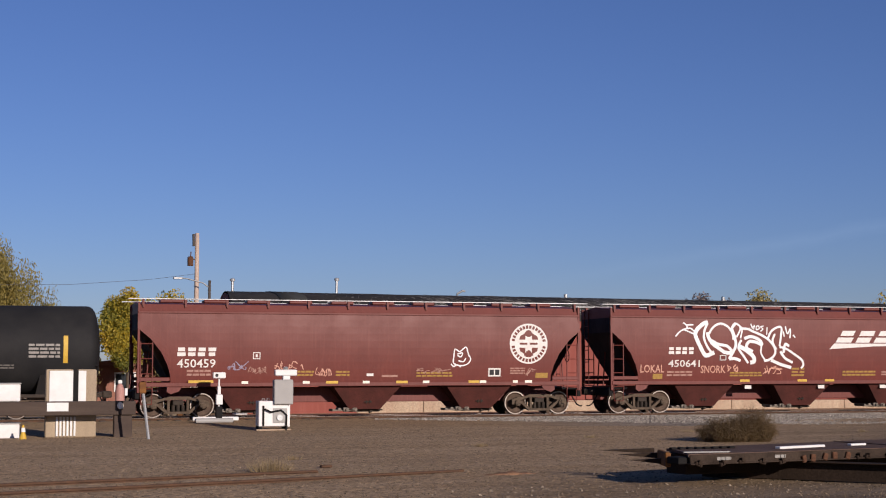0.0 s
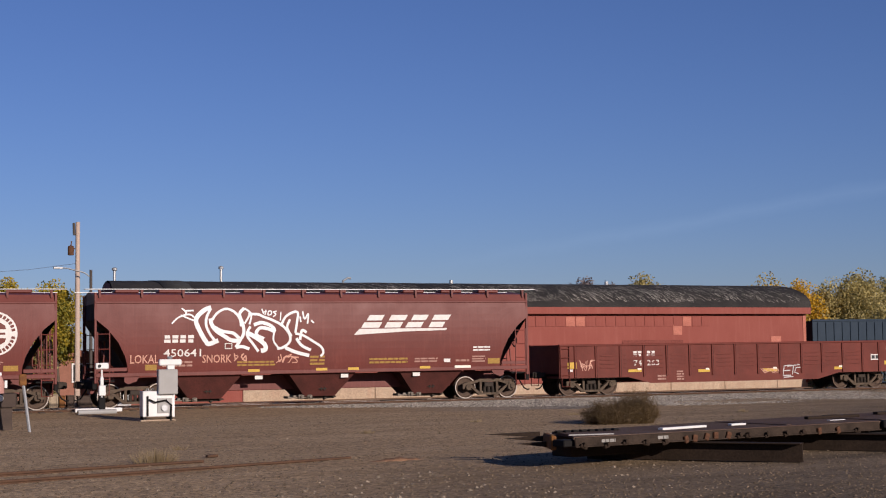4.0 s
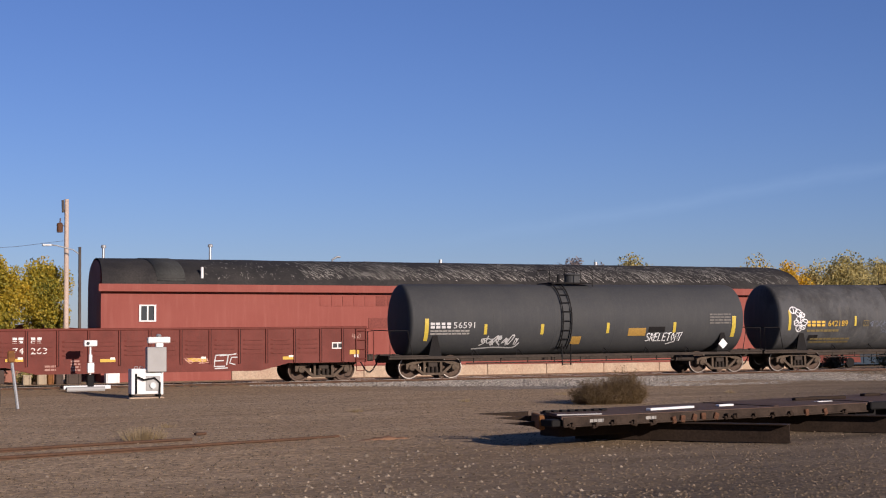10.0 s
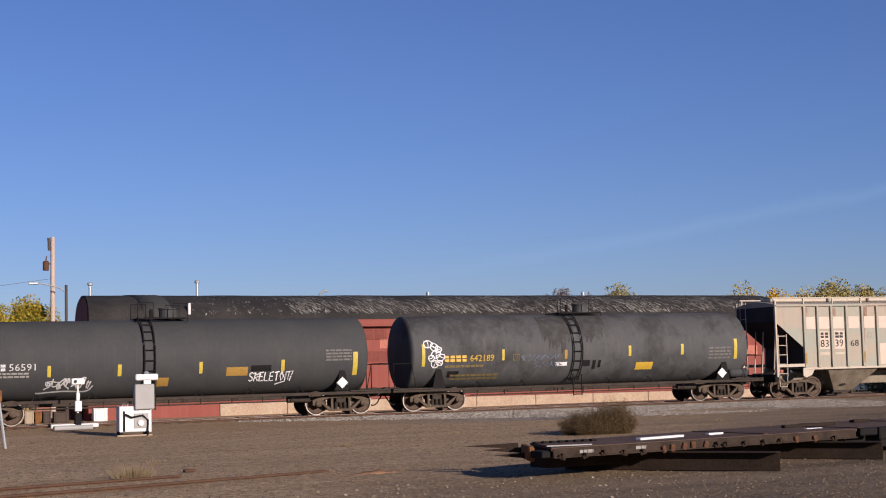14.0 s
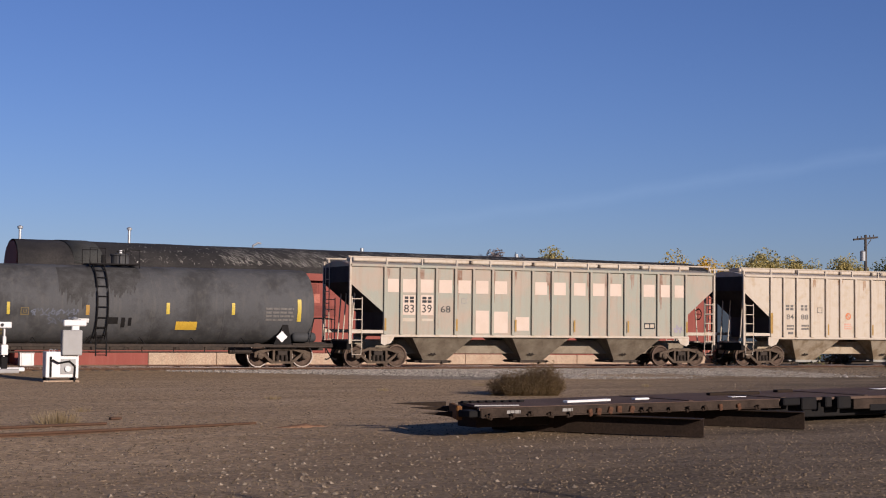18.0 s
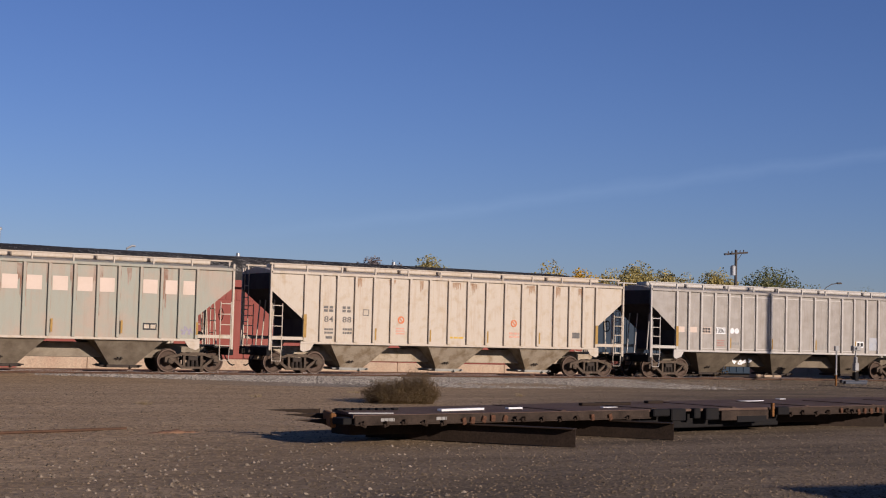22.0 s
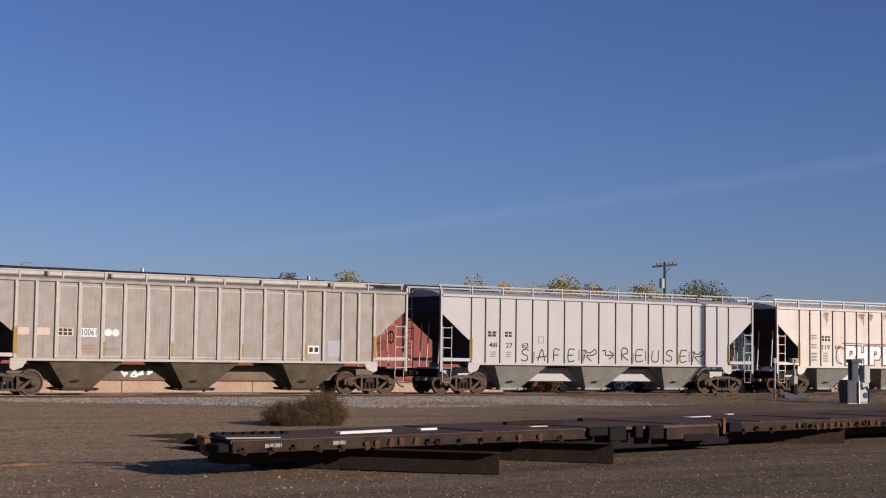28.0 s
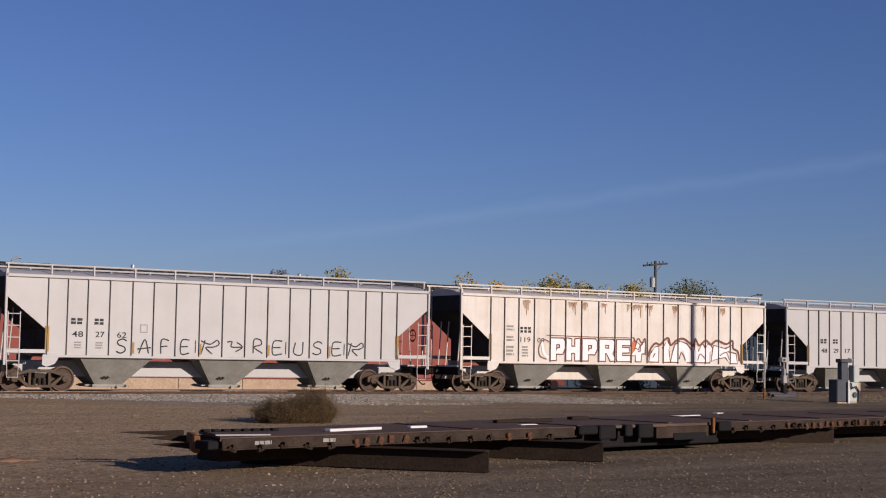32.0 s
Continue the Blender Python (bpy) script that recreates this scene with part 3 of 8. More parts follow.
def part(name, shape, material, parent, label="", smooth=False, at=None):
    """Links a shape, or a mesh that is shared, as one mesh object under a thing or a part."""
    me = shape if isinstance(shape, bpy.types.Mesh) else shape.mesh(name, material, smooth)
    ob = new(name, me)
    ob.parent = parent
    if at is not None:
        ob.matrix_basis = at
    return tagged(ob, label)


def thing(name, label, category, m=None, group="", kind=""):
    ob = new(name)
    ob.empty_display_size = 0.3
    if m is not None:
        ob.matrix_basis = m
    return tagged(ob, label, category, group, kind)


def single(name, shape, material, label, category="", m=None, group="", kind="", smooth=False):
    ob = new(name, shape.mesh(name, material, smooth))
    if m is not None:
        ob.matrix_basis = m
    return tagged(ob, label, category, group, kind)


def lettering(text, height, material, bold=0.0, squeeze=1.0):
    """Raised letters as a mesh: the text's left foot at the origin, reading along x, facing -y."""
    curve = bpy.data.curves.new("lettering", "FONT")
    curve.body, curve.size, curve.extrude, curve.offset = text, height * 1.4, 0.003, bold * height
    curve.resolution_u = 2
    ob = bpy.data.objects.new("lettering", curve)
    me = bpy.data.meshes.new_from_object(ob)
    bpy.data.objects.remove(ob)
    bpy.data.curves.remove(curve)
    me.transform(Matrix.Rotation(radians(90), 4, "X") @ Matrix.Diagonal((squeeze, 1, 1, 1)))
    me.materials.clear()
    me.materials.append(material)
    return me


def ribbon(shape, points, width, y=0.0, thick=0.004):
    """A flat painted stroke through (x, z) points in the plane y."""
    pts = [Vector((p[0], p[1])) for p in points]
    n = len(pts)
    left, right = [], []
    for k, p in enumerate(pts):
        d = pts[min(k + 1, n - 1)] - pts[max(k - 1, 0)]
        d = d.normalized() if d.length > 1e-6 else Vector((1, 0))
        q = Vector((-d.y, d.x)) * width / 2
        left.append(p + q)
        right.append(p - q)
    verts = [(p.x, y - 0.002 * k / n, p.y) for k, p in enumerate(left)] + [(p.x, y - 0.002 * k / n, p.y) for k, p in enumerate(right)]
    faces = [(k, k + 1, n + k + 1, n + k) for k in range(n - 1)]
    shape.add(verts, faces)
    return shape


def curve_through(points, steps=5):
    """Rounds off a line of (x, z) points."""
    out, n = [], len(points)
    for k in range(n - 1):
        p0, p1, p2, p3 = (Vector(points[min(max(k + d, 0), n - 1)]) for d in (-1, 0, 1, 2))
        for j in range(steps):
            t = j / steps
            out.append(0.5 * (2 * p1 + (p2 - p0) * t + (2 * p0 - 5 * p1 + 4 * p2 - p3) * t * t + (3 * p1 - p0 - 3 * p2 + p3) * t ** 3))
    out.append(Vector(points[-1]))
    return out


# ---- ground, track, building ----
TRACK_Y = 57.86
GROUND = -0.15
FAR_GROUND = -0.45


def ground_height(x, y):
    h = GROUND + 0.05 * noise.noise((x * 0.11, y * 0.16, 3.1)) + 0.02 * noise.noise((x * 0.7, y * 0.9, 7.7))
    near = 1 - min(1, abs(y - TRACK_Y) / 5.5)
    flat = min(1, max(0, (y - 61) / 13)) + min(1, max(0, (6 - y) / 4))
    low = FAR_GROUND if y > 40 else GROUND
    return (h - 0.06 * near) * (1 - min(1, flat)) + low * min(1, flat)


def build_ground():
    xs = [-1500, -500, -150, -60, -25] + [-12 + 0.55 * k for k in range(150)] + [76, 90, 120, 200, 500, 1500, 3000]
    ys = [-600, -120, -30, -5] + [4 + 0.45 * k for k in range(140)] + [68, 71, 74, 80, 100, 140, 250, 600, 1500, 3500]
    nx = len(xs)
    s = Shape()
    s.add([(x, y, ground_height(x, y)) for y in ys for x in xs], [(j * nx + i, j * nx + i + 1, (j + 1) * nx + i + 1, (j + 1) * nx + i) for j in range(len(ys) - 1) for i in range(nx - 1)])
    single("ground", s, M_GROUND, "brown gravel and dirt yard ground", "ground", kind="structure", smooth=True)
    b = Shape()
    ring = [(-12.5, -0.36), (-10.5, -0.19), (-8.5, -0.145), (-6.0, -0.125), (-3.3, -0.115), (-2.0, -0.105), (-1.5, -0.095), (1.5, -0.095), (2.0, -0.12), (3.3, -0.26), (3.3, -0.6), (-12.5, -0.6)]
    rings = []
    for k in range(230):
        x = -60 + k * 1.0
        rings.append([(x, TRACK_Y + y + (0.12 if y > -8 else 1.1) * noise.noise((x * 0.8, y, 0)), z + 0.025 * noise.noise((x * 1.1, y * 2, 5))) for y, z in ring])
    b.loft(rings)
    single("ballast_bed", b, M_BALLAST, "grey crushed stone ballast under the rails", "ballast", kind="structure", smooth=True)


def stones(name, label, count, spot, size, material, seed):
    rng = random.Random(seed)
    s = Shape()
    base = [(1, 0, 0), (0, 1, 0), (-1, 0, 0), (0, -1, 0), (0, 0, 1), (0.55, 0.5, 0.75)]
    faces = [(0, 5, 4), (0, 1, 5), (1, 4, 5), (1, 2, 4), (2, 3, 4), (3, 0, 4)]
    for _ in range(count):
        x, y, z = spot(rng)
        r = size(rng)
        a = rng.uniform(0, 6.28)
        ca, sa = math.cos(a), math.sin(a)
        verts = []
        for bx, by, bz in base:
            k = r * rng.uniform(0.6, 1.2)
            verts.append((x + k * (bx * ca - by * sa), y + k * (bx * sa + by * ca), z + k * 0.75 * bz))
        s.add(verts, faces)
    return single(name, s, material, label, "stones", kind="stuff")


def build_stones():
    def lot(rng):
        y = 10 + 38 * rng.random() ** 1.9
        x = y * (rng.uniform(-0.08, 1.05) if y > 22 else rng.uniform(0.0, 1.05))
        return x, y, ground_height(x, y) - 0.004

    stones("gravel", "loose brown and tan gravel over the yard", 95000, lot, lambda r: 0.008 + 0.024 * r.random() ** 2.4, M_STONE, 1)

    def pale(rng):
        y = 10 + 14 * rng.random() ** 1.3
        x = y * min(0.75, max(0.05, rng.gauss(0.36, 0.11)))
        return x, y, ground_height(x, y) - 0.004

    stones("gravel", "scattered larger pale stones on the dirt", 1500, pale, lambda r: 0.012 + 0.04 * r.random() ** 3, M_WHITESTONE, 2)

    def shoulder(start, span, power):
        def spot(rng):
            x = start + span * rng.random() ** power
            y = TRACK_Y - 1.1 - 9.5 * rng.random() ** 1.4 * min(1, max(0.15, (x - 12) / 16))
            return x, y, -0.10 - max(0, (TRACK_Y - 2.0 - y)) * 0.0065
        return spot

    stones("ballast_stones", "pale grey ballast stones on the track shoulder", 26000, shoulder(14, 27, 0.6), lambda r: r.uniform(0.02, 0.05), M_BALLASTSTONE, 3)
    stones("ballast_stones", "brown dusty ballast stones on the track shoulder", 15000, shoulder(37, 40, 1.0), lambda r: r.uniform(0.02, 0.05), M_BROWNBALLAST, 5)


def build_track():
    ties = thing("railway_track", "running track with rusty rails on old wooden ties", "railway track", kind="structure")
    head = Shape()
    for side in (-1, 1):
        y = TRACK_Y + side * 0.7525
        profile = [(-0.07, -0.16), (0.07, -0.16), (0.07, -0.14), (0.012, -0.12), (0.012, -0.05), (0.037, -0.04), (0.037, -0.006), (-0.037, -0.006), (-0.037, -0.04), (-0.012, -0.05), (-0.012, -0.12), (-0.07, -0.14)]
        rail = Shape()
        rail.loft([[(x, y + a, z) for a, z in profile] for x in (-220, 330)])
        part("rail", rail, M_RAIL, ties, "rusty steel rail with a worn top")
        head.box(-220, y - 0.033, -0.0058, 330, y + 0.033, 0.0)
    part("rail_tread", head, M_RAILTOP, ties, "worn shiny rail heads")
    tie = Shape().box(-0.115, -1.3, -0.3, 0.115, 1.3, -0.078, 0.015).mesh("tie", M_TIE)
    rng = random.Random(4)
    for k in range(170):
        part("tie", tie, None, ties, at=pose(-18 + k * 0.55 + rng.uniform(-0.03, 0.03), TRACK_Y + rng.uniform(-0.04, 0.04), rng.uniform(-0.015, 0.01), 0, 0, rng.uniform(-1, 1)))


WALL_Y, WALL_X0, WALL_X1 = 65.0, 9.95, 45.1


def build_building():
    """Long shed with an arched tar roof, salmon walls and a sandy concrete footing."""
    eye_line = pose(0, 0, 1.85)
    m = eye_line @ Matrix.Scale(1.165, 4) @ eye_line.inverted() @ pose(0, 0, 0, 0, 0.30, 0)
    b = thing("warehouse", "long salmon-red warehouse with an arched black tar roof", "building", m)
    depth, eave, rise = 9.0, 4.12, 1.32
    skew = 0.75
    z0 = -0.12

    def end_x(x, y):
        return x + (skew * (y - WALL_Y) / depth if x < 20 else 0)

    wall_profile = [(WALL_Y, z0), (WALL_Y, eave), (WALL_Y + depth, eave), (WALL_Y + depth, z0)]
    wx0, wx1, wz0, wz1 = 11.62, 12.26, 2.58, 3.20
    w = Shape()
    for x0, x1, a, c in ((WALL_X0, wx0, 0.56, eave), (wx1, WALL_X1, 0.56, eave), (wx0, wx1, 0.56, wz0), (wx0, wx1, wz1, eave)):
        w.box(x0, WALL_Y, a, x1, WALL_Y + 0.25, c)
    part("wall_front", w, M_WALL, b, "salmon painted front wall")
    w = Shape()
    w.box(WALL_X0 + skew, WALL_Y + depth - 0.25, z0, WALL_X1, WALL_Y + depth, eave)
    part("wall_back", w, M_WALL, b)
    for x in (WALL_X0, WALL_X1):
        pts = []
        for k in range(17):
            a = math.pi * k / 16
            pts.append((WALL_Y + depth / 2 - depth / 2 * math.cos(a), eave + rise * math.sin(a) ** 0.8 - 0.06))
        ring = [(WALL_Y + depth, z0), (WALL_Y + 0.0, z0)] + pts
        e = Shape()
        n = len(ring)
        t = 0.25 if x < 20 else -0.25
        verts = [(end_x(x, y), y, z) for y, z in ring] + [(end_x(x, y) + t, y, z) for y, z in ring]
        e.add(verts, [tuple(range(n)), tuple(range(2 * n - 1, n - 1, -1))] + [(k, k + n, (k + 1) % n + n, (k + 1) % n) for k in range(n)])
        e.v = [(vx, max(vy, WALL_Y + 0.26) if vy < WALL_Y + 0.26 else vy, vz) for vx, vy, vz in e.v]
        part("wall_end", e, M_WALL, b, "end wall with an arched gable")
    roof = Shape()
    rows = 36
    ring_count = 22
    over = 0.28
    for s_in, flip in ((0.0, 1), (-0.12, -1)):
        verts = []
        for k in range(rows + 1):
            f = k / rows
            for j in range(ring_count + 1):
                a = math.pi * j / ring_count
                y = WALL_Y + depth / 2 - (depth / 2 + over) * math.cos(a)
                z = eave + 0.02 + (rise + s_in) * math.sin(a) ** 0.8 + (s_in if j in (0, ring_count) else 0)
                x0, x1 = end_x(WALL_X0, y) + 0.02, WALL_X1 + 0.2
                sag = 0.03 * noise.noise((f * 14, y * 0.5, 0))
                verts.append((x0 + f * (x1 - x0), y, z + sag))
        n = ring_count + 1
        roof.add(verts, [(k * n + j, k * n + j + 1, (k + 1) * n + j + 1, (k + 1) * n + j) for k in range(rows) for j in range(ring_count)])
    part("roof", roof, M_ROOF, b, "weathered black tar paper roof", smooth=True)
    rng = random.Random(11)
    worn = Shape()
    def roof_point(x, a, lift):
        return (x, WALL_Y + depth / 2 - (depth / 2 + over) * math.cos(a), eave + lift + rise * math.sin(a) ** 0.8)

    for _ in range(4800):
        x = rng.uniform(19, 44.8) if rng.random() < 0.86 else rng.uniform(14.5, 24)
        if rng.random() < 0.3:
            x = rng.gauss(27, 3.5) if rng.random() < 0.5 else rng.gauss(37, 4)
        if not WALL_X0 + 0.4 < x < WALL_X1 - 0.3 or 12.25 < x < 13.65:
            continue
        a0 = rng.uniform(0.10, 1.3) if rng.random() < 0.5 else rng.uniform(0.1, 0.8)
        if noise.noise((0.55 * (x + 1.5 * a0), 2.2 * a0, 3.1)) < rng.uniform(-0.75, 0.45):
            continue
        length = rng.uniform(0.02, 0.13) * (1.8 if rng.random() < 0.15 else 1) * (1 if x > 19 else 0.5)
        wide = rng.uniform(0.004, 0.014) * (2.0 if rng.random() < 0.12 else 1)
        lean = rng.gauss(1.5, 0.5) if x > 19 else rng.gauss(0.2, 1.2)
        worn.add([roof_point(x + dx - lean * da + rng.uniform(-0.015, 0.015), a0 + da, 0.055) for da, dx in ((0, -wide), (0, wide), (length, wide), (length, -wide))], [(0, 1, 2, 3)])
    felt = Shape()
    felt.loft([[roof_point(12.3 + 1.25 * q - 0.12 * k / 8, 0.06 + 1.4 * k / 8, 0.05) for q in (0, 1)] + [roof_point(12.3 + 1.25 * q - 0.12 * k / 8, 0.06 + 1.4 * k / 8, 0.03) for q in (1, 0)] for k in range(9)])
    part("roofing_patch", felt, M_ROOFPATCH, b, "smooth newer strip of roofing felt", smooth=True)
    tagged(part("worn_roofing", worn, M_ROOFWORN, b, "pale torn strips in the roofing"), kind="stuff")
    fascia = Shape().box(WALL_X0 - 0.15, WALL_Y - 0.30, eave - 0.30, WALL_X1 + 0.15, WALL_Y - 0.12, eave + 0.03, 0.015)
    part("fascia", fascia, M_WALL, b, "salmon painted eave board")
    soffit = Shape().box(WALL_X0 - 0.1, WALL_Y - 0.12, eave - 0.14, WALL_X1 + 0.1, WALL_Y, eave - 0.08)
    part("soffit", soffit, M_WALLDARK, b)
    x = 15.65
    while x < WALL_X1:
        part("footing", Shape().box(x, WALL_Y - 0.07, z0 - 0.1, min(x + 3.05, WALL_X1), WALL_Y + 0.25, 0.50, 0.02), M_CONCRETE, b, "stained sandy concrete footing")
        x += 3.07
    foot = Shape().box(WALL_X0, WALL_Y - 0.07, z0 - 0.1, 15.63, WALL_Y + 0.25, 0.50, 0.02)
    part("footing", foot, M_WALL, b, "salmon painted footing")
    band = Shape().box(WALL_X0, WALL_Y - 0.04, 0.50, WALL_X1, WALL_Y + 0.25, 0.56, 0.01)
    part("base_band", band, M_WALLDARK, b, "dark red base board")
    pane_mesh = Shape().box(-0.235, -0.012, -0.235, 0.235, 0.012, 0.235, 0.012).mesh("wall_panel", M_WALL)
    dark_mesh = Shape().box(-0.235, -0.012, -0.235, 0.235, 0.012, 0.235, 0.012).mesh("wall_panel", M_WALLDARK)
    pale_mesh = Shape().box(-0.235, -0.012, -0.235, 0.235, 0.012, 0.235, 0.012).mesh("wall_panel", M_WALLPALE)
    for k in range(37):
        x = 19.95 + 0.535 * k
        if x > 39.6:
            break
        me = pale_mesh if k in (23, 22, 34) else dark_mesh if k in (5, 6, 13) else pane_mesh
        part("wall_panel", me, None, b, at=pose(x, WALL_Y - 0.012, 3.46))
    for x, z, ww, hh, me in ((23.35, 3.02, 0.42, 0.42, M_WALLPALE), (37.6, 3.05, 0.5, 0.5, M_WALLPALE), (43.3, 2.45, 0.6, 0.5, M_WALLPALE), (23.2, 2.45, 2.35, 0.48, M_WALLDARK), (36.2, 2.30, 3.4, 0.5, M_WALLDARK)):
        part("wall_patch", Shape().box(x - ww / 2, WALL_Y - 0.02, z - hh / 2, x + ww / 2, WALL_Y - 0.002, z + hh / 2, 0.008), me, b)
    trim = Shape()
    trim.box(WALL_X1 - 0.16, WALL_Y - 0.03, 0.56, WALL_X1 + 0.02, WALL_Y, eave - 0.3, 0.01)
    part("corner_board", trim, M_WALLPALE, b)
    frame_shape = Shape()
    for x0, x1, a, c in ((wx0 - 0.05, wx1 + 0.05, wz1, wz1 + 0.06), (wx0 - 0.05, wx1 + 0.05, wz0 - 0.06, wz0), (wx0 - 0.05, wx0 + 0.04, wz0, wz1), (wx1 - 0.04, wx1 + 0.05, wz0, wz1), ((wx0 + wx1) / 2 - 0.035, (wx0 + wx1) / 2 + 0.035, wz0, wz1)):
        frame_shape.box(x0, WALL_Y - 0.05, a, x1, WALL_Y + 0.06, c, 0.008)
    win = part("window", frame_shape, M_WHITE, b, "white framed sliding window")
    for k in (0, 1):
        x0 = wx0 + 0.04 + k * (wx1 - wx0) / 2
        part("pane", Shape().box(x0, WALL_Y + 0.01, wz0, x0 + (wx1 - wx0) / 2 - 0.07, WALL_Y + 0.02, wz1), M_GLASS, win)
    cy = WALL_Y + depth / 2
    for x, h in ((10.64, 0.5), (15.56, 0.62)):
        v = part("vent_pipe", Shape().tube([(x, cy - 0.6, eave + rise - 0.2), (x, cy - 0.6, eave + rise + h)], 0.06, 10), M_GALV, b, "galvanised vent pipe")
        part("cap", Shape().lathe([(0, 0.06), (0.02, 0.12), (0.12, 0.12), (0.16, 0.02)], (x, cy - 0.6, eave + rise + h - 0.03), "z", 12), M_GALV, v)
    part("vent_pipe", Shape().tube([(21.52, cy - 0.6, eave + rise - 0.1), (21.52, cy - 0.6, eave + rise + 0.1), (21.77, cy - 0.6, eave + rise + 0.24), (21.92, cy - 0.6, eave + rise + 0.22)], 0.05, 8), M_GALV, b, "bent galvanised vent pipe")
    for x in (27.12, 35.72):
        part("vent_pipe", Shape().tube([(x, cy - 0.6, eave + rise - 0.1), (x, cy - 0.6, eave + rise + 0.18)], 0.09, 10), M_GALV, b, "short galvanised vent stub")
    a = 0.19
    yv = WALL_Y + depth / 2 - (depth / 2 + over) * math.cos(a)
    zv = eave + rise * math.sin(a) ** 0.8
    part("vent_pipe", Shape().tube([(14.28, yv, zv - 0.05), (14.28, yv, zv + 0.44)], 0.065, 10), M_WHITE, b, "white plastic vent pipe")


build_ground()
build_track()
build_building()
build_stones()


# ---- freight cars ----
TRAVEL = [(0, -0.00), (1, -4.09), (2, -8.12), (3, -12.14), (4, -16.14), (5, -20.24), (6, -24.38), (7, -28.55), (8, -32.75), (9, -36.93), (10, -41.11), (11, -45.31), (12, -49.53), (13, -53.79), (14, -58.05), (15, -62.31), (16, -66.58), (17, -70.86), (18, -75.15), (19, -79.30), (20, -83.65), (21, -88.03), (22, -92.39), (23, -96.80), (24, -101.23), (25, -105.64), (26, -110.06), (27, -114.47), (28, -118.89), (29, -123.34), (30, -127.73), (31, -132.15), (32, -136.61)]

WHEEL_R = 0.46
CARS, WHEELSETS = [], []

wheel_mesh = Shape()
for s in (-1, 1):
    wheel_mesh.lathe([(s * 0.70, 0.10), (s * 0.70, 0.2), (s * 0.735, 0.36), (s * 0.71, 0.40), (s * 0.68, 0.485), (s * 0.705, 0.485), (s * 0.72, 0.462), (s * 0.80, 0.455), (s * 0.81, 0.40), (s * 0.775, 0.36), (s * 0.76, 0.2), (s * 0.82, 0.12), (s * 0.82, 0.0)], (0, 0, 0), "y", 28)
wheel_mesh.tube([(0, -1.1, 0), (0, 1.1, 0)], 0.085, 12)
wheel_mesh = wheel_mesh.mesh("wheelset", M_WHEEL)
rim_mesh = Shape().lathe([(-0.803, 0.456), (-0.8135, 0.452), (-0.8135, 0.418), (-0.803, 0.414)], (0, 0, 0), "y", 28).mesh("rim", M_RIM)
cap_mesh = Shape().lathe([(-1.1, 0.12), (-1.17, 0.12), (-1.185, 0.09), (-1.185, 0.0)], (0, 0, 0), "y", 14)
for k in range(3):
    a = 2.1 * k
    cap_mesh.box(0.06 * math.cos(a) - 0.018, -1.202, 0.06 * math.sin(a) - 0.018, 0.06 * math.cos(a) + 0.018, -1.178, 0.06 * math.sin(a) + 0.018)
cap_mesh = cap_mesh.mesh("bearing_cap", M_TRUCK)

frame_mesh = Shape()
y0, y1 = -1.10, -0.93
frame_mesh.prism([(-1.16, 0.40), (-1.16, 0.60), (-0.95, 0.68), (-0.62, 0.72), (-0.42, 0.80), (0.42, 0.80), (0.62, 0.72), (0.95, 0.68), (1.16, 0.60), (1.16, 0.40), (1.06, 0.40), (1.02, 0.56), (0.80, 0.57), (0.45, 0.68), (-0.45, 0.68), (-0.80, 0.57), (-1.02, 0.56), (-1.06, 0.40)], y0, y1)
frame_mesh.prism([(-0.92, 0.56), (-0.78, 0.56), (-0.36, 0.24), (0.36, 0.24), (0.78, 0.56), (0.92, 0.56), (0.44, 0.15), (-0.44, 0.15)], y0, y1)
for a in (-1, 1):
    frame_mesh.box(a * 0.36 - 0.05, y0, 0.22, a * 0.36 + 0.05, y1, 0.70, 0.01)
    frame_mesh.box(a * 0.925 - 0.13, y0 + 0.02, 0.34, a * 0.925 + 0.13, y1 - 0.02, 0.56, 0.03)
frame_mesh = frame_mesh.mesh("side_frame", M_TRUCK)
bolster_mesh = Shape().box(-0.2, -1.12, 0.48, 0.2, 1.12, 0.66, 0.02).box(-0.35, -0.35, 0.6, 0.35, 0.35, 0.86, 0.03).box(-0.75, -0.5, 0.3, -0.62, 0.5, 0.42).box(0.62, -0.5, 0.3, 0.75, 0.5, 0.42).mesh("truck", M_UNDER)
spring_mesh = Shape()
for k in (-0.18, 0.0, 0.18):
    spring_mesh.lathe([(0.24 + 0.02 * j, 0.075 if j % 2 else 0.06) for j in range(13)], (k, -1.04, 0), "z", 10)
spring_mesh = spring_mesh.mesh("spring_nest", M_UNDER)


rim_dull = rim_mesh.copy()
rim_dull.materials[0] = M_RIMDULL


def add_truck(car, x, rim=rim_mesh):
    t = part("truck", bolster_mesh, None, car, "dusty cast steel truck", at=pose(x, 0, 0))
    for turn in (0, 180):
        part("side_frame", frame_mesh, None, t, at=pose(0, 0, 0, 0, 0, turn))
        part("spring_nest", spring_mesh, None, t, at=pose(0, 0, 0, 0, 0, turn))
    for dx in (-0.925, 0.925):
        w = part("wheelset", wheel_mesh, None, car, "steel wheels with polished rims", at=pose(x + dx, 0, WHEEL_R))
        for turn in (0, 180):
            part("rim", rim, None, w, at=pose(0, 0, 0, 0, 0, turn))
            part("bearing_cap", cap_mesh, None, w, at=pose(0, 0, 0, 0, 0, turn))
        WHEELSETS.append((w, x + dx))


coupler_mesh = Shape()
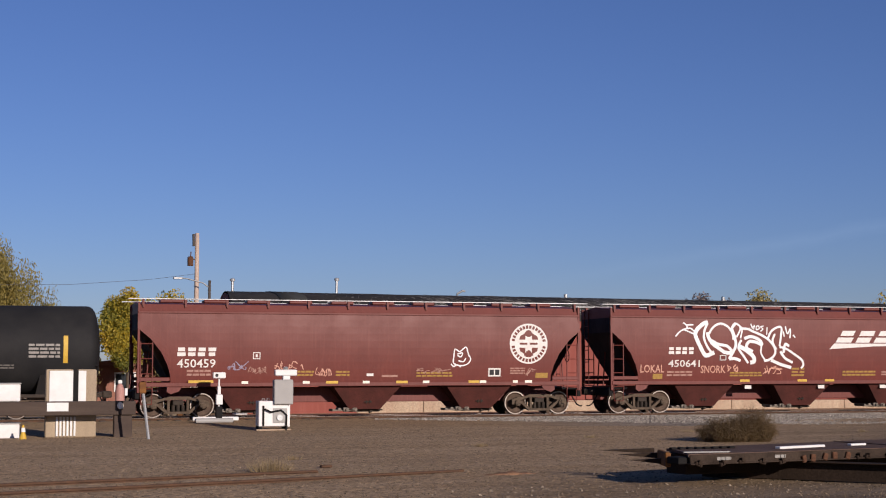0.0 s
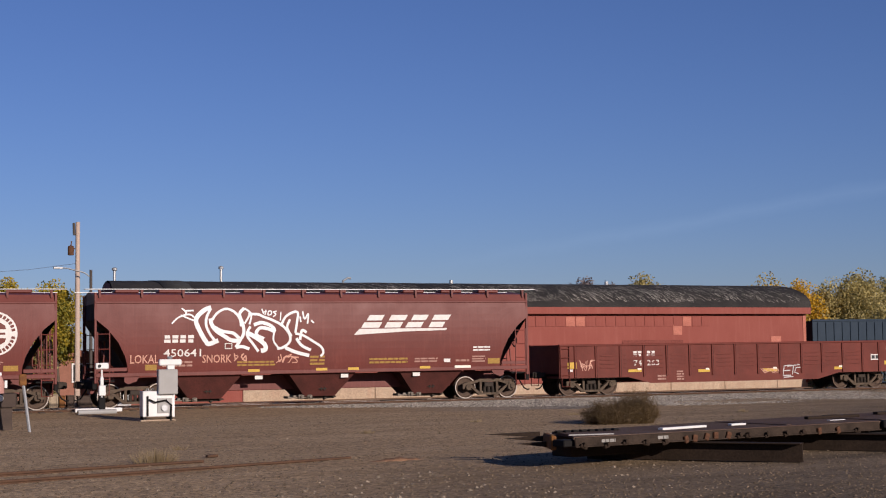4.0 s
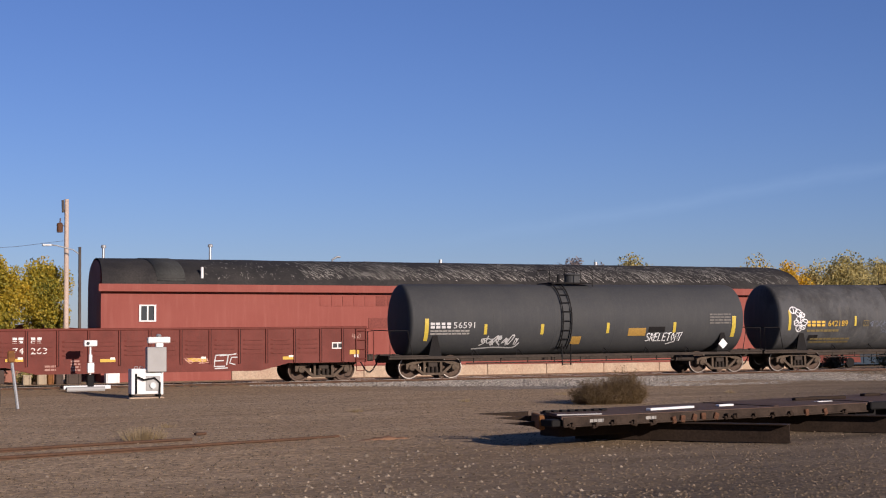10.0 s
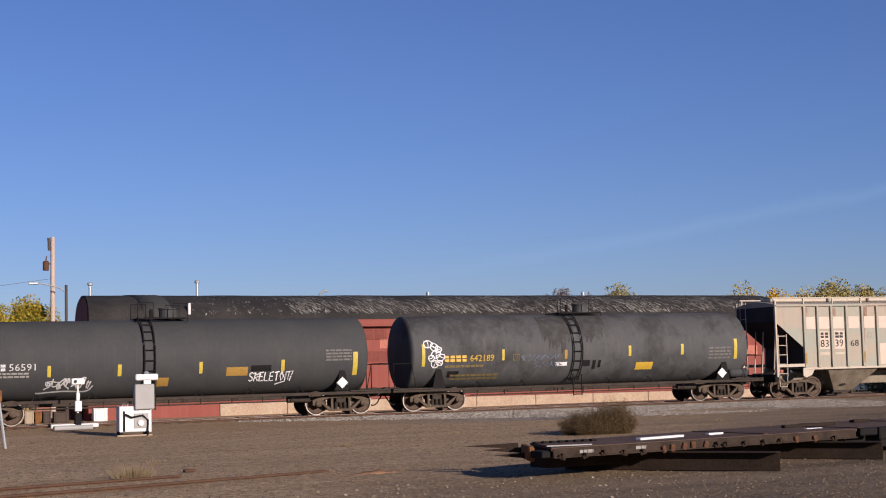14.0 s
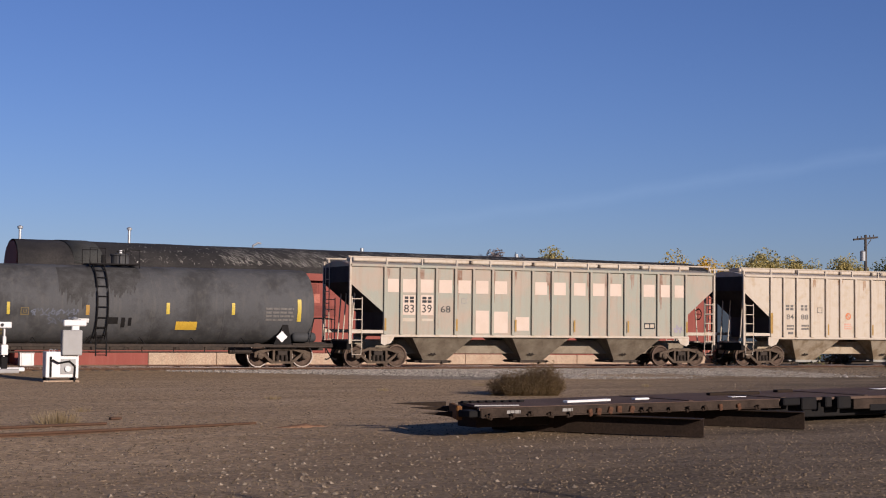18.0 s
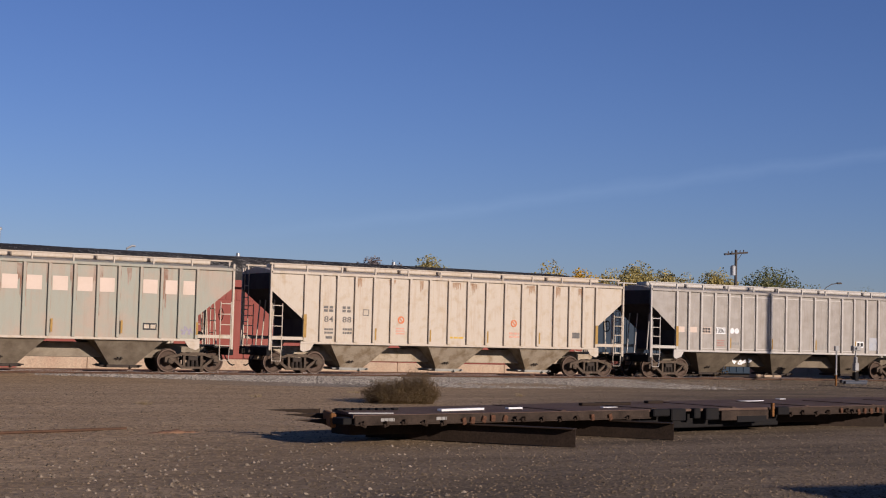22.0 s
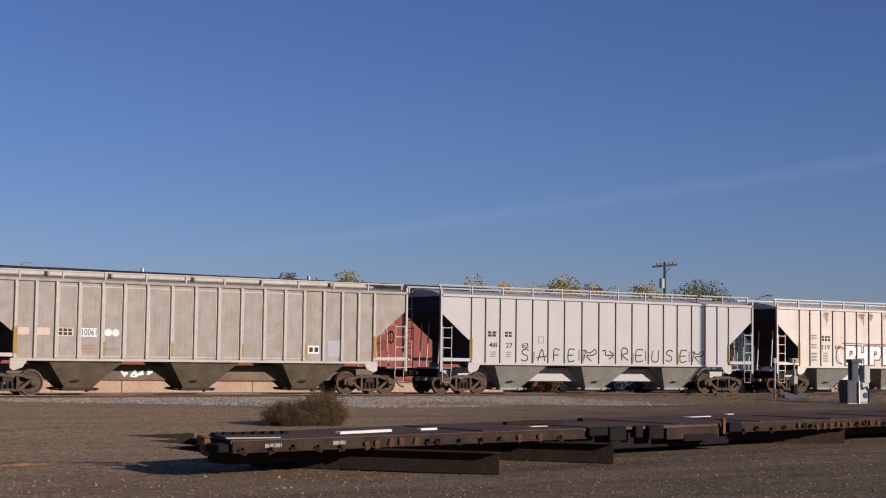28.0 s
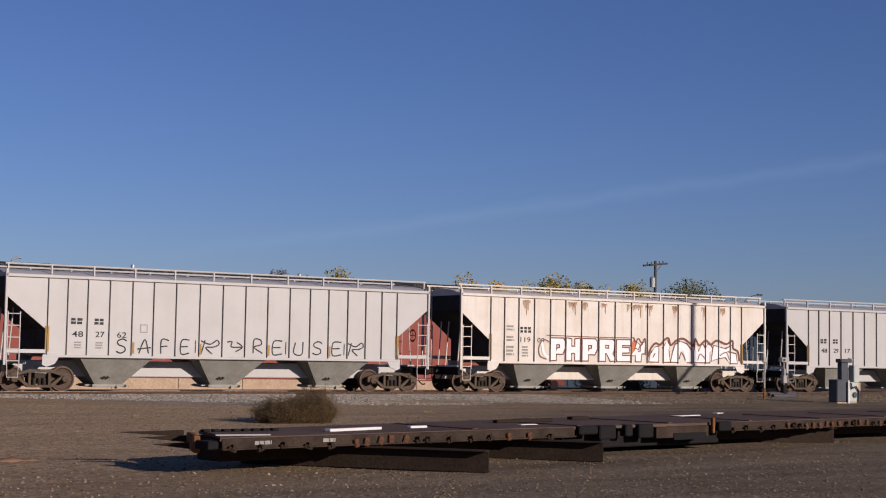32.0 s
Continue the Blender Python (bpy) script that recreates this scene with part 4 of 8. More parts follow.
coupler_mesh.box(-0.55, -0.08, 0.78, 0.05, 0.08, 0.98, 0.02).box(0.0, -0.16, 0.74, 0.30, 0.16, 1.02, 0.05).box(0.22, -0.12, 0.76, 0.36, 0.05, 1.0, 0.03)
coupler_mesh = coupler_mesh.mesh("coupler", M_UNDER)
hose_mesh = Shape().tube([(0.0, 0, 0.86), (0.12, 0, 0.62), (0.28, 0, 0.38), (0.42, 0, 0.30), (0.52, 0, 0.32)], 0.028, 8).mesh("air_hose", M_BLACK, True)


def add_ends(car, half, face=0.62):
    """Couplers and hoses at both ends."""
    for s in (-1, 1):
        turn = pose(s * (half + 0.18), 0, 0, 0, 0, 0 if s > 0 else 180)
        part("coupler", coupler_mesh, None, car, "rusty knuckle coupler", at=turn)
        part("air_hose", hose_mesh, None, car, "drooping black air hose", at=pose(s * (half + 0.05), -0.35, 0, 0, 0, 0 if s > 0 else 180))


def ladder(x0, x1, z0, z1, y, rungs, r=0.022, tall=None):
    s = Shape()
    s.tube([(x0, y, z0), (x0, y, tall or z1)], r, 6).tube([(x1, y, z0), (x1, y, z1)], r, 6)
    for k in range(rungs):
        z = z0 + 0.12 + (z1 - z0 - 0.2) * k / (rungs - 1)
        s.tube([(x0, y, z), (x1, y, z)], r * 0.85, 6)
    return s


def plate(car, x0, x1, z0, z1, material, name="decal", label="", y=-1.6):
    return part(name, Shape().box(x0, y - 0.006, z0, x1, y, z1), material, car, label)


def words(car, text, x0, x1, z0, z1, material, y=-1.6, bold=0.0, label="", tilt=0.0):
    """Lettering fitted to a width and height on the car's near side."""
    me = lettering(text, z1 - z0, material, bold)
    xs = [v.co.x for v in me.vertices]
    zs = [v.co.z for v in me.vertices]
    sx, sz = (x1 - x0) / (max(xs) - min(xs)), (z1 - z0) / (max(zs) - min(zs))
    me.transform(Matrix.Diagonal((sx, 1, sz, 1)) @ Matrix.Translation((-min(xs), 0, -min(zs))))
    return part("lettering", me, None, car, label, at=pose(x0, y - 0.006, z0, tilt, 0, 0))


def bars(car, x0, x1, z0, z1, material, rows=2, cols=2, y=-1.6, seed=0, name="stencil"):
    """Rows of short plain bars that stand for small print."""
    rng = random.Random(seed)
    s = Shape()
    h = (z1 - z0) / (rows * 1.7 - 0.7)
    for r in range(rows):
        z = z0 + r * 1.7 * h
        x = x0
        while x < x1 - 0.02:
            w = min(rng.uniform(0.5, 1.0) * (x1 - x0) / cols, x1 - x)
            s.box(x, y - 0.005, z, x + w, y, z + h)
            x += w + 0.12 * (x1 - x0) / cols
    return tagged(part(name, s, material, car), kind="stuff")


def scribble(car, x0, x1, z0, z1, material, seed, letters=5, width=0.03, y=-1.6, label="", lean=0.0):
    """A scrawl of loops and hooks, letter by letter."""
    rng = random.Random(seed)
    s = Shape()
    step = (x1 - x0) / letters
    for k in range(letters):
        pts = []
        for j in range(rng.randint(5, 8)):
            pts.append((x0 + (k + rng.uniform(-0.15, 1.15)) * step, z0 + (z1 - z0) * (rng.random() if j else rng.choice((0, 1)))))
        line = curve_through([(min(max(px + lean * (pz - z0), x0 - step * 0.4), x1 + step * 0.4), pz) for px, pz in pts], 6)
        ribbon(s, line, width * rng.uniform(0.8, 1.2), y - 0.004 - 0.0004 * k)
    return part("graffiti", s, material, car, label)


GLYPHS = {
    "S": [[(0.95, 0.85), (0.6, 1.0), (0.15, 0.85), (0.2, 0.6), (0.75, 0.42), (0.8, 0.15), (0.4, 0.0), (0.0, 0.12)]],
    "A": [[(0.0, 0.0), (0.5, 1.0), (0.85, 0.0)], [(-0.15, 0.3), (1.05, 0.42)]],
    "F": [[(0.1, 0.0), (0.15, 1.0), (0.9, 0.95)], [(0.1, 0.5), (0.75, 0.55)]],
    "E": [[(0.9, 1.0), (0.1, 0.95), (0.05, 0.0), (0.9, 0.05)], [(0.05, 0.5), (0.75, 0.52)]],
    "K": [[(0.0, 0.0), (0.3, 1.0)], [(-0.05, 0.95), (0.7, 0.7), (1.3, 1.0), (1.45, 0.7), (1.0, 0.5), (0.35, 0.45), (0.9, 0.0)]],
    "R": [[(0.05, 0.0), (0.1, 1.0), (0.7, 1.0), (0.8, 0.65), (0.1, 0.45), (0.95, 0.0)]],
    "U": [[(0.15, 0.9), (0.0, 0.1), (0.75, 0.0), (0.85, 0.95)]],
    "P": [[(0.05, 0.0), (0.05, 1.0), (0.8, 0.95), (0.8, 0.5), (0.05, 0.45)]],
    "L": [[(0.1, 1.0), (0.05, 0.05), (0.85, 0.0)]],
    "T": [[(0.45, 0.0), (0.5, 1.0)], [(-0.05, 0.92), (1.05, 1.05)]],
    "O": [[(0.45, 1.0), (0.05, 0.55), (0.4, 0.0), (0.85, 0.45), (0.45, 1.0), (0.3, 0.95)]],
    "N": [[(0.05, 0.0), (0.1, 1.0), (0.8, 0.05), (0.9, 1.05)]],
    "H": [[(0.05, 0.0), (0.05, 1.0)], [(0.85, 0.0), (0.85, 1.0)], [(0.05, 0.5), (0.85, 0.5)]],
    ">": [[(0.0, 0.9), (0.5, 0.95), (0.45, 0.45), (1.6, 0.45)], [(1.0, 0.9), (1.6, 0.45), (0.9, 0.0)]],
}


def painted_word(car, text, x0, step, z0, size, width, material, y=-1.6, squash=0.75, label="", smooth_steps=4):
    s = Shape()
    for k, ch in enumerate(text):
        for n, stroke in enumerate(GLYPHS[ch]):
            pts = [(x0 + k * step + px * size * squash, z0 + pz * size) for px, pz in stroke]
            ribbon(s, curve_through(pts, smooth_steps) if smooth_steps > 1 else pts, width, y - 0.005 - 0.0005 * n)
    return part("graffiti", s, material, car, label)


def bay_mesh(top_x, top_y, low_x, low_y, z1, z0):
    s = Shape()
    s.loft([[(-top_x, -top_y, z1), (top_x, -top_y, z1), (top_x, top_y, z1), (-top_x, top_y, z1)], [(-low_x, -low_y, z0), (low_x, -low_y, z0), (low_x, low_y, z0), (-low_x, low_y, z0)]])
    return s


gate_mesh = Shape().box(-0.66, -0.78, 0.16, 0.66, 0.78, 0.27, 0.02).box(-0.85, -0.5, 0.2, 0.85, 0.5, 0.25, 0.01).tube([(0.62, -0.92, 0.22), (0.62, 0.92, 0.22)], 0.035, 8).tube([(0.3, -0.62, 0.16), (0.3, -0.85, 0.2)], 0.06, 8).mesh("outlet_gate", M_UNDER)
pale_gate_mesh = gate_mesh.copy()
pale_gate_mesh.materials[0] = M_BAYPALE
rack_mesh = Shape().box(-1.25, -0.98, 0.20, -0.40, -0.90, 0.25, 0.01).box(-1.25, -0.45, 0.20, -0.40, -0.38, 0.25, 0.01).box(-1.28, -1.0, 0.19, -1.18, -0.36, 0.28, 0.01).box(-0.86, -1.06, 0.17, -0.62, -0.86, 0.34, 0.03).box(-0.50, -1.08, 0.17, -0.30, -0.88, 0.33, 0.03).tube([(-0.74, -1.14, 0.26), (-0.74, 0.6, 0.26)], 0.045, 8).tube([(-0.40, -1.14, 0.25), (-0.40, 0.6, 0.25)], 0.04, 8).box(-1.05, -0.96, 0.25, -0.92, -0.88, 0.31, 0.01).mesh("gate_rack", M_RACK)
slot_mesh = Shape().box(-0.085, -0.02, -0.07, -0.045, 0.02, 0.07, 0.008).box(0.045, -0.02, -0.07, 0.085, 0.02, 0.07, 0.008).box(-0.17, -0.015, -0.012, 0.15, 0.015, 0.018).mesh("vibrator_bracket", M_UNDER)


def side_curve(z):
    """Half width of the plain-sided hoppers, whose side sheets bow outwards."""
    return 1.60 - 0.14 * ((z - 3.0) / 1.7) ** 2


def bowed(car):
    """Lays a car's painted marks onto its bowed side."""
    for ob in list(car.children) + [c for p in car.children for c in p.children]:
        if ob.data and ob.name.split(".")[0] in ("graffiti", "lettering", "stencil", "ochre_decal", "decal", "letter_block", "symbol_bar", "data_box", "data_window", "emblem", "ring_bar", "quadrant", "name_bar", "underline"):
            for v in ob.data.vertices:
                z = v.co.z + ob.matrix_basis.translation.z
                if z > 1.3:
                    v.co.y += 1.555 - side_curve(z) - 0.004


def hopper_shell(half, inset, z_end, z_low, sill, w, zt, wr, zr, zp, curve=None):
    """Hopper body: slope sheets at the ends, side sheets, roof. curve gives (inset, height) steps of the end's cut-out."""
    steps = curve or [(0.0, z_end), (inset, z_low), (inset + 0.012, sill)]
    xs = [(-half + a, z) for a, z in steps] + [(half - a, z) for a, z in reversed(steps)]
    s = Shape()
    if curve:
        def side(z, sign):
            return [(sign * side_curve(z + (zt - z) * k / 10), z + (zt - z) * k / 10) for k in range(11)]

        s.loft([[(x, y, q) for y, q in side(z, -1)] + [(x, -wr, zr), (x, 0, zp), (x, wr, zr)] + [(x, y, q) for y, q in reversed(side(z, 1))] for x, z in xs])
        return s
    s.loft([[(x, -w, z), (x, -w, zt), (x, -wr, zr), (x, -wr * 0.5, (zr + 2 * zp) / 3), (x, 0, zp), (x, wr * 0.5, (zr + 2 * zp) / 3), (x, wr, zr), (x, w, zt), (x, w, z)] for x, z in xs])
    return s


def end_gear(car, half, body_x, top, material, dark, ladders=5, brake=1, sill=None, end_top=4.1, end_z=3.45, low_z=2.25):
    """Corner posts, ladders, end platforms and braces at both ends of a hopper."""
    for s in (-1, 1):
        def X(a):
            return s * (half - a)

        for y in (-1.53, 1.53):
            part("corner_post", Shape().box(min(X(0), X(0.09)), y - 0.05, 0.95, max(X(0), X(0.09)), y + 0.05, top, 0.012), material, car)
            part("ladder", ladder(X(0.12), X(0.56), 0.98, 2.85, y * 1.02, ladders, 0.024), material, car, "steel side ladder")
            part("side_rail", Shape().box(min(X(0.05), X(body_x)), y - 0.04, 1.38, max(X(0.05), X(body_x)), y + 0.04, 1.52, 0.012), material, car)
            part("sill_step", Shape().tube([(X(0.14), y, 1.0), (X(0.16), y, 0.52), (X(0.54), y, 0.52), (X(0.56), y, 1.0)], 0.022, 6), material, car)
            part("bolster_plate", Shape().prism([(X(body_x - 0.1), 1.32), (X(body_x + 0.55), 1.32), (X(body_x + 0.35), 1.0), (X(body_x + 0.05), 0.9), (X(body_x - 0.1), 0.98)], y * 1.0 - 0.03, y * 1.0 + 0.03), material, car)
        part("end_platform", Shape().box(min(X(-0.05), X(0.75)), -1.5, 1.0, max(X(-0.05), X(0.75)), 1.5, 1.06, 0.01), dark, car)
        part("end_sill", Shape().box(min(X(-0.06), X(0.1)), -1.5, 0.72, max(X(-0.06), X(0.1)), 1.5, 1.0, 0.02), dark, car)
        for y in (-0.75, 0.2, 0.8):
            part("end_post", Shape().tube([(X(0.4), y, 1.06), (X(0.55 if y else 0.4), y, 3.05)], 0.03, 6), material, car)
        part("end_ladder", Shape().tube([(X(-0.03), 0.7, 1.1), (X(-0.03), 0.7, top)], 0.022, 6).tube([(X(-0.03), 1.15, 1.1), (X(-0.03), 1.15, top)], 0.022, 6).tube([(X(-0.03), 0.7, 1.6), (X(-0.03), 1.15, 1.6)], 0.02, 6).tube([(X(-0.03), 0.7, 2.1), (X(-0.03), 1.15, 2.1)], 0.02, 6).tube([(X(-0.03), 0.7, 2.6), (X(-0.03), 1.15, 2.6)], 0.02, 6).tube([(X(-0.03), 0.7, 3.1), (X(-0.03), 1.15, 3.1)], 0.02, 6).tube([(X(-0.03), 0.7, 3.6), (X(-0.03), 1.15, 3.6)], 0.02, 6), material, car)
        if s == brake:
            part("brake_wheel", Shape().lathe([(0, 0.24), (0.02, 0.27), (0.04, 0.24), (0.02, 0.21), (0, 0.24)], (X(0.1), -0.35, 2.35), "x", 18).tube([(X(0.1), -0.6, 2.35), (X(0.1), -0.1, 2.35)], 0.015, 6).tube([(X(0.1), -0.35, 2.1), (X(0.1), -0.35, 2.6)], 0.015, 6), dark, car)
            part("air_tank", Shape().lathe([(-0.45, 0.0), (-0.44, 0.12), (-0.38, 0.2), (0.38, 0.2), (0.44, 0.12), (0.45, 0.0)], (X(0.85), 0.4, 1.45), "y", 14), dark, car, smooth=True)
        # dark sheet over the end: the shade between cars is in its colour
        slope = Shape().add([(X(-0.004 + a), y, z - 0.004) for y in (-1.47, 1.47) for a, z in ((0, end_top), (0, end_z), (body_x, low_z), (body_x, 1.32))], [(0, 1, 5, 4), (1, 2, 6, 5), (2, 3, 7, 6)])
        part("slope_sheet", slope, M_SLOPE, car, "end slope sheet, coloured dark for its shade")
    part("center_sill", Shape().box(-half, -0.42, 0.54, half, 0.42, 1.12, 0.02), sill or dark, car)


def start_car(name, label, s, group="freight cars in the moving train"):
    car = thing(name, label, "rail car", pose(s, TRACK_Y, 0), group)
    CARS.append((car, s))
    return car


def ribbed_hopper(s, label, shell, rib, bay, rail, ribs_proud=True, half=8.83, roof_blocks=True, rail_z=4.48):
    """A covered hopper with 18 side posts, straight slope sheets and three bays."""
    car = start_car("covered_hopper", label, s)
    inset = 1.5
    part("body", hopper_shell(half, inset, 3.45, 2.25, 1.3, 1.5, 4.12, 1.42, 4.2, 4.36 if roof_blocks else 4.42), shell, car)
    part("side_sill", Shape().box(-half + inset - 0.1, -1.57, 1.24, half - inset + 0.1, -1.47, 1.34, 0.015), rail, car)
    part("side_sill", Shape().box(-half + inset - 0.1, 1.47, 1.24, half - inset + 0.1, 1.57, 1.34, 0.015), rail, car)
    for y in (-1.53, 1.53):
        part("top_chord", Shape().box(-half + 0.02, y - 0.05, 4.08, half - 0.02, y + 0.05, 4.19, 0.015), shell, car)
    wide = 0.055 if ribs_proud else 0.010
    rib_mesh = Shape().box(-wide, -0.045 if ribs_proud else -0.02, 1.33, wide, 0.05, 4.09, 0.012).mesh("side_post", rib)
    right = (0.475, 1.42, 2.38, 3.27, 4.10, 4.97, 5.80, 6.55, 7.27)
    for x in [-v for v in reversed(right)] + list(right):
        for y, turn in ((-1.55, 0), (1.55, 180)):
            part("side_post", rib_mesh, None, car, at=pose(x, y, 0, 0, 0, turn))
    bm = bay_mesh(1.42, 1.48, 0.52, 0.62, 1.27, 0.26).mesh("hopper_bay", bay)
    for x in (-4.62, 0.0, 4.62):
        b = part("hopper_bay", bm, None, car, "sloping discharge bay", at=pose(x, 0, 0))
        part("outlet_gate", pale_gate_mesh if bay in (M_BAYPALE, M_BAYCREAM) else gate_mesh, None, b)
        part("vibrator_bracket", slot_mesh, None, b, at=pose(-0.2, -0.90, 0.52, 38, 0, 0))
    board = Shape()
    for y in (-1.28, 1.28):
        board.tube([(-half + 0.05, y, rail_z), (half - 0.05, y, rail_z)], 0.036, 6)
    part("roof_rail", board, rail, car, "pale roof rail")
    post = Shape().box(-0.03, -0.04, 4.12, 0.03, 0.04, rail_z + 0.01, 0.008).mesh("rail_post", rail)
    for k in range(12):
        x = -half + 0.15 + (2 * half - 0.3) * k / 11
        for y in (-1.28, 1.28):
            part("rail_post", post, None, car, at=pose(x, y, 0))
    rng = random.Random(int(s))
    x = -half + 0.6
    while roof_blocks and x < half - 1.6:
        L = rng.uniform(1.6, 3.4)
        L = min(L, half - 0.5 - x)
        part("hatch_cover", Shape().box(x, -0.42, 4.34, x + L - 0.12, 0.42, 4.53, 0.05), rail, car, "long pale roof hatch cover")
        x += L
    end_gear(car, half, inset, 4.36, rail, M_BLACK, sill=bay if roof_blocks else rail)
    add_truck(car, -7.35, rim_dull)
    add_truck(car, 7.35, rim_dull)
    add_ends(car, half)
    return car


def smooth_hopper(s, label, half=8.78):
    """A long oxide-red covered hopper with plain sides and rounded end cut-outs."""
    car = start_car("covered_hopper", label, s)
    cut = [(0.0, 3.35), (0.48, 2.95), (0.88, 2.45), (1.12, 1.95), (1.22, 1.6), (1.24, 1.3)]
    part("body", hopper_shell(half, 1.2, 3.3, 1.6, 1.3, 1.55, 3.98, 1.45, 4.24, 4.38, cut), M_BROWN, car)
    for y in (-1.56, 1.56):
        part("top_chord", Shape().box(-half + 0.02, y - 0.035, 3.90, half - 0.02, y + 0.035, 3.99, 0.012), M_BROWN, car)
        part("side_sill", Shape().box(-half + 0.05, y - 0.05, 1.17, half - 0.05, y + 0.04, 1.33, 0.015), M_BROWN, car)
        part("running_board", Shape().box(-half - 0.35, y * 0.93 - 0.14, 4.425, half + 0.35, y * 0.93 + 0.14, 4.45), M_GALV, car, "galvanised roof running board")
    bracket = Shape().prism([(-0.05, 4.42), (0.05, 4.42), (0.03, 4.12), (-0.03, 4.12)], -0.06, 0.10).mesh("bracket", M_BROWN)
    for k in range(12):
        x = -half + 0.2 + (2 * half - 0.4) * k / 11
        for y in (-1.5, 1.5):
            part("bracket", bracket, None, car, at=pose(x, y, 0, 0, 0, 0 if y < 0 else 180))
    hatch = Shape().box(-0.45, -0.35, 4.36, 0.45, 0.35, 4.47, 0.03).mesh("hatch_cover", M_BROWN)
    for k in range(10):
        part("hatch_cover", hatch, None, car, at=pose(-half + 1.4 + k * 1.66, 0, 0))
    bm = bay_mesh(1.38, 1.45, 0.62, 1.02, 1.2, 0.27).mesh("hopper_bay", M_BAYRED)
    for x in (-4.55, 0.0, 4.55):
        b = part("hopper_bay", bm, None, car, "dark red discharge bay", at=pose(x, 0, 0))
        part("outlet_gate", gate_mesh, None, b)
        part("gate_rack", rack_mesh, None, b)
        part("vibrator_bracket", slot_mesh, None, b, at=pose(0.1, -1.17, 0.55, 25, 0, 0))
    end_gear(car, half, 1.2, 4.3, M_BROWN, M_BLACK, 4, sill=M_BROWN, end_top=3.9, end_z=3.3, low_z=1.45)
    add_truck(car, -7.2)
    add_truck(car, 7.2)
    add_ends(car, half)
    return car


def tank_car(s, label, paint, r=1.47, zc=2.36, half=8.3, frame_half=8.75, trucks=6.75, ladder_x=-0.35, shift=0.0, dome=1.0):
    car = start_car("tank_car", label, s)
    head = [(0.0, 0.001), (0.015, 0.3), (0.04, 0.55), (0.075, 0.75), (0.12, 0.89), (0.165, 0.955), (0.21, 0.988), (0.26, 1.0)]
    head = [(a * dome, f) for a, f in head]
    full = [(-half + a, r * b) for a, b in head] + [(-half + 0.26 * dome + j * (2 * half - 0.52 * dome) / 6, r) for j in range(1, 6)] + [(half - a, r * b) for a, b in reversed(head)]
    part("tank", Shape().lathe(full, (0, 0, zc), "x", 48), paint, car, smooth=True)
    for x in (-4.2, -1.4, 1.4, 4.2):
        seam = Shape().lathe([(x - 0.03, r - 0.002), (x - 0.015, r + 0.004), (x + 0.015, r + 0.004), (x + 0.03, r - 0.002)], (0, 0, zc), "x", 48)
        part("weld_seam", seam, paint, car, smooth=True)
    for y in (-1.35, 1.35):
        part("side_sill", Shape().box(-frame_half, y - 0.06, 0.80, frame_half, y + 0.06, 0.92, 0.015), M_UNDER, car)
    part("center_sill", Shape().box(-frame_half, -0.3, 0.66, frame_half, 0.3, 1.0, 0.02), M_UNDER, car)
    for sx in (-1, 1):
        x0, x1 = sorted((sx * (frame_half - 0.02), sx * (frame_half - 1.7)))
        part("end_platform", Shape().box(x0, -1.45, 0.90, x1, 1.45, 0.96, 0.01), M_UNDER, car)
        for y in (-1.32, 1.32):
            sadd = Shape().prism([(sx * trucks - 0.28, 0.92), (sx * trucks + 0.28, 0.92), (sx * trucks + 0.1, 1.75), (sx * trucks - 0.1, 1.75)], y - 0.05, y + 0.05)
            part("saddle", sadd, M_BLACK, car, "black tank saddle bracket")
        rail = Shape()
        xe = sx * (frame_half - 0.06)
        rail.tube([(xe, -1.38, 0.92), (xe, -1.38, 1.95), (xe, -0.5, 1.98), (xe, 0.5, 1.98), (xe, 1.38, 1.95), (xe, 1.38, 0.92)], 0.022, 6)
        rail.tube([(xe, -1.38, 1.95), (xe - sx * 0.75, -1.40, 1.95), (xe - sx * 0.95, -1.40, 0.92)], 0.022, 6)
        part("end_rail", rail, M_BLACK, car, "thin steel end handrail")
    for k in range(6):
        x = -5.0 + 2.0 * k
        part("sill_brace", Shape().tube([(x - 0.16, -1.36, 0.92), (x, -1.18, 1.16), (x + 0.16, -1.36, 0.92)], 0.02, 6), M_BLACK, car)
    pipes = Shape()
    for k in range(9):
        x = -5.0 + 1.22 * k
        pipes.tube([(x, -1.2, 0.82), (x, -1.2, 0.62), (x + 0.14, -1.2, 0.60)], 0.022, 6)
    pipes.tube([(-5.2, -0.9, 0.6), (5.2, -0.9, 0.6)], 0.03, 6)
    pipes.lathe([(4.6, 0.0), (4.6, 0.13), (5.5, 0.13), (5.5, 0.0)], (0, -0.9, 0.66), "x", 12)
    part("brake_piping", pipes, M_UNDER, car, "brake rods and piping below the tank")
    lx = ladder_x
    lad = Shape()
    arc = []
    for k in range(15):
        a = math.radians(-52 + 137 * k / 14)
        arc.append((math.cos(a), math.sin(a)))
    for dx in (-0.2, 0.2):
        lad.tube([(lx + dx, -(r + 0.09) * c, zc + (r + 0.09) * s2) for c, s2 in arc], 0.03, 6)
        lad.tube([(lx + dx, -1.42, 0.45), (lx + dx, -1.42, 1.35)], 0.028, 6)
    for k in range(10):
        a = math.radians(-45 + 128 * k / 9)
        y, z = -(r + 0.09) * math.cos(a), zc + (r + 0.09) * math.sin(a)
        lad.tube([(lx - 0.2, y, z), (lx + 0.2, y, z)], 0.02, 6)
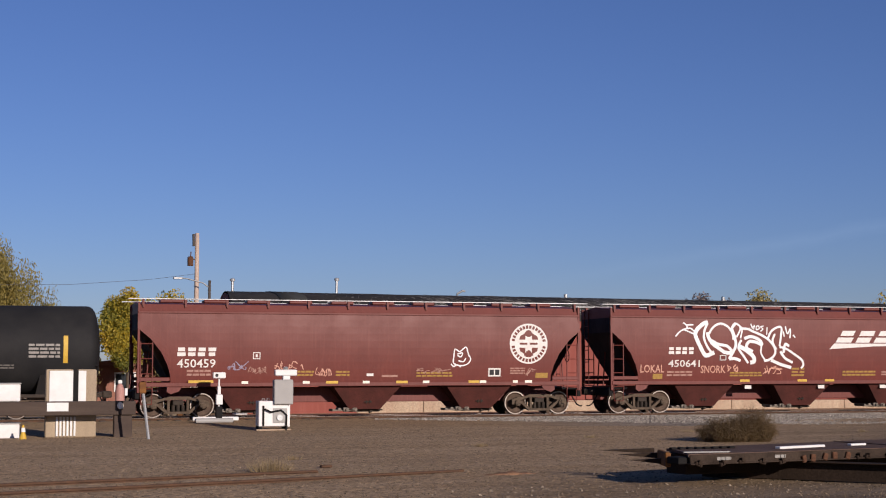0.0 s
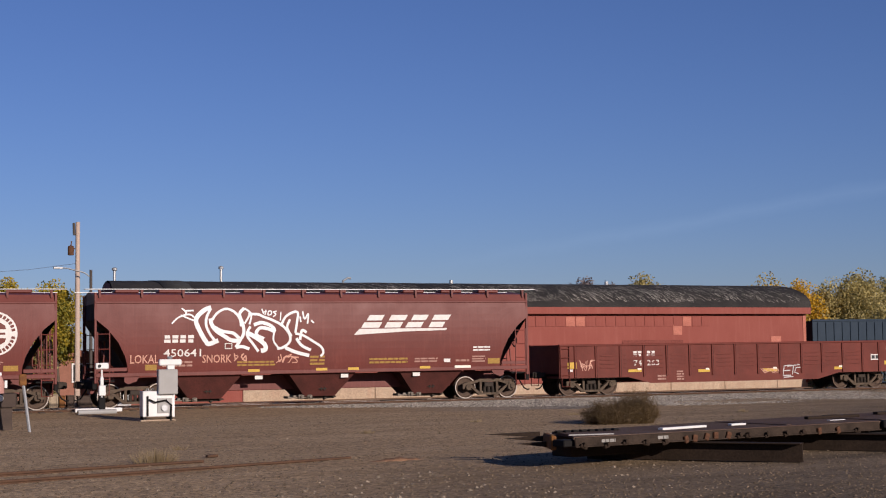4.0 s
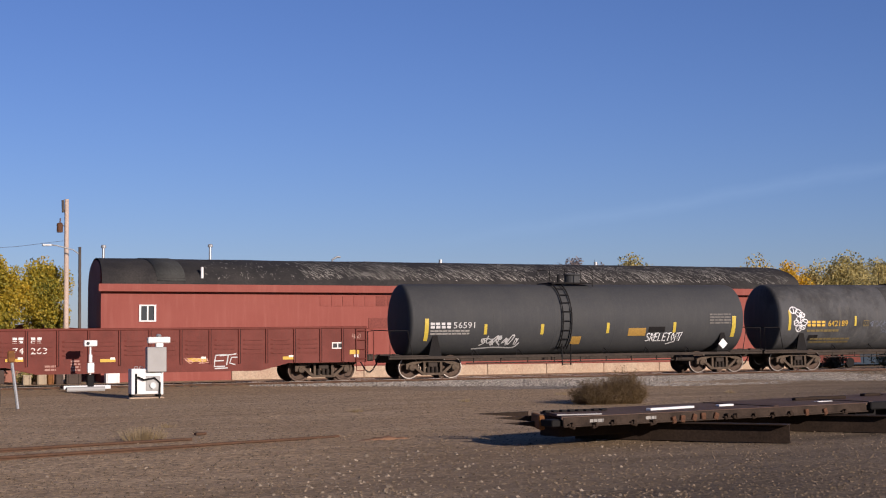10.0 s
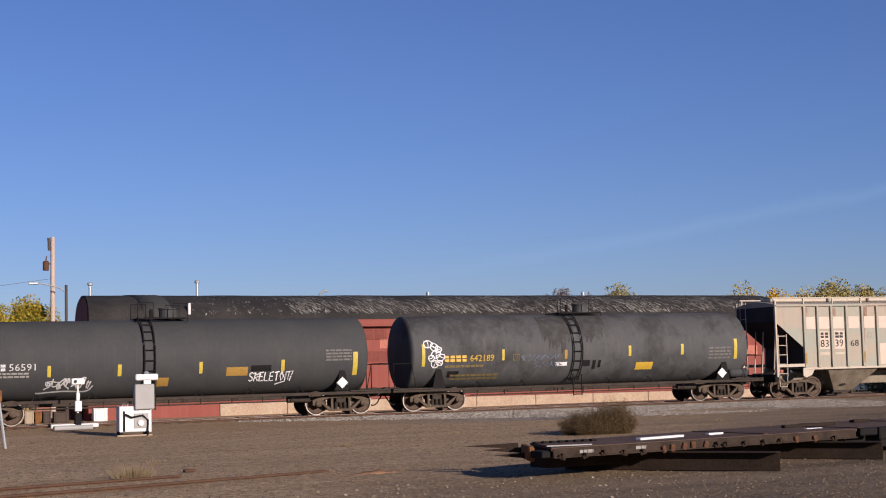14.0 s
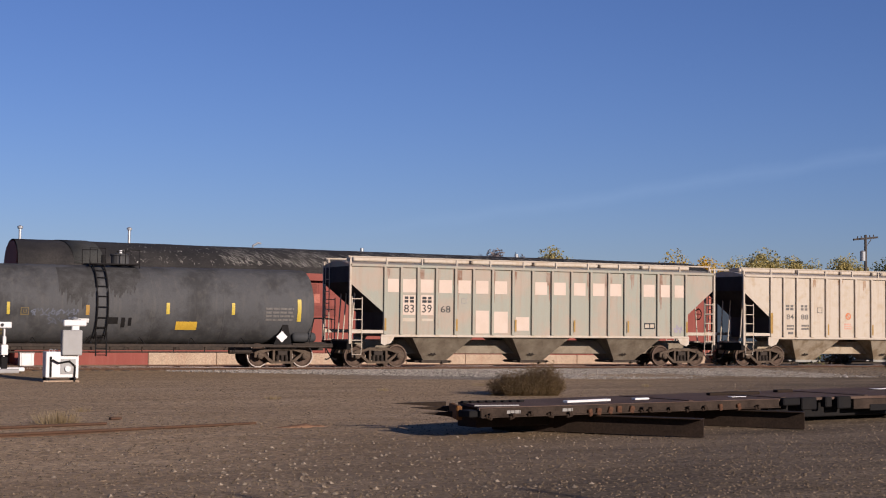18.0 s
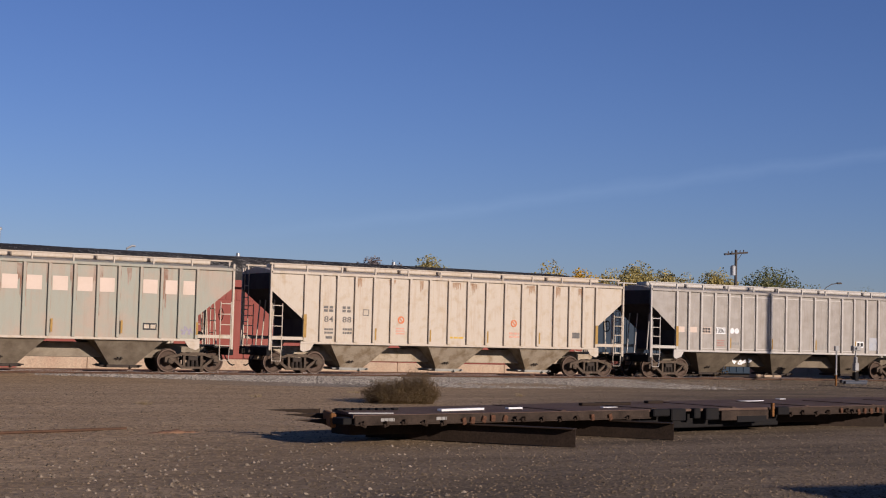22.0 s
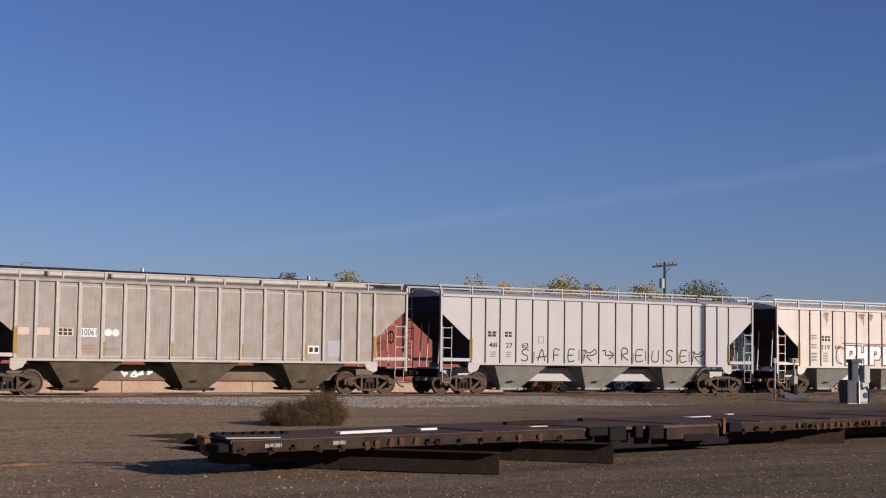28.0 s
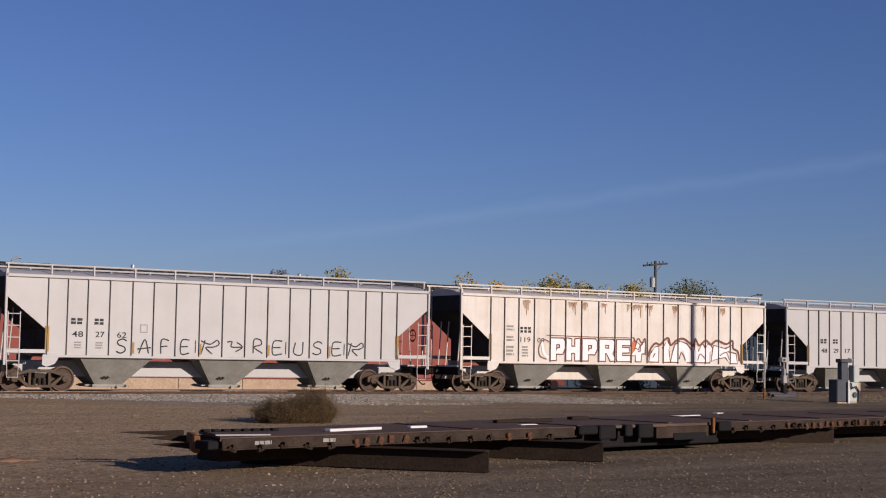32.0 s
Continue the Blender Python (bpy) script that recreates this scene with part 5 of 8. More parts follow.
    lad.tube([(lx - 0.2, -1.42, 0.5), (lx + 0.2, -1.42, 0.5)], 0.02, 6).tube([(lx - 0.2, -1.42, 0.75), (lx + 0.2, -1.42, 0.75)], 0.02, 6)
    part("ladder", lad, M_BLACK, car, "curved black ladder up the tank's side")
    px = lx + shift
    top = zc + r
    part("platform", Shape().box(px - 0.92, -0.75, top + 0.02, px + 0.92, -0.5, top + 0.07).box(px - 0.92, 0.5, top + 0.02, px + 0.92, 0.75, top + 0.07).box(px - 0.92, -0.5, top + 0.02, px - 0.7, 0.5, top + 0.07).box(px + 0.7, -0.5, top + 0.02, px + 0.92, 0.5, top + 0.07), M_BLACK, car, "grated top platform")
    for y in (-0.74, 0.74):
        part("platform_rail", Shape().tube([(px - 0.95, y, top - 0.1), (px - 0.95, y, top + 0.64), (px - 0.36, y, top + 0.64), (px - 0.36, y, top + 0.05)], 0.02, 6), M_BLACK, car)
        part("platform_rail", Shape().tube([(px + 0.40, y, top + 0.05), (px + 0.40, y, top + 0.60), (px + 0.95, y, top + 0.60), (px + 0.95, y, top - 0.1)], 0.02, 6), M_BLACK, car)
    part("manway", Shape().lathe([(-0.05, 0.34), (0.3, 0.34), (0.32, 0.38), (0.38, 0.38), (0.42, 0.0)], (px + 0.35, 0, top + 0.08), "z", 18), paint, car)
    part("valve", Shape().tube([(px - 0.3, 0, top), (px - 0.3, 0, top + 0.42)], 0.07, 8), M_BLACK, car)
    add_truck(car, -trucks)
    add_truck(car, trucks)
    add_ends(car, frame_half)
    return car


def tank_y(z, r=1.47, zc=2.36):
    return -math.sqrt(max(0.01, r * r - (z - zc) ** 2)) - 0.012


def tank_mark(car, x0, x1, z0, z1, material, name="marking", label="", r=1.47, zc=2.36):
    """A painted patch that follows the tank's curve."""
    s = Shape()
    n = max(2, int((z1 - z0) / 0.06))
    verts = []
    for k in range(n + 1):
        z = z0 + (z1 - z0) * k / n
        verts += [(x0, tank_y(z, r, zc), z), (x1, tank_y(z, r, zc), z)]
    s.add(verts, [(2 * k, 2 * k + 1, 2 * k + 3, 2 * k + 2) for k in range(n)])
    return part(name, s, material, car, label)


def onto_tank(ob, r=1.47, zc=2.36):
    """Bends a flat decal onto the tank."""
    for v in ob.data.vertices:
        z = v.co.z + ob.matrix_basis.translation.z
        off = v.co.y + ob.matrix_basis.translation.y + 1.6
        v.co.y = tank_y(z, r, zc) + off - ob.matrix_basis.translation.y
    return ob


def gondola(s, label, half=8.52):
    car = start_car("gondola_car", label, s)
    outline = [(-half, 0.74), (-5.3, 0.74), (-4.2, 0.47), (4.2, 0.47), (5.3, 0.74), (half, 0.74), (half, 2.1), (-half, 2.1)]
    for y0, y1 in ((-1.5, -1.42), (1.42, 1.5)):
        part("side", Shape().prism(outline, y0, y1), M_GON, car, "faded red riveted side")
        yy = (y0 + y1) / 2
        part("top_chord", Shape().box(-half, yy - 0.07, 2.06, half, yy + 0.07, 2.15, 0.02), M_GON, car)
    for x0, x1 in ((-half, -half + 0.08), (half - 0.08, half)):
        part("end", Shape().box(x0, -1.42, 0.74, x1, 1.42, 2.12, 0.01), M_GON, car)
    part("floor", Shape().box(-half, -1.42, 0.84, half, 1.42, 0.92), M_UNDER, car)
    part("center_sill", Shape().box(-half, -0.28, 0.62, half, 0.28, 0.84, 0.02), M_UNDER, car)
    n = 15
    rib = Shape().box(-0.035, -0.05, 0.76, 0.035, 0.06, 2.07, 0.012).mesh("side_post", M_GON)
    gap = Shape().box(-0.012, -0.015, 0.76, 0.012, 0.04, 2.07).mesh("panel_joint", M_BLACK)
    louvre = Shape()
    for k in range(4):
        louvre.loft([[(-0.4, 0.0, z + 1.15 + 0.17 * k), (-0.3, -0.022, z * 0.9 + 1.15 + 0.17 * k), (0.3, -0.022, z * 0.9 + 1.15 + 0.17 * k), (0.4, 0.0, z + 1.15 + 0.17 * k)] for z in (-0.03, 0.03)], caps=False)
    louvre = louvre.mesh("pressed_rib", M_GON)
    xs = [-7.80, -6.83, -5.69, -4.56, -3.45, -2.33, -1.20, -0.07, 1.10, 2.21, 3.35, 4.43, 5.54, 6.60, 7.50]
    for k, x in enumerate(xs):
        for y, turn in ((-1.5, 0), (1.5, 180)):
            part("side_post", rib, None, car, at=pose(x, y, 0, 0, 0, turn))
        part("panel_joint", gap, None, car, at=pose(x + 0.05, -1.5, 0))
        if 1 < k < n - 1:
            part("pressed_rib", louvre, None, car, at=pose((x + xs[k - 1]) / 2, -1.502, 0))
    for sx in (-1, 1):
        for y in (-1.54, 1.54):
            part("ladder", ladder(sx * (half - 0.05), sx * (half - 0.45), 0.75, 2.05, y, 4), M_GON, car)
            part("sill_step", Shape().tube([(sx * (half - 0.1), y, 0.76), (sx * (half - 0.1), y, 0.4), (sx * (half - 0.45), y, 0.4), (sx * (half - 0.45), y, 0.76)], 0.02, 6), M_GON, car)
    part("brake_wheel", Shape().lathe([(0, 0.22), (0.02, 0.25), (0.04, 0.22), (0.02, 0.19), (0, 0.22)], (half + 0.2, -0.5, 1.75), "x", 18).tube([(half + 0.2, -0.74, 1.75), (half + 0.2, -0.26, 1.75)], 0.014, 6).box(half + 0.02, -0.65, 1.5, half + 0.18, -0.35, 1.95, 0.02), M_BLACK, car)
    part("end_frame", Shape().tube([(half + 0.35, -1.3, 0.8), (half + 0.35, -1.3, 2.0), (half + 0.1, -1.3, 2.05)], 0.025, 6), M_GON, car)
    add_truck(car, -6.85, rim_dull)
    add_truck(car, 6.85, rim_dull)
    add_ends(car, half)
    return car


# the train, car by car, from the first to the last
def marks(car, count, x0, x1, z0, z1, material, y=-1.6, lean=0.0, bold=0.32, seed=1):
    """Owner's initials as plain bars of their size and colour."""
    rng = random.Random(seed)
    step = (x1 - x0) / count
    h = z1 - z0
    for k in range(count):
        s = Shape()
        a = x0 + k * step
        w = step * 0.84
        for q0, q1 in ((0.0, 0.43 * h), (0.57 * h, h)):
            p0, p1 = rng.uniform(0, 0.12) * w, rng.uniform(0.86, 1) * w
            s.add([(a + p0 + lean * q0, y - 0.006, z0 + q0), (a + p1 + lean * q0, y - 0.006, z0 + q0), (a + p1 + lean * q1, y - 0.006, z0 + q1), (a + p0 + lean * q1, y - 0.006, z0 + q1)], [(0, 1, 2, 3)])
        part("letter_block", s, material, car)


def reflectors(car, items, z0=1.27, z1=1.37, y=-1.612):
    for x, w, m in items:
        plate(car, x, x + w, z0, z1, m, "reflector", "", y)


def stain(car, x0, x1, z0, z1, seed, material=None):
    """A rust run: narrow streaks of uneven length, side by side."""
    rng = random.Random(seed)
    s = Shape()
    x = x0
    while x < x1:
        w = rng.uniform(0.03, 0.09)
        low = z1 - (z1 - z0) * rng.uniform(0.35, 1.0) * (0.6 if x < x0 + 0.06 or x > x1 - 0.1 else 1)
        tip = rng.uniform(0.2, 0.8)
        s.add([(x, -1.503, z1 - rng.uniform(0, 0.06)), (x + w, -1.503, z1 - rng.uniform(0, 0.06)), (x + w * 0.9, -1.503, low + 0.1), (x + w * tip, -1.503, low), (x + w * 0.1, -1.503, low + 0.12)], [(0, 1, 2, 3, 4)])
        x += w + 0.002
    return part("rust_stain", s, material or M_STAIN, car, "brown rust run")


# black tank car
A = tank_car(-4.85, "glossy black tank car with a yellow end stripe", M_BLACKTANK, r=1.65, zc=2.54, half=8.82, frame_half=8.75, dome=1.9)
tank_mark(A, 7.42, 7.58, 2.05, 3.05, M_YELLOW, "stripe", "yellow edge stripe", 1.65, 2.54)
onto_tank(bars(A, 6.2, 7.3, 2.25, 2.75, M_GREYSTENCIL, 4, 3, seed=40), 1.65, 2.54)
onto_tank(bars(A, 4.6, 5.7, 1.85, 2.0, M_DARKSTENCIL, 2, 4, seed=41), 1.65, 2.54)

# red hopper with the round emblem
B = smooth_hopper(14.0, "oxide-red covered hopper with a round white emblem and faded tags")
marks(B, 4, -7.32, -5.80, 2.31, 2.63, M_STENCIL, y=-1.555, bold=0.36)
words(B, "450459", -7.32, -5.89, 1.88, 2.20, M_STENCIL, -1.555, 0.012)
bars(B, -6.95, -6.06, 1.58, 1.80, M_FADED, 2, 3, -1.555, 3)
plate(B, -6.90, -5.97, 1.31, 1.41, M_YELLOW, "reflector", "", -1.615)
for q in ((-4.48, -4.20, 2.43, 2.46), (-4.48, -4.20, 2.20, 2.23), (-4.48, -4.45, 2.23, 2.43), (-4.23, -4.20, 2.23, 2.43), (-4.38, -4.30, 2.27, 2.38)):
    plate(B, *q, M_STENCIL, "symbol_bar", "", -1.555)
scribble(B, -5.42, -4.67, 1.80, 2.12, M_BLUESPRAY, 5, 3, 0.03, -1.555, "pale blue tag")
scribble(B, -4.65, -3.93, 1.65, 1.92, M_FADED, 6, 5, 0.02, -1.555, "faded chalk scrawl")
scribble(B, -3.61, -2.56, 1.79, 2.12, M_PINKSPRAY, 7, 5, 0.03, -1.555, "pale spray tag")
bars(B, -2.77, -2.12, 1.56, 1.76, M_AMBER, 2, 3, -1.555, 4, "ochre_decal")
scribble(B, -2.04, -1.44, 1.55, 1.88, M_PINKSPRAY, 8, 5, 0.03, -1.555, "pale spray tag")
bars(B, -1.27, -0.73, 1.56, 1.75, M_AMBER, 2, 2, -1.555, 9, "ochre_decal")
plate(B, -0.05, 0.22, 1.55, 1.65, M_STENCIL, "decal", "", -1.555)
plate(B, 0.55, 1.19, 1.51, 1.59, M_FADED, "decal", "", -1.555)
bars(B, 1.95, 3.42, 1.52, 1.70, M_AMBER, 2, 6, -1.555, 10, "ochre_decal")
scribble(B, 1.95, 3.3, 1.66, 1.85, M_FADED, 11, 5, 0.022, -1.555)
cat_lines = [[(3.45, 2.25), (3.5, 2.6), (3.7, 2.5), (3.95, 2.68), (4.05, 2.4), (4.15, 2.2), (4.0, 2.0), (3.7, 1.95), (3.45, 2.05), (3.45, 2.25)], [(3.6, 2.4), (3.8, 2.45), (3.75, 2.3), (3.6, 2.35)], [(3.35, 2.02), (3.45, 1.92), (3.6, 1.98), (3.75, 1.9)], [(3.65, 2.15), (3.85, 2.1), (3.95, 2.25)]]
cs = Shape()
for k, line in enumerate(cat_lines):
    ribbon(cs, curve_through(line, 4), 0.05, -1.556 - 0.001 * k)
part("graffiti", cs, M_SPRAY, B, "white outline doodle")
disc = Shape().lathe([(-1.557, 0.0), (-1.557, 0.80), (-1.552, 0.80)], (6.575, 0, 2.82), "y", 48)
emblem = part("emblem", disc, M_STENCIL, B, "round white emblem with a brown cross")
for k in range(30):
    a = 2 * math.pi * k / 30
    if k in (0, 15):
        continue
    ca, sa = math.cos(a), math.sin(a)
    pts = [(0.60, -0.055), (0.73, -0.055), (0.73, 0.04), (0.60, 0.04)]
    part("ring_bar", Shape().add([(6.575 + r * ca - w * sa, -1.560, 2.82 + r * sa + w * ca) for r, w in pts], [(0, 1, 2, 3)]), M_BROWN, emblem)
for qx in (-1, 1):
    for qz in (-1, 1):
        q = Shape().add([(6.575 + qx * 0.14, -1.561, 2.82 + qz * 0.16), (6.575 + qx * 0.40, -1.561, 2.82 + qz * 0.16), (6.575 + qx * 0.36, -1.561, 2.82 + qz * 0.30), (6.575 + qx * 0.14, -1.561, 2.82 + qz * 0.43)], [(0, 1, 2, 3)])
        part("quadrant", q, M_BROWN, emblem)
part("name_bar", Shape().box(6.2, -1.562, 2.78, 6.52, -1.558, 2.86).box(6.62, -1.562, 2.78, 6.95, -1.558, 2.86), M_BROWN, emblem)
plate(B, 4.90, 5.41, 1.52, 1.85, M_STENCIL, "data_box", "", -1.555)
for x in (4.95, 5.18):
    plate(B, x, x + 0.18, 1.58, 1.79, M_INK, "data_window", "", -1.563)
bars(B, 5.81, 6.44, 1.62, 1.87, M_FADED, 3, 3, -1.555, 12)
plate(B, 6.89, 7.41, 1.46, 1.66, M_AMBER, "decal", "", -1.555)
scribble(B, 6.5, 6.85, 1.55, 1.85, M_FADED, 13, 2, 0.025, -1.555)
reflectors(B, [(-4.91, 0.25, M_REFLECT), (-2.57, 0.26, M_REFLECT), (-1.67, 0.47, M_YELLOW), (-0.22, 0.26, M_REFLECT), (1.10, 0.47, M_YELLOW), (2.18, 0.26, M_REFLECT), (4.05, 0.45, M_YELLOW), (4.52, 0.26, M_REFLECT), (5.9, 0.2, M_REFLECT), (6.4, 0.3, M_REFLECT)])

bowed(B)

# red hopper with the large white graffiti
C = smooth_hopper(32.9, "oxide-red covered hopper with large white outline graffiti")
marks(C, 4, -6.21, -5.02, 2.42, 2.70, M_STENCIL, y=-1.555, bold=0.3)
words(C, "450641", -6.22, -4.80, 1.89, 2.18, M_STENCIL, -1.555, 0.01)
bars(C, -6.27, -5.13, 1.52, 1.72, M_FADED, 2, 3, -1.555, 3)


WHITE_PIECE = [
    (0.17, [[(330, 115), (300, 125), (262, 158), (252, 190), (275, 245), (300, 290), (318, 305), (365, 287)]]),
    (0.10, [[(328, 120), (308, 160), (303, 205), (320, 250), (345, 285)]]),
    (0.09, [[(335, 180), (350, 155), (375, 133), (410, 122), (450, 140), (475, 175), (482, 215)]]),
    (0.15, [[(325, 172), (332, 205), (355, 237), (395, 265), (430, 287), (472, 290)]]),
    (0.12, [[(345, 218), (388, 240), (440, 250), (472, 278)], [(455, 325), (490, 322), (525, 335)]]),
    (0.12, [[(500, 118), (475, 150), (490, 200), (495, 250), (470, 300), (455, 325)]]),
    (0.07, [[(500, 120), (535, 150), (525, 205)], [(530, 150), (500, 200)]]),
    (0.10, [[(530, 215), (512, 260), (545, 310), (572, 348)]]),
    (0.17, [[(515, 250), (560, 275), (603, 310), (608, 338), (585, 345)]]),
    (0.10, [[(520, 150), (570, 152), (600, 165), (650, 185), (700, 215), (735, 260), (735, 300), (702, 328), (670, 335)]]),
    (0.13, [[(548, 208), (590, 196), (640, 215), (655, 242), (620, 228), (578, 225), (560, 258), (600, 282)]]),
    (0.07, [[(655, 240), (650, 290), (675, 330)]]),
    (0.09, [[(690, 215), (715, 165), (758, 140), (780, 146), (775, 190), (765, 252)], [(738, 180), (722, 222), (745, 270)]]),
    (0.09, [[(765, 255), (805, 265), (860, 298), (905, 330), (915, 362), (900, 378)]]),
    (0.11, [[(770, 280), (800, 320), (848, 345)], [(790, 290), (800, 240), (825, 250)]]),
    (0.13, [[(712, 330), (770, 355), (840, 374)]]),
    (0.06, [[(130, 198), (165, 165), (215, 150), (242, 165)], [(180, 118), (202, 140), (190, 160)], [(175, 155), (240, 182)], [(200, 132), (240, 130)]]),
    (0.045, [[(590, 122), (600, 150)], [(612, 128), (606, 155)], [(592, 140), (616, 138)], [(625, 135), (622, 155), (640, 150), (638, 135), (625, 135)], [(668, 135), (650, 140), (664, 152), (648, 165)], [(690, 140), (686, 185)]]),
    (0.06, [[(805, 135), (815, 178), (835, 150), (830, 205)], [(790, 165), (795, 195)], [(850, 185), (864, 200)]]),
]
for k, (wide, strokes) in enumerate(WHITE_PIECE):
    for q, line in enumerate(strokes):
        part("graffiti", ribbon(Shape(), curve_through([(-6.22 + (px - 90) * 0.00755, 2.18 - (pz - 330) * 0.00725) for px, pz in line], 6), wide, -1.556 - 0.0012 * k - 0.0005 * q), M_SPRAY, C, "white spray-painted outline stroke")
words(C, "LOKAL", -7.46, -6.40, 1.66, 1.98, M_PINKSPRAY, -1.555, 0.01, "faded salmon-pink tag")
words(C, "SNORK", -4.75, -3.62, 1.64, 1.95, M_PINKSPRAY, -1.555, 0.012, "faded salmon-pink tag")
scribble(C, -3.5, -3.05, 1.68, 1.98, M_PINKSPRAY, 42, 2, 0.045, -1.555, "faded salmon-pink flourish")
scribble(C, -1.92, -1.0, 1.60, 1.96, M_PINKSPRAY, 43, 4, 0.03, -1.555, "faded salmon-pink tag")
plate(C, -6.90, -6.47, 1.40, 1.61, M_AMBER, "decal", "", -1.555)
bars(C, -3.40, -1.91, 1.50, 1.68, M_AMBER, 2, 6, -1.5555, 14, "ochre_decal")
bars(C, -0.52, 0.08, 1.50, 1.85, M_AMBER, 3, 1, -1.5555, 15, "ochre_decal")
bars(C, 1.92, 3.52, 1.51, 1.72, M_AMBER, 2, 6, -1.555, 16, "ochre_decal")
bars(C, 3.82, 4.81, 1.53, 1.70, M_FADED, 2, 3, -1.555, 17)
plate(C, 5.08, 5.35, 1.51, 1.65, M_STENCIL, "decal", "", -1.555)
bars(C, 5.59, 6.18, 1.53, 1.61, M_FADED, 1, 2, -1.555, 18)
bars(C, 6.34, 7.08, 1.95, 2.13, M_STENCIL, 2, 3, -1.555, 19)
bars(C, 6.3, 6.9, 1.5, 1.75, M_FADED, 3, 1, -1.555, 20)
plate(C, 7.00, 7.52, 1.42, 1.64, M_AMBER, "decal", "", -1.555)
for q in ((-3.90, -3.61, 2.35, 2.38), (-3.90, -3.61, 2.16, 2.19), (-3.90, -3.87, 2.19, 2.35), (-3.64, -3.61, 2.19, 2.35)):
    plate(C, *q, M_STENCIL, "symbol_bar", "", -1.585)
marks(C, 4, 1.55, 5.25, 2.92, 3.42, M_STENCIL, y=-1.555, lean=0.62, bold=0.34)
sw = Shape().add([(1.26, -1.56, 2.64), (1.5, -1.56, 2.88), (5.2, -1.56, 2.88), (5.15, -1.56, 2.80), (3.4, -1.56, 2.76)], [(0, 1, 2, 3, 4)])
part("underline", sw, M_STENCIL, C, "white wedge-shaped underline")
reflectors(C, [(-3.0, 0.45, M_YELLOW), (-0.3, 0.45, M_YELLOW), (1.0, 0.45, M_YELLOW), (4.0, 0.45, M_YELLOW), (5.5, 0.7, M_REFLECT)])
for x in (-2.7, 0.75, 3.75):
    plate(C, x, x + 0.3, 0.98, 1.12, M_STENCIL, "decal", "", -1.47)

bowed(C)

# gondola
D = gondola(51.63, "faded red gondola car with pressed side ribs and chalk tags")
marks(D, 2, -5.05, -4.62, 1.62, 1.83, M_STENCIL, y=-1.505, seed=3)
marks(D, 2, -4.40, -3.97, 1.62, 1.83, M_STENCIL, y=-1.505, seed=4)
words(D, "74", -5.03, -4.65, 1.22, 1.45, M_STENCIL, -1.505)
words(D, "263", -4.40, -3.82, 1.22, 1.45, M_STENCIL, -1.505)
plate(D, -8.14, -7.72, 1.14, 1.40, M_YELLOW, "decal", "", -1.505)
plate(D, -8.10, -7.91, 1.01, 1.11, M_STENCIL, "decal", "", -1.505)
scribble(D, -7.61, -6.9, 1.05, 1.48, M_PINKSPRAY, 51, 4, 0.03, -1.505, "pale chalk tag")
for x0, x1, z0, z1 in ((-5.30, -4.66, 0.95, 1.06), (-1.91, -1.34, 0.89, 1.01), (1.36, 2.08, 0.85, 0.99), (5.08, 5.52, 0.88, 1.0)):
    plate(D, x0, x1, z0, z1, M_YELLOW, "reflector", "", -1.505)
    plate(D, x1 - 0.2, x1 - 0.02, z1 - 0.03, z1 + 0.05, M_REFLECT, "reflector", "", -1.512)
bars(D, -2.97, -2.62, 0.58, 0.97, M_FADED, 4, 1, -1.505, 21)
bars(D, -3.9, -3.5, 0.6, 0.8, M_FADED, 2, 2, -1.505, 22)
ribbon_etc = Shape()
for k, line in enumerate([[(2.85, 1.12), (2.45, 1.08), (2.4, 0.88), (2.38, 0.66), (2.8, 0.66)], [(2.42, 0.87), (2.75, 0.88)], [(2.6, 1.06), (3.25, 1.13)], [(2.93, 1.1), (2.86, 0.7)], [(3.28, 1.0), (3.05, 1.0), (2.98, 0.78), (3.2, 0.72)], [(2.4, 0.58), (2.9, 0.6)]]):
    ribbon(ribbon_etc, line, 0.045, -1.512 - 0.001 * k)
part("graffiti", ribbon_etc, M_GREYSPRAY, D, "pale grey chalk letters")
scribble(D, 1.2, 2.2, 0.78, 1.0, M_PINKSPRAY, 53, 4, 0.02, -1.515)
plate(D, 7.07, 7.54, 1.27, 1.53, M_STENCIL, "data_box", "", -1.505)
for x in (7.11, 7.33):
    plate(D, x, x + 0.17, 1.32, 1.48, M_INK, "data_window", "", -1.512)
plate(D, 7.80, 8.19, 1.05, 1.22, M_YELLOW, "decal", "", -1.505)
plate(D, 7.98, 8.16, 0.93, 1.04, M_STENCIL, "decal", "", -1.505)
scribble(D, 7.87, 8.28, 1.66, 1.85, M_FADED, 54, 3, 0.02, -1.505)

# grey tank cars
RE, ZE = 1.50, 2.37
E_ = tank_car(69.85, "dark grey tank car with yellow stripes and a silver tag", M_TANK, r=RE, zc=ZE, half=7.95, ladder_x=-0.88, shift=0.66)
for x0, x1, z0, z1 in ((-7.23, -7.06, 1.53, 2.43), (-4.62, -4.49, 1.77, 2.19), (-2.06, -1.92, 1.75, 2.18), (1.01, 1.14, 1.77, 2.21), (4.23, 4.37, 1.77, 2.22), (7.17, 7.36, 1.56, 2.47)):
    tank_mark(E_, x0, x1, z0, z1, M_STRIPE, "stripe", "yellow reflective stripe", RE, ZE)
tank_mark(E_, -0.57, -0.13, 1.32, 1.65, M_AMBER, "data_panel", "", RE, ZE)
tank_mark(E_, 2.07, 2.91, 1.65, 1.98, M_AMBER, "data_panel", "ochre data panel", RE, ZE)
tank_mark(E_, 3.04, 3.84, 1.80, 2.03, M_BLACK, "data_panel", "", RE, ZE)
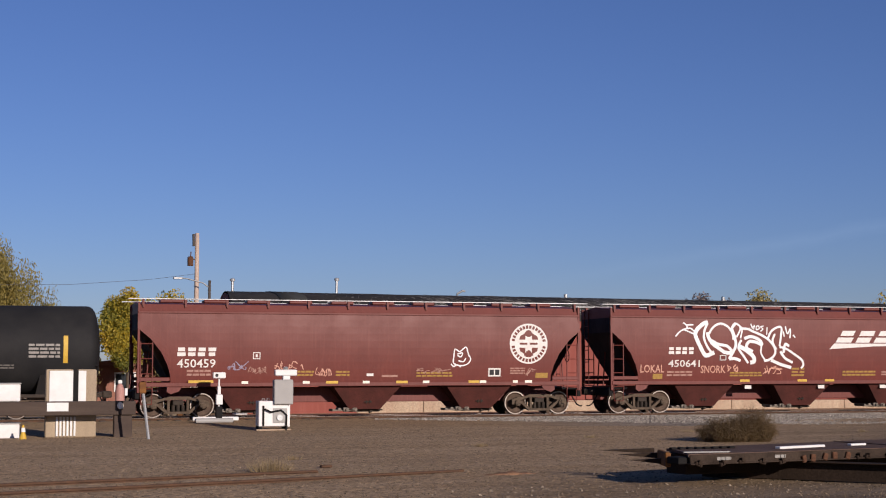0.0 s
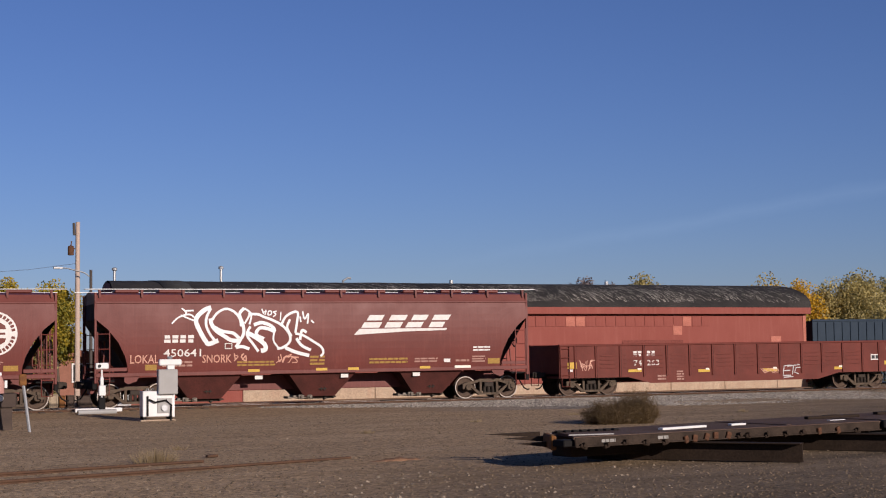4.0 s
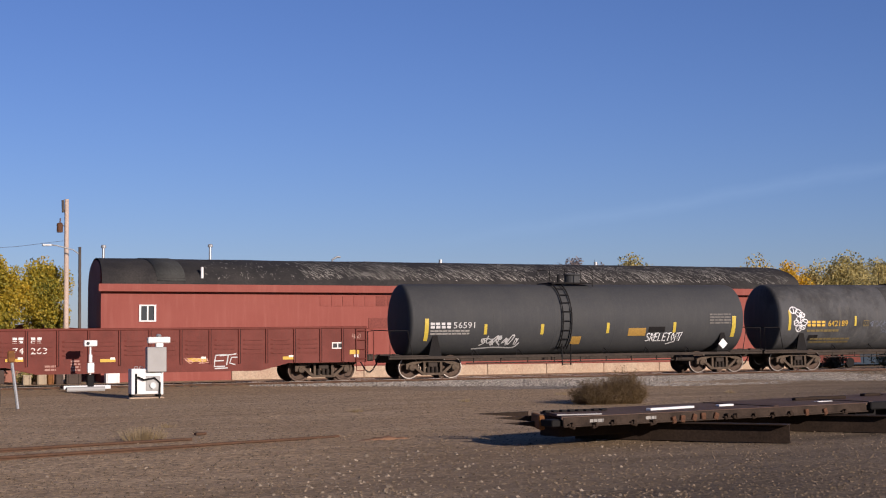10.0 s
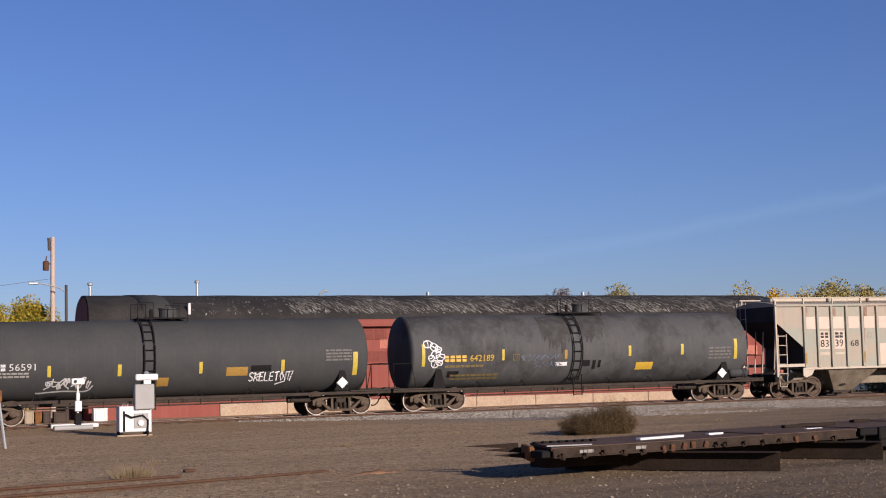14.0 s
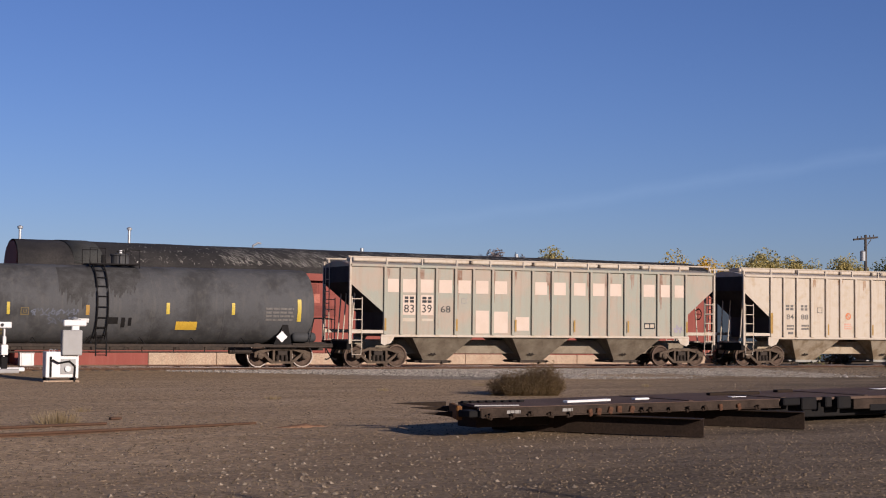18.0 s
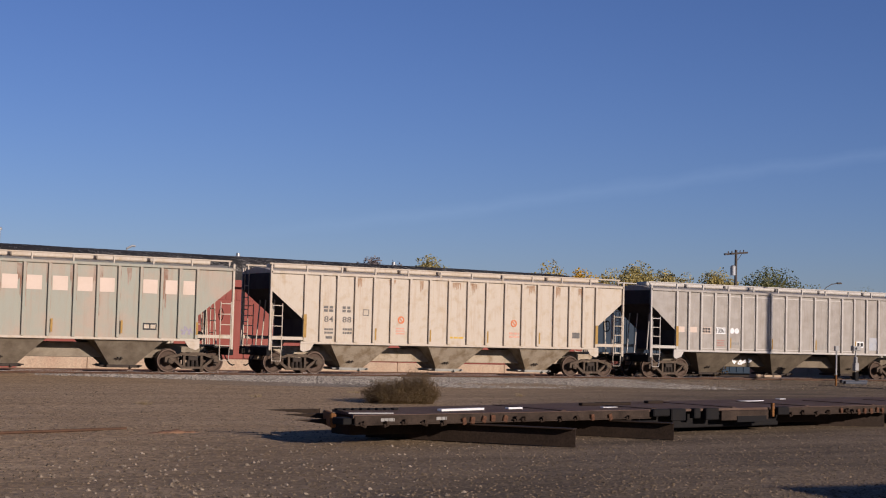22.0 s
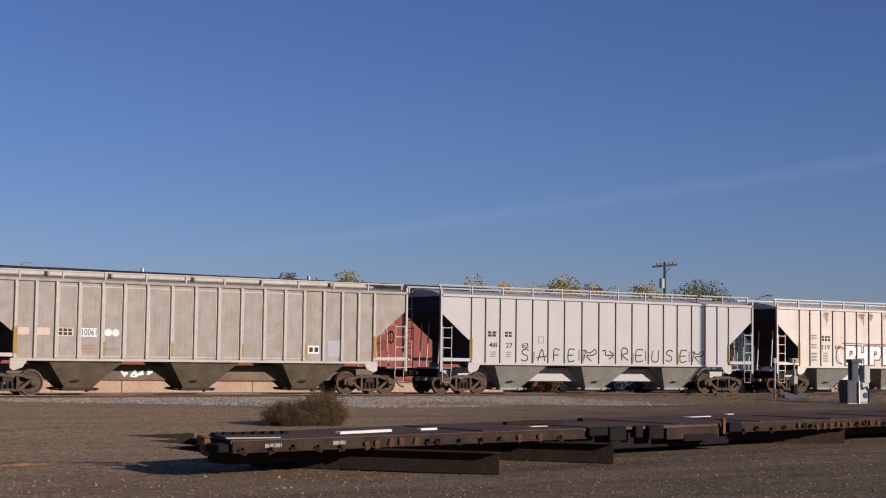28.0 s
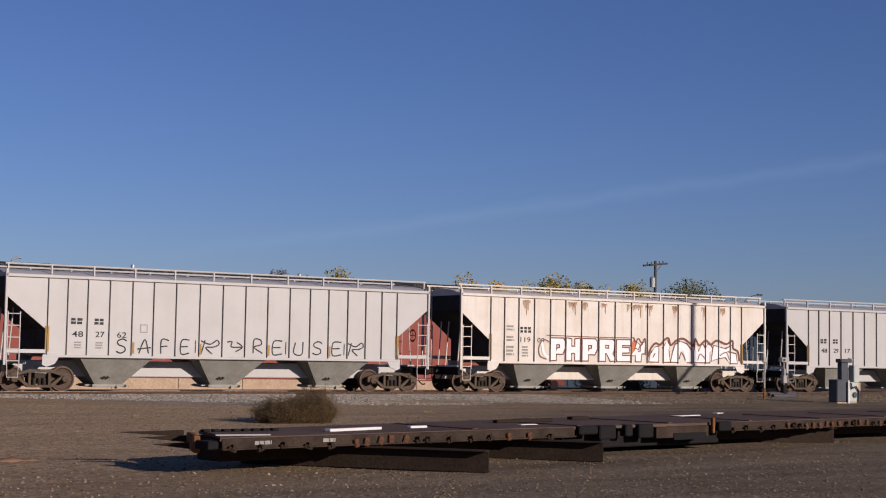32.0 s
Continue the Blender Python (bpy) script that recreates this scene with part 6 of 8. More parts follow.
marks(E_, 4, -7.0, -6.05, 2.03, 2.27, M_GREYSPRAY, y=tank_y(2.15, RE, ZE), seed=5)
onto_tank(words(E_, "56591", -5.98, -5.04, 2.03, 2.28, M_GREYSPRAY), RE, ZE)
onto_tank(bars(E_, -6.98, -5.27, 1.78, 1.96, M_GREYSTENCIL, 2, 7, seed=23), RE, ZE)
onto_tank(bars(E_, 6.04, 7.10, 2.14, 2.58, M_DARKSTENCIL, 4, 4, seed=24), RE, ZE)
onto_tank(scribble(E_, -4.75, -3.1, 1.32, 1.72, M_GREYSPRAY, 61, 7, 0.045, label="silver scrawled tag", lean=0.3), RE, ZE)
onto_tank(part("graffiti", ribbon(Shape(), curve_through([(-2.95, 1.42), (-3.2, 1.22), (-4.0, 1.24), (-5.0, 1.18)], 6), 0.05, -1.606), M_GREYSPRAY, E_, "silver underline"), RE, ZE)
onto_tank(painted_word(E_, "SKELETON", 2.98, 0.205, 1.42, 0.34, 0.042, M_SPRAY, squash=0.52, label="white letters of a spray-painted tag", smooth_steps=1), RE, ZE)
onto_tank(part("graffiti", ribbon(ribbon(Shape(), [(4.62, 1.40), (4.72, 1.78), (4.45, 1.74)], 0.04, -1.606), [(4.05, 1.28), (4.45, 1.40)], 0.04, -1.606), M_SPRAY, E_, "white flourish"), RE, ZE)


def placard(car, x, z):
    part("placard_bracket", Shape().prism([(x - 0.34, z - 0.30), (x + 0.30, z - 0.30), (x + 0.10, z + 0.16), (x - 0.10, z + 0.16)], -1.42, -1.38), M_BLACK, car)
    part("placard", Shape().add([(x, -1.44, z - 0.23), (x + 0.23, -1.44, z), (x, -1.44, z + 0.23), (x - 0.23, -1.44, z)], [(0, 1, 2, 3)]).add([(x, -1.425, z - 0.23), (x + 0.23, -1.425, z), (x, -1.425, z + 0.23), (x - 0.23, -1.425, z)], [(3, 2, 1, 0)]), M_WHITE, car, "white diamond placard")


placard(E_, 6.72, 1.27)
RF, ZF = 1.53, 2.37
F = tank_car(87.45, "weathered dark grey tank car with a white scrawl", M_TANKWORN, r=RF, zc=ZF, half=8.08, ladder_x=-0.5, shift=0.6)
for x0, x1, z0, z1 in ((-7.52, -7.38, 1.82, 2.71), (-3.98, -3.87, 1.99, 2.44), (-1.11, -0.98, 1.99, 2.37), (1.93, 2.06, 2.06, 2.49), (4.51, 4.64, 2.06, 2.52), (7.20, 7.36, 1.82, 2.70)):
    tank_mark(F, x0, x1, z0, z1, M_AMBER if x0 > -1.2 and x0 < 0 else M_STRIPE, "stripe", "yellow reflective stripe", RF, ZF)
marks(F, 4, -6.55, -5.52, 1.98, 2.23, M_YELLOW, y=tank_y(2.1, RF, ZF), seed=6)
onto_tank(words(F, "642189", -5.41, -4.35, 1.98, 2.24, M_YELLOW), RF, ZF)
onto_tank(bars(F, -6.50, -4.80, 1.74, 1.84, M_DIMOCHRE, 1, 7, seed=25), RF, ZF)
onto_tank(bars(F, -6.20, -4.05, 1.24, 1.46, M_DIMOCHRE, 2, 8, seed=27), RF, ZF)
for x, z, size, seed in ((-7.25, 2.72, 0.17, 1), (-7.02, 2.60, 0.19, 2), (-6.84, 2.48, 0.15, 3), (-6.92, 2.30, 0.20, 4), (-6.70, 2.18, 0.17, 5), (-7.10, 2.15, 0.15, 6), (-6.95, 1.92, 0.17, 7), (-6.74, 1.95, 0.13, 8)):
    # bubble letters in white outline, tumbling down the tank
    rng = random.Random(630 + seed)
    ring = [(x + size * rng.uniform(0.65, 1.15) * math.cos(0.9 * k + seed), z + 0.9 * size * rng.uniform(0.65, 1.15) * math.sin(0.9 * k + seed)) for k in range(8)]
    onto_tank(part("graffiti", ribbon(ribbon(Shape(), curve_through(ring, 5), 0.035, -1.61), curve_through([ring[1], (x, z), ring[4]], 4), 0.03, -1.612), M_SPRAY, F, "white outlined bubble letter"), RF, ZF)
onto_tank(scribble(F, -3.1, -1.35, 1.95, 2.22, M_SLATESPRAY, 65, 8, 0.028, label="faded slate-blue tag"), RF, ZF)
onto_tank(scribble(F, -2.5, -1.2, 1.66, 1.90, M_SLATESPRAY, 66, 7, 0.02), RF, ZF)
def grime(car, x0, x1, z0, z1, seed, r, zc):
    """Dark product stains that have run down the tank from the manway, in ragged strips."""
    rng = random.Random(seed)
    s = Shape()
    x = x0
    while x < x1:
        w = rng.uniform(0.05, 0.16)
        f = (x - x0) / (x1 - x0)
        low = z1 - (z1 - z0) * (0.35 + 0.65 * math.sin(math.pi * min(1, 0.15 + 0.8 * f))) * rng.uniform(0.7, 1.0)
        n = max(3, int((z1 - low) / 0.07))
        verts = []
        for k in range(n + 1):
            z = z1 + (low - z1) * k / n
            thin = 1 if k < n - 1 else 0.5
            verts += [(x, tank_y(z, r, zc) + 0.004, z), (x + w * thin, tank_y(z, r, zc) + 0.004, z)]
        s.add(verts, [(2 * k, 2 * k + 2, 2 * k + 3, 2 * k + 1) for k in range(n)])
        x += w
    return part("grime_stain", s, M_TANKGRIME, car, "dark run-down product stain")


grime(F, -2.1, -0.62, 2.1, 3.78, 3, RF, ZF)
grime(F, -0.32, 0.95, 2.5, 3.78, 5, RF, ZF)
onto_tank(part("data_panel", ribbon(ribbon(Shape(), [(-3.47, 1.99), (-3.20, 1.99), (-3.20, 2.23), (-3.47, 2.23), (-3.47, 1.97)], 0.035, -1.61), [(-3.38, 2.17), (-3.37, 2.06), (-3.29, 2.06), (-3.29, 2.17)], 0.03, -1.611), M_DIMOCHRE, F, "worn ochre square mark"), RF, ZF)
tank_mark(F, -1.51, -0.97, 1.71, 1.86, M_WHITE, "data_panel", "white plate", RF, ZF)
tank_mark(F, -0.27, 0.11, 1.67, 1.92, M_BLACK, "data_panel", "", RF, ZF)
tank_mark(F, 0.23, 0.38, 1.54, 1.91, M_BLACK, "data_panel", "", RF, ZF)
tank_mark(F, 0.5, 0.62, 1.6, 1.91, M_BLACK, "data_panel", "", RF, ZF)
tank_mark(F, 2.34, 3.17, 1.46, 1.78, M_YELLOW, "data_panel", "yellow data panel", RF, ZF)
tank_mark(F, -6.35, -5.85, 1.35, 1.6, M_BLACK, "data_panel", "", RF, ZF)
onto_tank(bars(F, 5.90, 7.05, 1.84, 2.36, M_DARKSTENCIL, 4, 4, seed=26), RF, ZF)
placard(F, 6.6, 1.22)
part("air_tank", Shape().lathe([(-0.5, 0.0), (-0.48, 0.15), (-0.4, 0.2), (0.4, 0.2), (0.48, 0.15), (0.5, 0.0)], (7.6, -1.1, 1.2), "x", 14), M_TANK, F, smooth=True)

# pale green hopper with primer patches
G = ribbed_hopper(105.65, "faded pale green covered hopper with primer patches and rusty posts", M_GREEN, M_GREEN, M_BAYTAN, M_CREAM)
plate(G, -6.46, -5.90, 2.15, 2.95, M_PATCH, "primer_patch", "", -1.5)
plate(G, -5.65, -5.09, 2.15, 2.97, M_PATCH, "primer_patch", "", -1.5)
for k, x in enumerate((-7.13, -6.46, -5.67, -4.83, -3.96, -3.14, -2.26, -0.34, 0.57, 1.55, 2.50, 3.36, 5.07, 5.97, 6.70)):
    plate(G, x, x + (0.48 if k in (0, 13, 14) else 0.58), 3.07, 3.61, M_PATCH, "primer_patch", "", -1.5)
for x0, x1, z0, z1 in ((-3.14, -2.53, 1.41, 2.36), (-2.30, -1.64, 1.43, 2.33), (-1.27, -0.62, 1.54, 2.11)):
    plate(G, x0, x1, z0, z1, M_PATCH, "primer_patch", "", -1.5)
marks(G, 2, -6.40, -5.92, 2.65, 2.90, M_INK, y=-1.508, bold=0.22, seed=7)
marks(G, 2, -5.60, -5.12, 2.65, 2.90, M_INK, y=-1.508, bold=0.22, seed=8)
words(G, "83", -6.41, -5.96, 2.24, 2.57, M_INK, -1.508)
words(G, "39", -5.60, -5.17, 2.25, 2.58, M_INK, -1.508)
words(G, "68", -4.76, -4.31, 2.26, 2.54, M_INK, -1.502)
plate(G, -6.46, -5.9, 1.88, 2.02, M_CREAM, "decal", "", -1.5)
plate(G, -5.62, -5.1, 1.9, 2.0, M_CREAM, "decal", "", -1.5)
for q in ((-3.81, -3.58, 2.84, 2.87), (-3.81, -3.58, 2.63, 2.66), (-3.81, -3.78, 2.66, 2.84), (-3.61, -3.58, 2.66, 2.84)):
    plate(G, *q, M_GREYSTENCIL, "symbol_bar", "", -1.5)
for k, x in enumerate((-7.2, -5.8, -4.2, -2.4, -1.5, 0.2, 1.3, 2.2, 3.1, 4.4, 5.8)):
    stain(G, x, x + 0.16 + 0.1 * (k % 3), 2.9 - 0.3 * (k % 4), 4.06, 300 + k, M_RUST)
for k, x in enumerate((-6.55, -5.80, -4.97, -4.10, -3.27, -2.38, -1.42, -0.475, 0.475, 1.42, 2.38, 3.27, 4.10, 4.97, 5.80, 6.55)):
    part("rust_stain", ribbon(Shape(), [(x + 0.07 + 0.012 * math.sin(q * 2.1 + k), 4.05 - 0.27 * q) for q in range(6 + (k * 7) % 5)], 0.03 + 0.02 * (k % 3), -1.504), M_RUST, G, "rust run beside a post")
plate(G, 5.11, 5.67, 1.65, 1.92, M_INK, "data_box", "", -1.5)
for x in (5.16, 5.42):
    plate(G, x, x + 0.2, 1.71, 1.86, M_CREAM, "data_window", "", -1.507)
scribble(G, 6.67, 7.3, 1.5, 1.85, M_BLUESPRAY, 71, 4, 0.04, -1.5, "faded blue tag")
for x in (-7.3, -4.1, -1.35, 1.5, 4.2, 7.25):
    plate(G, x, x + 0.08, 1.5, 2.0, M_AMBER, "reflector", "", -1.6)


def hopper_ends(car, material=M_YELLOW, zs=(1.45, 1.95)):
    for x in (-4.06, -1.43, 1.44, 4.14):
        plate(car, x, x + 0.075, zs[0], zs[1], M_AMBER, "reflector", "", -1.6)
    plate(car, -7.34, -7.20, 1.5, 2.45, M_AMBER, "reflector", "", -1.6)
    plate(car, 7.22, 7.36, 1.5, 2.35, M_AMBER, "reflector", "", -1.6)


# cream hopper
H = ribbed_hopper(124.85, "rust-stained cream covered hopper with black stencils", M_CREAM, M_CREAM, M_BAYCREAM, M_CREAM)
marks(H, 2, -6.41, -5.91, 2.58, 2.83, M_DARKSTENCIL, y=-1.5, bold=0.25, seed=9)
marks(H, 2, -5.56, -5.13, 2.58, 2.83, M_DARKSTENCIL, y=-1.5, bold=0.25, seed=10)
words(H, "84", -6.37, -5.95, 2.16, 2.40, M_DARKSTENCIL, -1.5, 0.01)
words(H, "88", -5.54, -5.12, 2.16, 2.40, M_DARKSTENCIL, -1.5, 0.01)
bars(H, -6.35, -5.94, 1.68, 1.90, M_DARKSTENCIL, 2, 3, -1.5, 27)
bars(H, -5.51, -5.08, 1.68, 1.92, M_DARKSTENCIL, 2, 3, -1.5, 28)
plate(H, -6.28, -5.98, 1.47, 1.58, M_DARKSTENCIL, "decal", "", -1.5)
for q in ((-4.60, -4.31, 2.70, 2.73), (-4.60, -4.31, 2.47, 2.50), (-4.60, -4.57, 2.50, 2.70), (-4.34, -4.31, 2.50, 2.70)):
    plate(H, *q, M_DARKSTENCIL, "symbol_bar", "", -1.5)
for x in (-2.78, 2.87):
    ring = Shape().lathe([(-1.502, 0.10), (-1.506, 0.10), (-1.506, 0.16), (-1.502, 0.16)], (x, 0, 2.33), "y", 20)
    ribbon(ring, [(x - 0.09, 2.42), (x + 0.09, 2.24)], 0.05, -1.506)
    part("roundel", ring, M_ORANGE, H, "orange ring with a slash")
bars(H, -3.02, -2.59, 1.72, 2.0, M_PINKSPRAY, 3, 2, -1.5, 29)
bars(H, 2.64, 3.17, 1.70, 1.93, M_PINKSPRAY, 2, 2, -1.5, 30)
plate(H, 6.01, 6.41, 1.74, 2.00, M_DARKSTENCIL, "data_box", "", -1.5)
bars(H, -0.4, 0.3, 1.6, 1.68, M_YELLOW, 1, 2, -1.5, 31)
hopper_ends(H)
for k, (x0, x1, z0) in enumerate(((-5.0, -4.7, 3.3), (-3.4, -3.1, 3.2), (-1.9, -1.75, 2.9), (-0.3, 0.1, 3.4), (0.6, 0.9, 3.3), (2.3, 2.5, 2.8), (3.5, 3.9, 3.4), (5.0, 5.3, 3.1), (6.3, 6.6, 3.3))):
    stain(H, x0, x1, z0, 4.05, 200 + k)

# weathered grey hopper
I = ribbed_hopper(144.05, "weathered grey covered hopper with pale posts and a tagged bay", M_GREYH, M_GREYRIB, M_BAYGREY, M_GREYRIB)
plate(I, -7.22, -6.77, 2.17, 2.43, M_PATCH, "primer_patch", "", -1.5)
plate(I, -6.50, -6.02, 2.17, 2.43, M_PATCH, "primer_patch", "", -1.5)
plate(I, -5.77, -5.15, 2.13, 2.44, M_PATCH, "primer_patch", "", -1.5)
marks(I, 3, -5.70, -5.18, 2.18, 2.41, M_INK, y=-1.508, bold=0.22, seed=11)
plate(I, -4.88, -4.27, 2.13, 2.44, M_WHITE, "primer_patch", "", -1.5)
words(I, "10061", -4.84, -4.30, 2.17, 2.41, M_INK, -1.508)
for x in (-3.85, -3.57):
    part("paint_blob", Shape().lathe([(-1.502, 0.0), (-1.506, 0.13), (-1.502, 0.14)], (x, 0, 2.29), "y", 14), M_WHITE, I)
bars(I, -4.80, -4.33, 1.55, 1.85, M_FADED, 3, 2, -1.5, 32)
bars(I, -3.96, -3.43, 1.62, 1.75, M_GREYSTENCIL, 1, 3, -1.5, 33)
plate(I, 4.31, 4.81, 1.62, 1.94, M_WHITE, "data_box", "", -1.5)
for x in (4.37, 4.6):
    plate(I, x, x + 0.16, 1.69, 1.87, M_INK, "data_window", "", -1.507)
plate(I, 5.2, 5.8, 1.5, 2.15, M_FADEDBLUE, "faded_patch", "", -1.5)
scribble(I, 1.6, 2.4, 1.5, 1.8, M_GREYSTENCIL, 72, 4, 0.015, -1.5)
hopper_ends(I)
# pressed frames in the middle panels
posts = (-5.80, -4.97, -4.10, -3.27, -2.38, -1.42, -0.475, 0.475, 1.42, 2.38, 3.27, 4.10)
for x0, x1 in zip(posts, posts[1:]):
    a, b = x0 + 0.075, x1 - 0.075
    part("panel_frame", Shape().box(a, -1.512, 3.92, b, -1.5, 3.97, 0.003).box(a, -1.512, 1.40, b, -1.5, 1.44, 0.003).box(a, -1.512, 1.44, a + 0.035, -1.5, 3.92, 0.003).box(b - 0.035, -1.512, 1.44, b, -1.5, 3.92, 0.003), M_GREYRIB, I)
scribble(I, -2.95, -1.75, 0.68, 0.94, M_SPRAY, 91, 4, 0.07, -0.425, "white scrawl on the center sill")


def stencil_pair(car, groups, z0, z1, digits, z2, z3, y=-1.503):
    for k, (x0, x1) in enumerate(groups):
        if k < 2:
            marks(car, 2, x0, x1, z0, z1, M_INK, y=y, bold=0.26, seed=12 + k)
        if k < len(digits):
            words(car, digits[k], x0 + 0.06, x1, z2, z3, M_INK, y, 0.01)


# light grey hopper with the black lettered tag
J = ribbed_hopper(163.3, "clean light grey covered hopper with a black lettered tag", M_LIGHT, M_SEAM, M_BAYPALE, M_LIGHT, False, roof_blocks=False, rail_z=4.56)
stencil_pair(J, [(-6.42, -5.94), (-5.54, -5.14), (-4.72, -4.30)], 2.45, 2.67, ["48", "27", "62"], 1.99, 2.20)
for x in (-6.27, -5.47):
    bars(J, x, x + 0.28, 1.58, 1.82, M_GREYSTENCIL, 3, 1, -1.503, 34)
for q in ((-3.77, -3.49, 2.47, 2.50), (-3.77, -3.49, 2.20, 2.23), (-3.77, -3.74, 2.23, 2.47), (-3.52, -3.49, 2.23, 2.47)):
    plate(J, *q, M_GREYSTENCIL, "symbol_bar", "", -1.503)
for ch, x, z, sq in (("S", -4.68, 1.43, 0.8), ("A", -3.80, 1.43, 0.85), ("F", -2.98, 1.43, 0.75), ("E", -2.16, 1.44, 0.75), ("K", -1.32, 1.45, 0.95), (">", -0.26, 1.55, 1.0), ("R", 0.82, 1.50, 0.85), ("E", 1.66, 1.47, 0.9), ("U", 2.59, 1.48, 0.9), ("S", 3.42, 1.48, 0.85), ("E", 4.29, 1.47, 0.9), ("K", 5.03, 1.46, 0.9)):
    painted_word(J, ch, x, 0.1, z, 0.52 if ch != ">" else 0.40, 0.05, M_INK, -1.503, sq, "black brush-painted letter")
for x in (-1.58, 2.22, 4.82):
    plate(J, x, x + 0.035, 1.48, 1.95, M_INK, "graffiti", "", -1.508)
for x in (-4.07, -1.40, 1.45, 4.13):
    plate(J, x, x + 0.08, 1.42, 1.83, M_AMBER, "reflector", "", -1.525)
plate(J, -7.34, -7.20, 1.45, 2.35, M_AMBER, "reflector", "", -1.525)
plate(J, 7.22, 7.36, 1.45, 2.3, M_AMBER, "reflector", "", -1.525)

# off-white hopper with the block-letter piece
K = ribbed_hopper(182.5, "rust-stained off-white covered hopper with white block graffiti", M_OFFWHITE, M_SEAM, M_BAYPALE, M_OFFWHITE, False, roof_blocks=False, rail_z=4.56)
marks(K, 3, -5.72, -5.10, 2.58, 2.83, M_INK, y=-1.503, bold=0.24, seed=15)
words(K, "119", -5.69, -5.16, 2.17, 2.39, M_INK, -1.503)
words(K, "00", -4.79, -4.41, 2.17, 2.38, M_INK, -1.503)
for z0, z1, r in ((2.66, 2.88, 2), (2.21, 2.42, 2), (1.59, 2.0, 3)):
    bars(K, -6.43, -6.02, z0, z1, M_GREYSTENCIL, r, 1, -1.503, 35)
bars(K, -5.61, -5.27, 1.55, 2.0, M_GREYSTENCIL, 4, 1, -1.503, 36)
M_BROWNSPRAY = mat("brown_spray_outline", (0.16, 0.065, 0.045), 0.6, second=(0.25, 0.09, 0.05), amount=0.8, scale=2, fine=40, bump=0)
BLOCKS = {
    "P": [[(0, 0), (0.38, 0), (0.38, 1), (0, 1)], [(0, 0.74), (0.85, 0.74), (1, 0.86), (0.9, 1), (0, 1)], [(0.66, 0.4), (0.92, 0.4), (1, 0.55), (1, 0.9), (0.66, 0.95)], [(0.3, 0.3), (0.85, 0.3), (0.95, 0.55), (0.5, 0.55)]],
    "H": [[(0, 0), (0.36, 0), (0.36, 0.95), (0.02, 1)], [(0.66, 0), (1, 0), (1, 1), (0.66, 0.96)], [(0.2, 0.34), (0.8, 0.34), (0.8, 0.62), (0.2, 0.62)]],
    "R": [[(0, 0), (0.36, 0), (0.36, 1), (0, 1)], [(0, 0.76), (0.85, 0.76), (0.95, 0.9), (0.85, 1), (0, 1)], [(0.62, 0.45), (0.9, 0.45), (0.95, 0.9), (0.62, 0.92)], [(0.3, 0.36), (0.85, 0.36), (0.9, 0.56), (0.3, 0.58)], [(0.42, 0.4), (0.78, 0.4), (1.08, 0.02), (0.72, 0)]],
    "E": [[(0, 0), (0.38, 0), (0.38, 1), (0, 1)], [(0.1, 0.77), (1, 0.77), (1, 1), (0.1, 1)], [(0.1, 0.4), (0.9, 0.42), (0.9, 0.62), (0.1, 0.62)], [(0.1, 0), (1, 0), (1, 0.24), (0.1, 0.24)]],
    "y": [[(0.35, 0), (0.7, 0), (0.78, 0.5), (0.35, 0.45)], [(0, 0.3), (0.3, 0.3), (0.55, 0.55), (0.35, 0.62)], [(0.7, 0.4), (0.72, 0.75), (1, 1), (0.98, 0.4)], [(0.3, 0.7), (0.5, 0.62), (0.62, 0.8), (0.45, 0.95)]],
    "a": [[(0, 0), (0.15, 0.5), (0.6, 0.95), (1, 1), (0.98, 0), (0.6, 0)]],
    "t": [[(0.1, 0), (0.15, 0.55), (0, 0.65), (0.55, 1.1), (0.9, 0.8), (0.75, 0.6), (0.95, 0)]],
    "n": [[(0, 0), (0.1, 0.5), (0.2, 0.85), (0.45, 1.05), (0.75, 0.9), (0.95, 0.6), (1, 0), (0.72, 0), (0.6, 0.55), (0.45, 0.6), (0.38, 0)]],
    "w": [[(0, 0), (0, 0.4), (0.12, 1), (0.28, 0.5), (0.5, 0.95), (0.7, 0.62), (0.62, 0)], [(0.55, 0), (0.62, 0.55), (0.9, 1), (1.1, 0.7), (0.95, 0.5), (0.95, 0)]],
    "z": [[(0, 0.1), (0.08, 0.85), (0.55, 0.7), (0.85, 0.9), (0.6, 0.55), (0.95, 0.45), (1, 0), (0.7, 0), (0.55, 0.3), (0.3, 0.25)]],
}


def block_letter(car, ch, x0, x1, z0, z1, base=-1.503):
    """A filled white letter over a wider brown backing."""
    pieces = [[(x0 + px * (x1 - x0), z0 + pz * (z1 - z0)) for px, pz in outline] for outline in BLOCKS[ch]]
    for grow, material, y, label in ((0.055, M_BROWNSPRAY, base, "brown outline of a block letter"), (0.0, M_SPRAY, base - 0.007, "white block letter")):
        s = Shape()
        for k, outline in enumerate(pieces):
            cx, cz = sum(p[0] for p in outline) / len(outline), sum(p[1] for p in outline) / len(outline)
            s.add([(px + (grow if px > cx else -grow), y - 0.0011 * k, pz + (grow if pz > cz else -grow)) for px, pz in outline], [tuple(range(len(outline)))])
        part("graffiti", s, material, car, label)


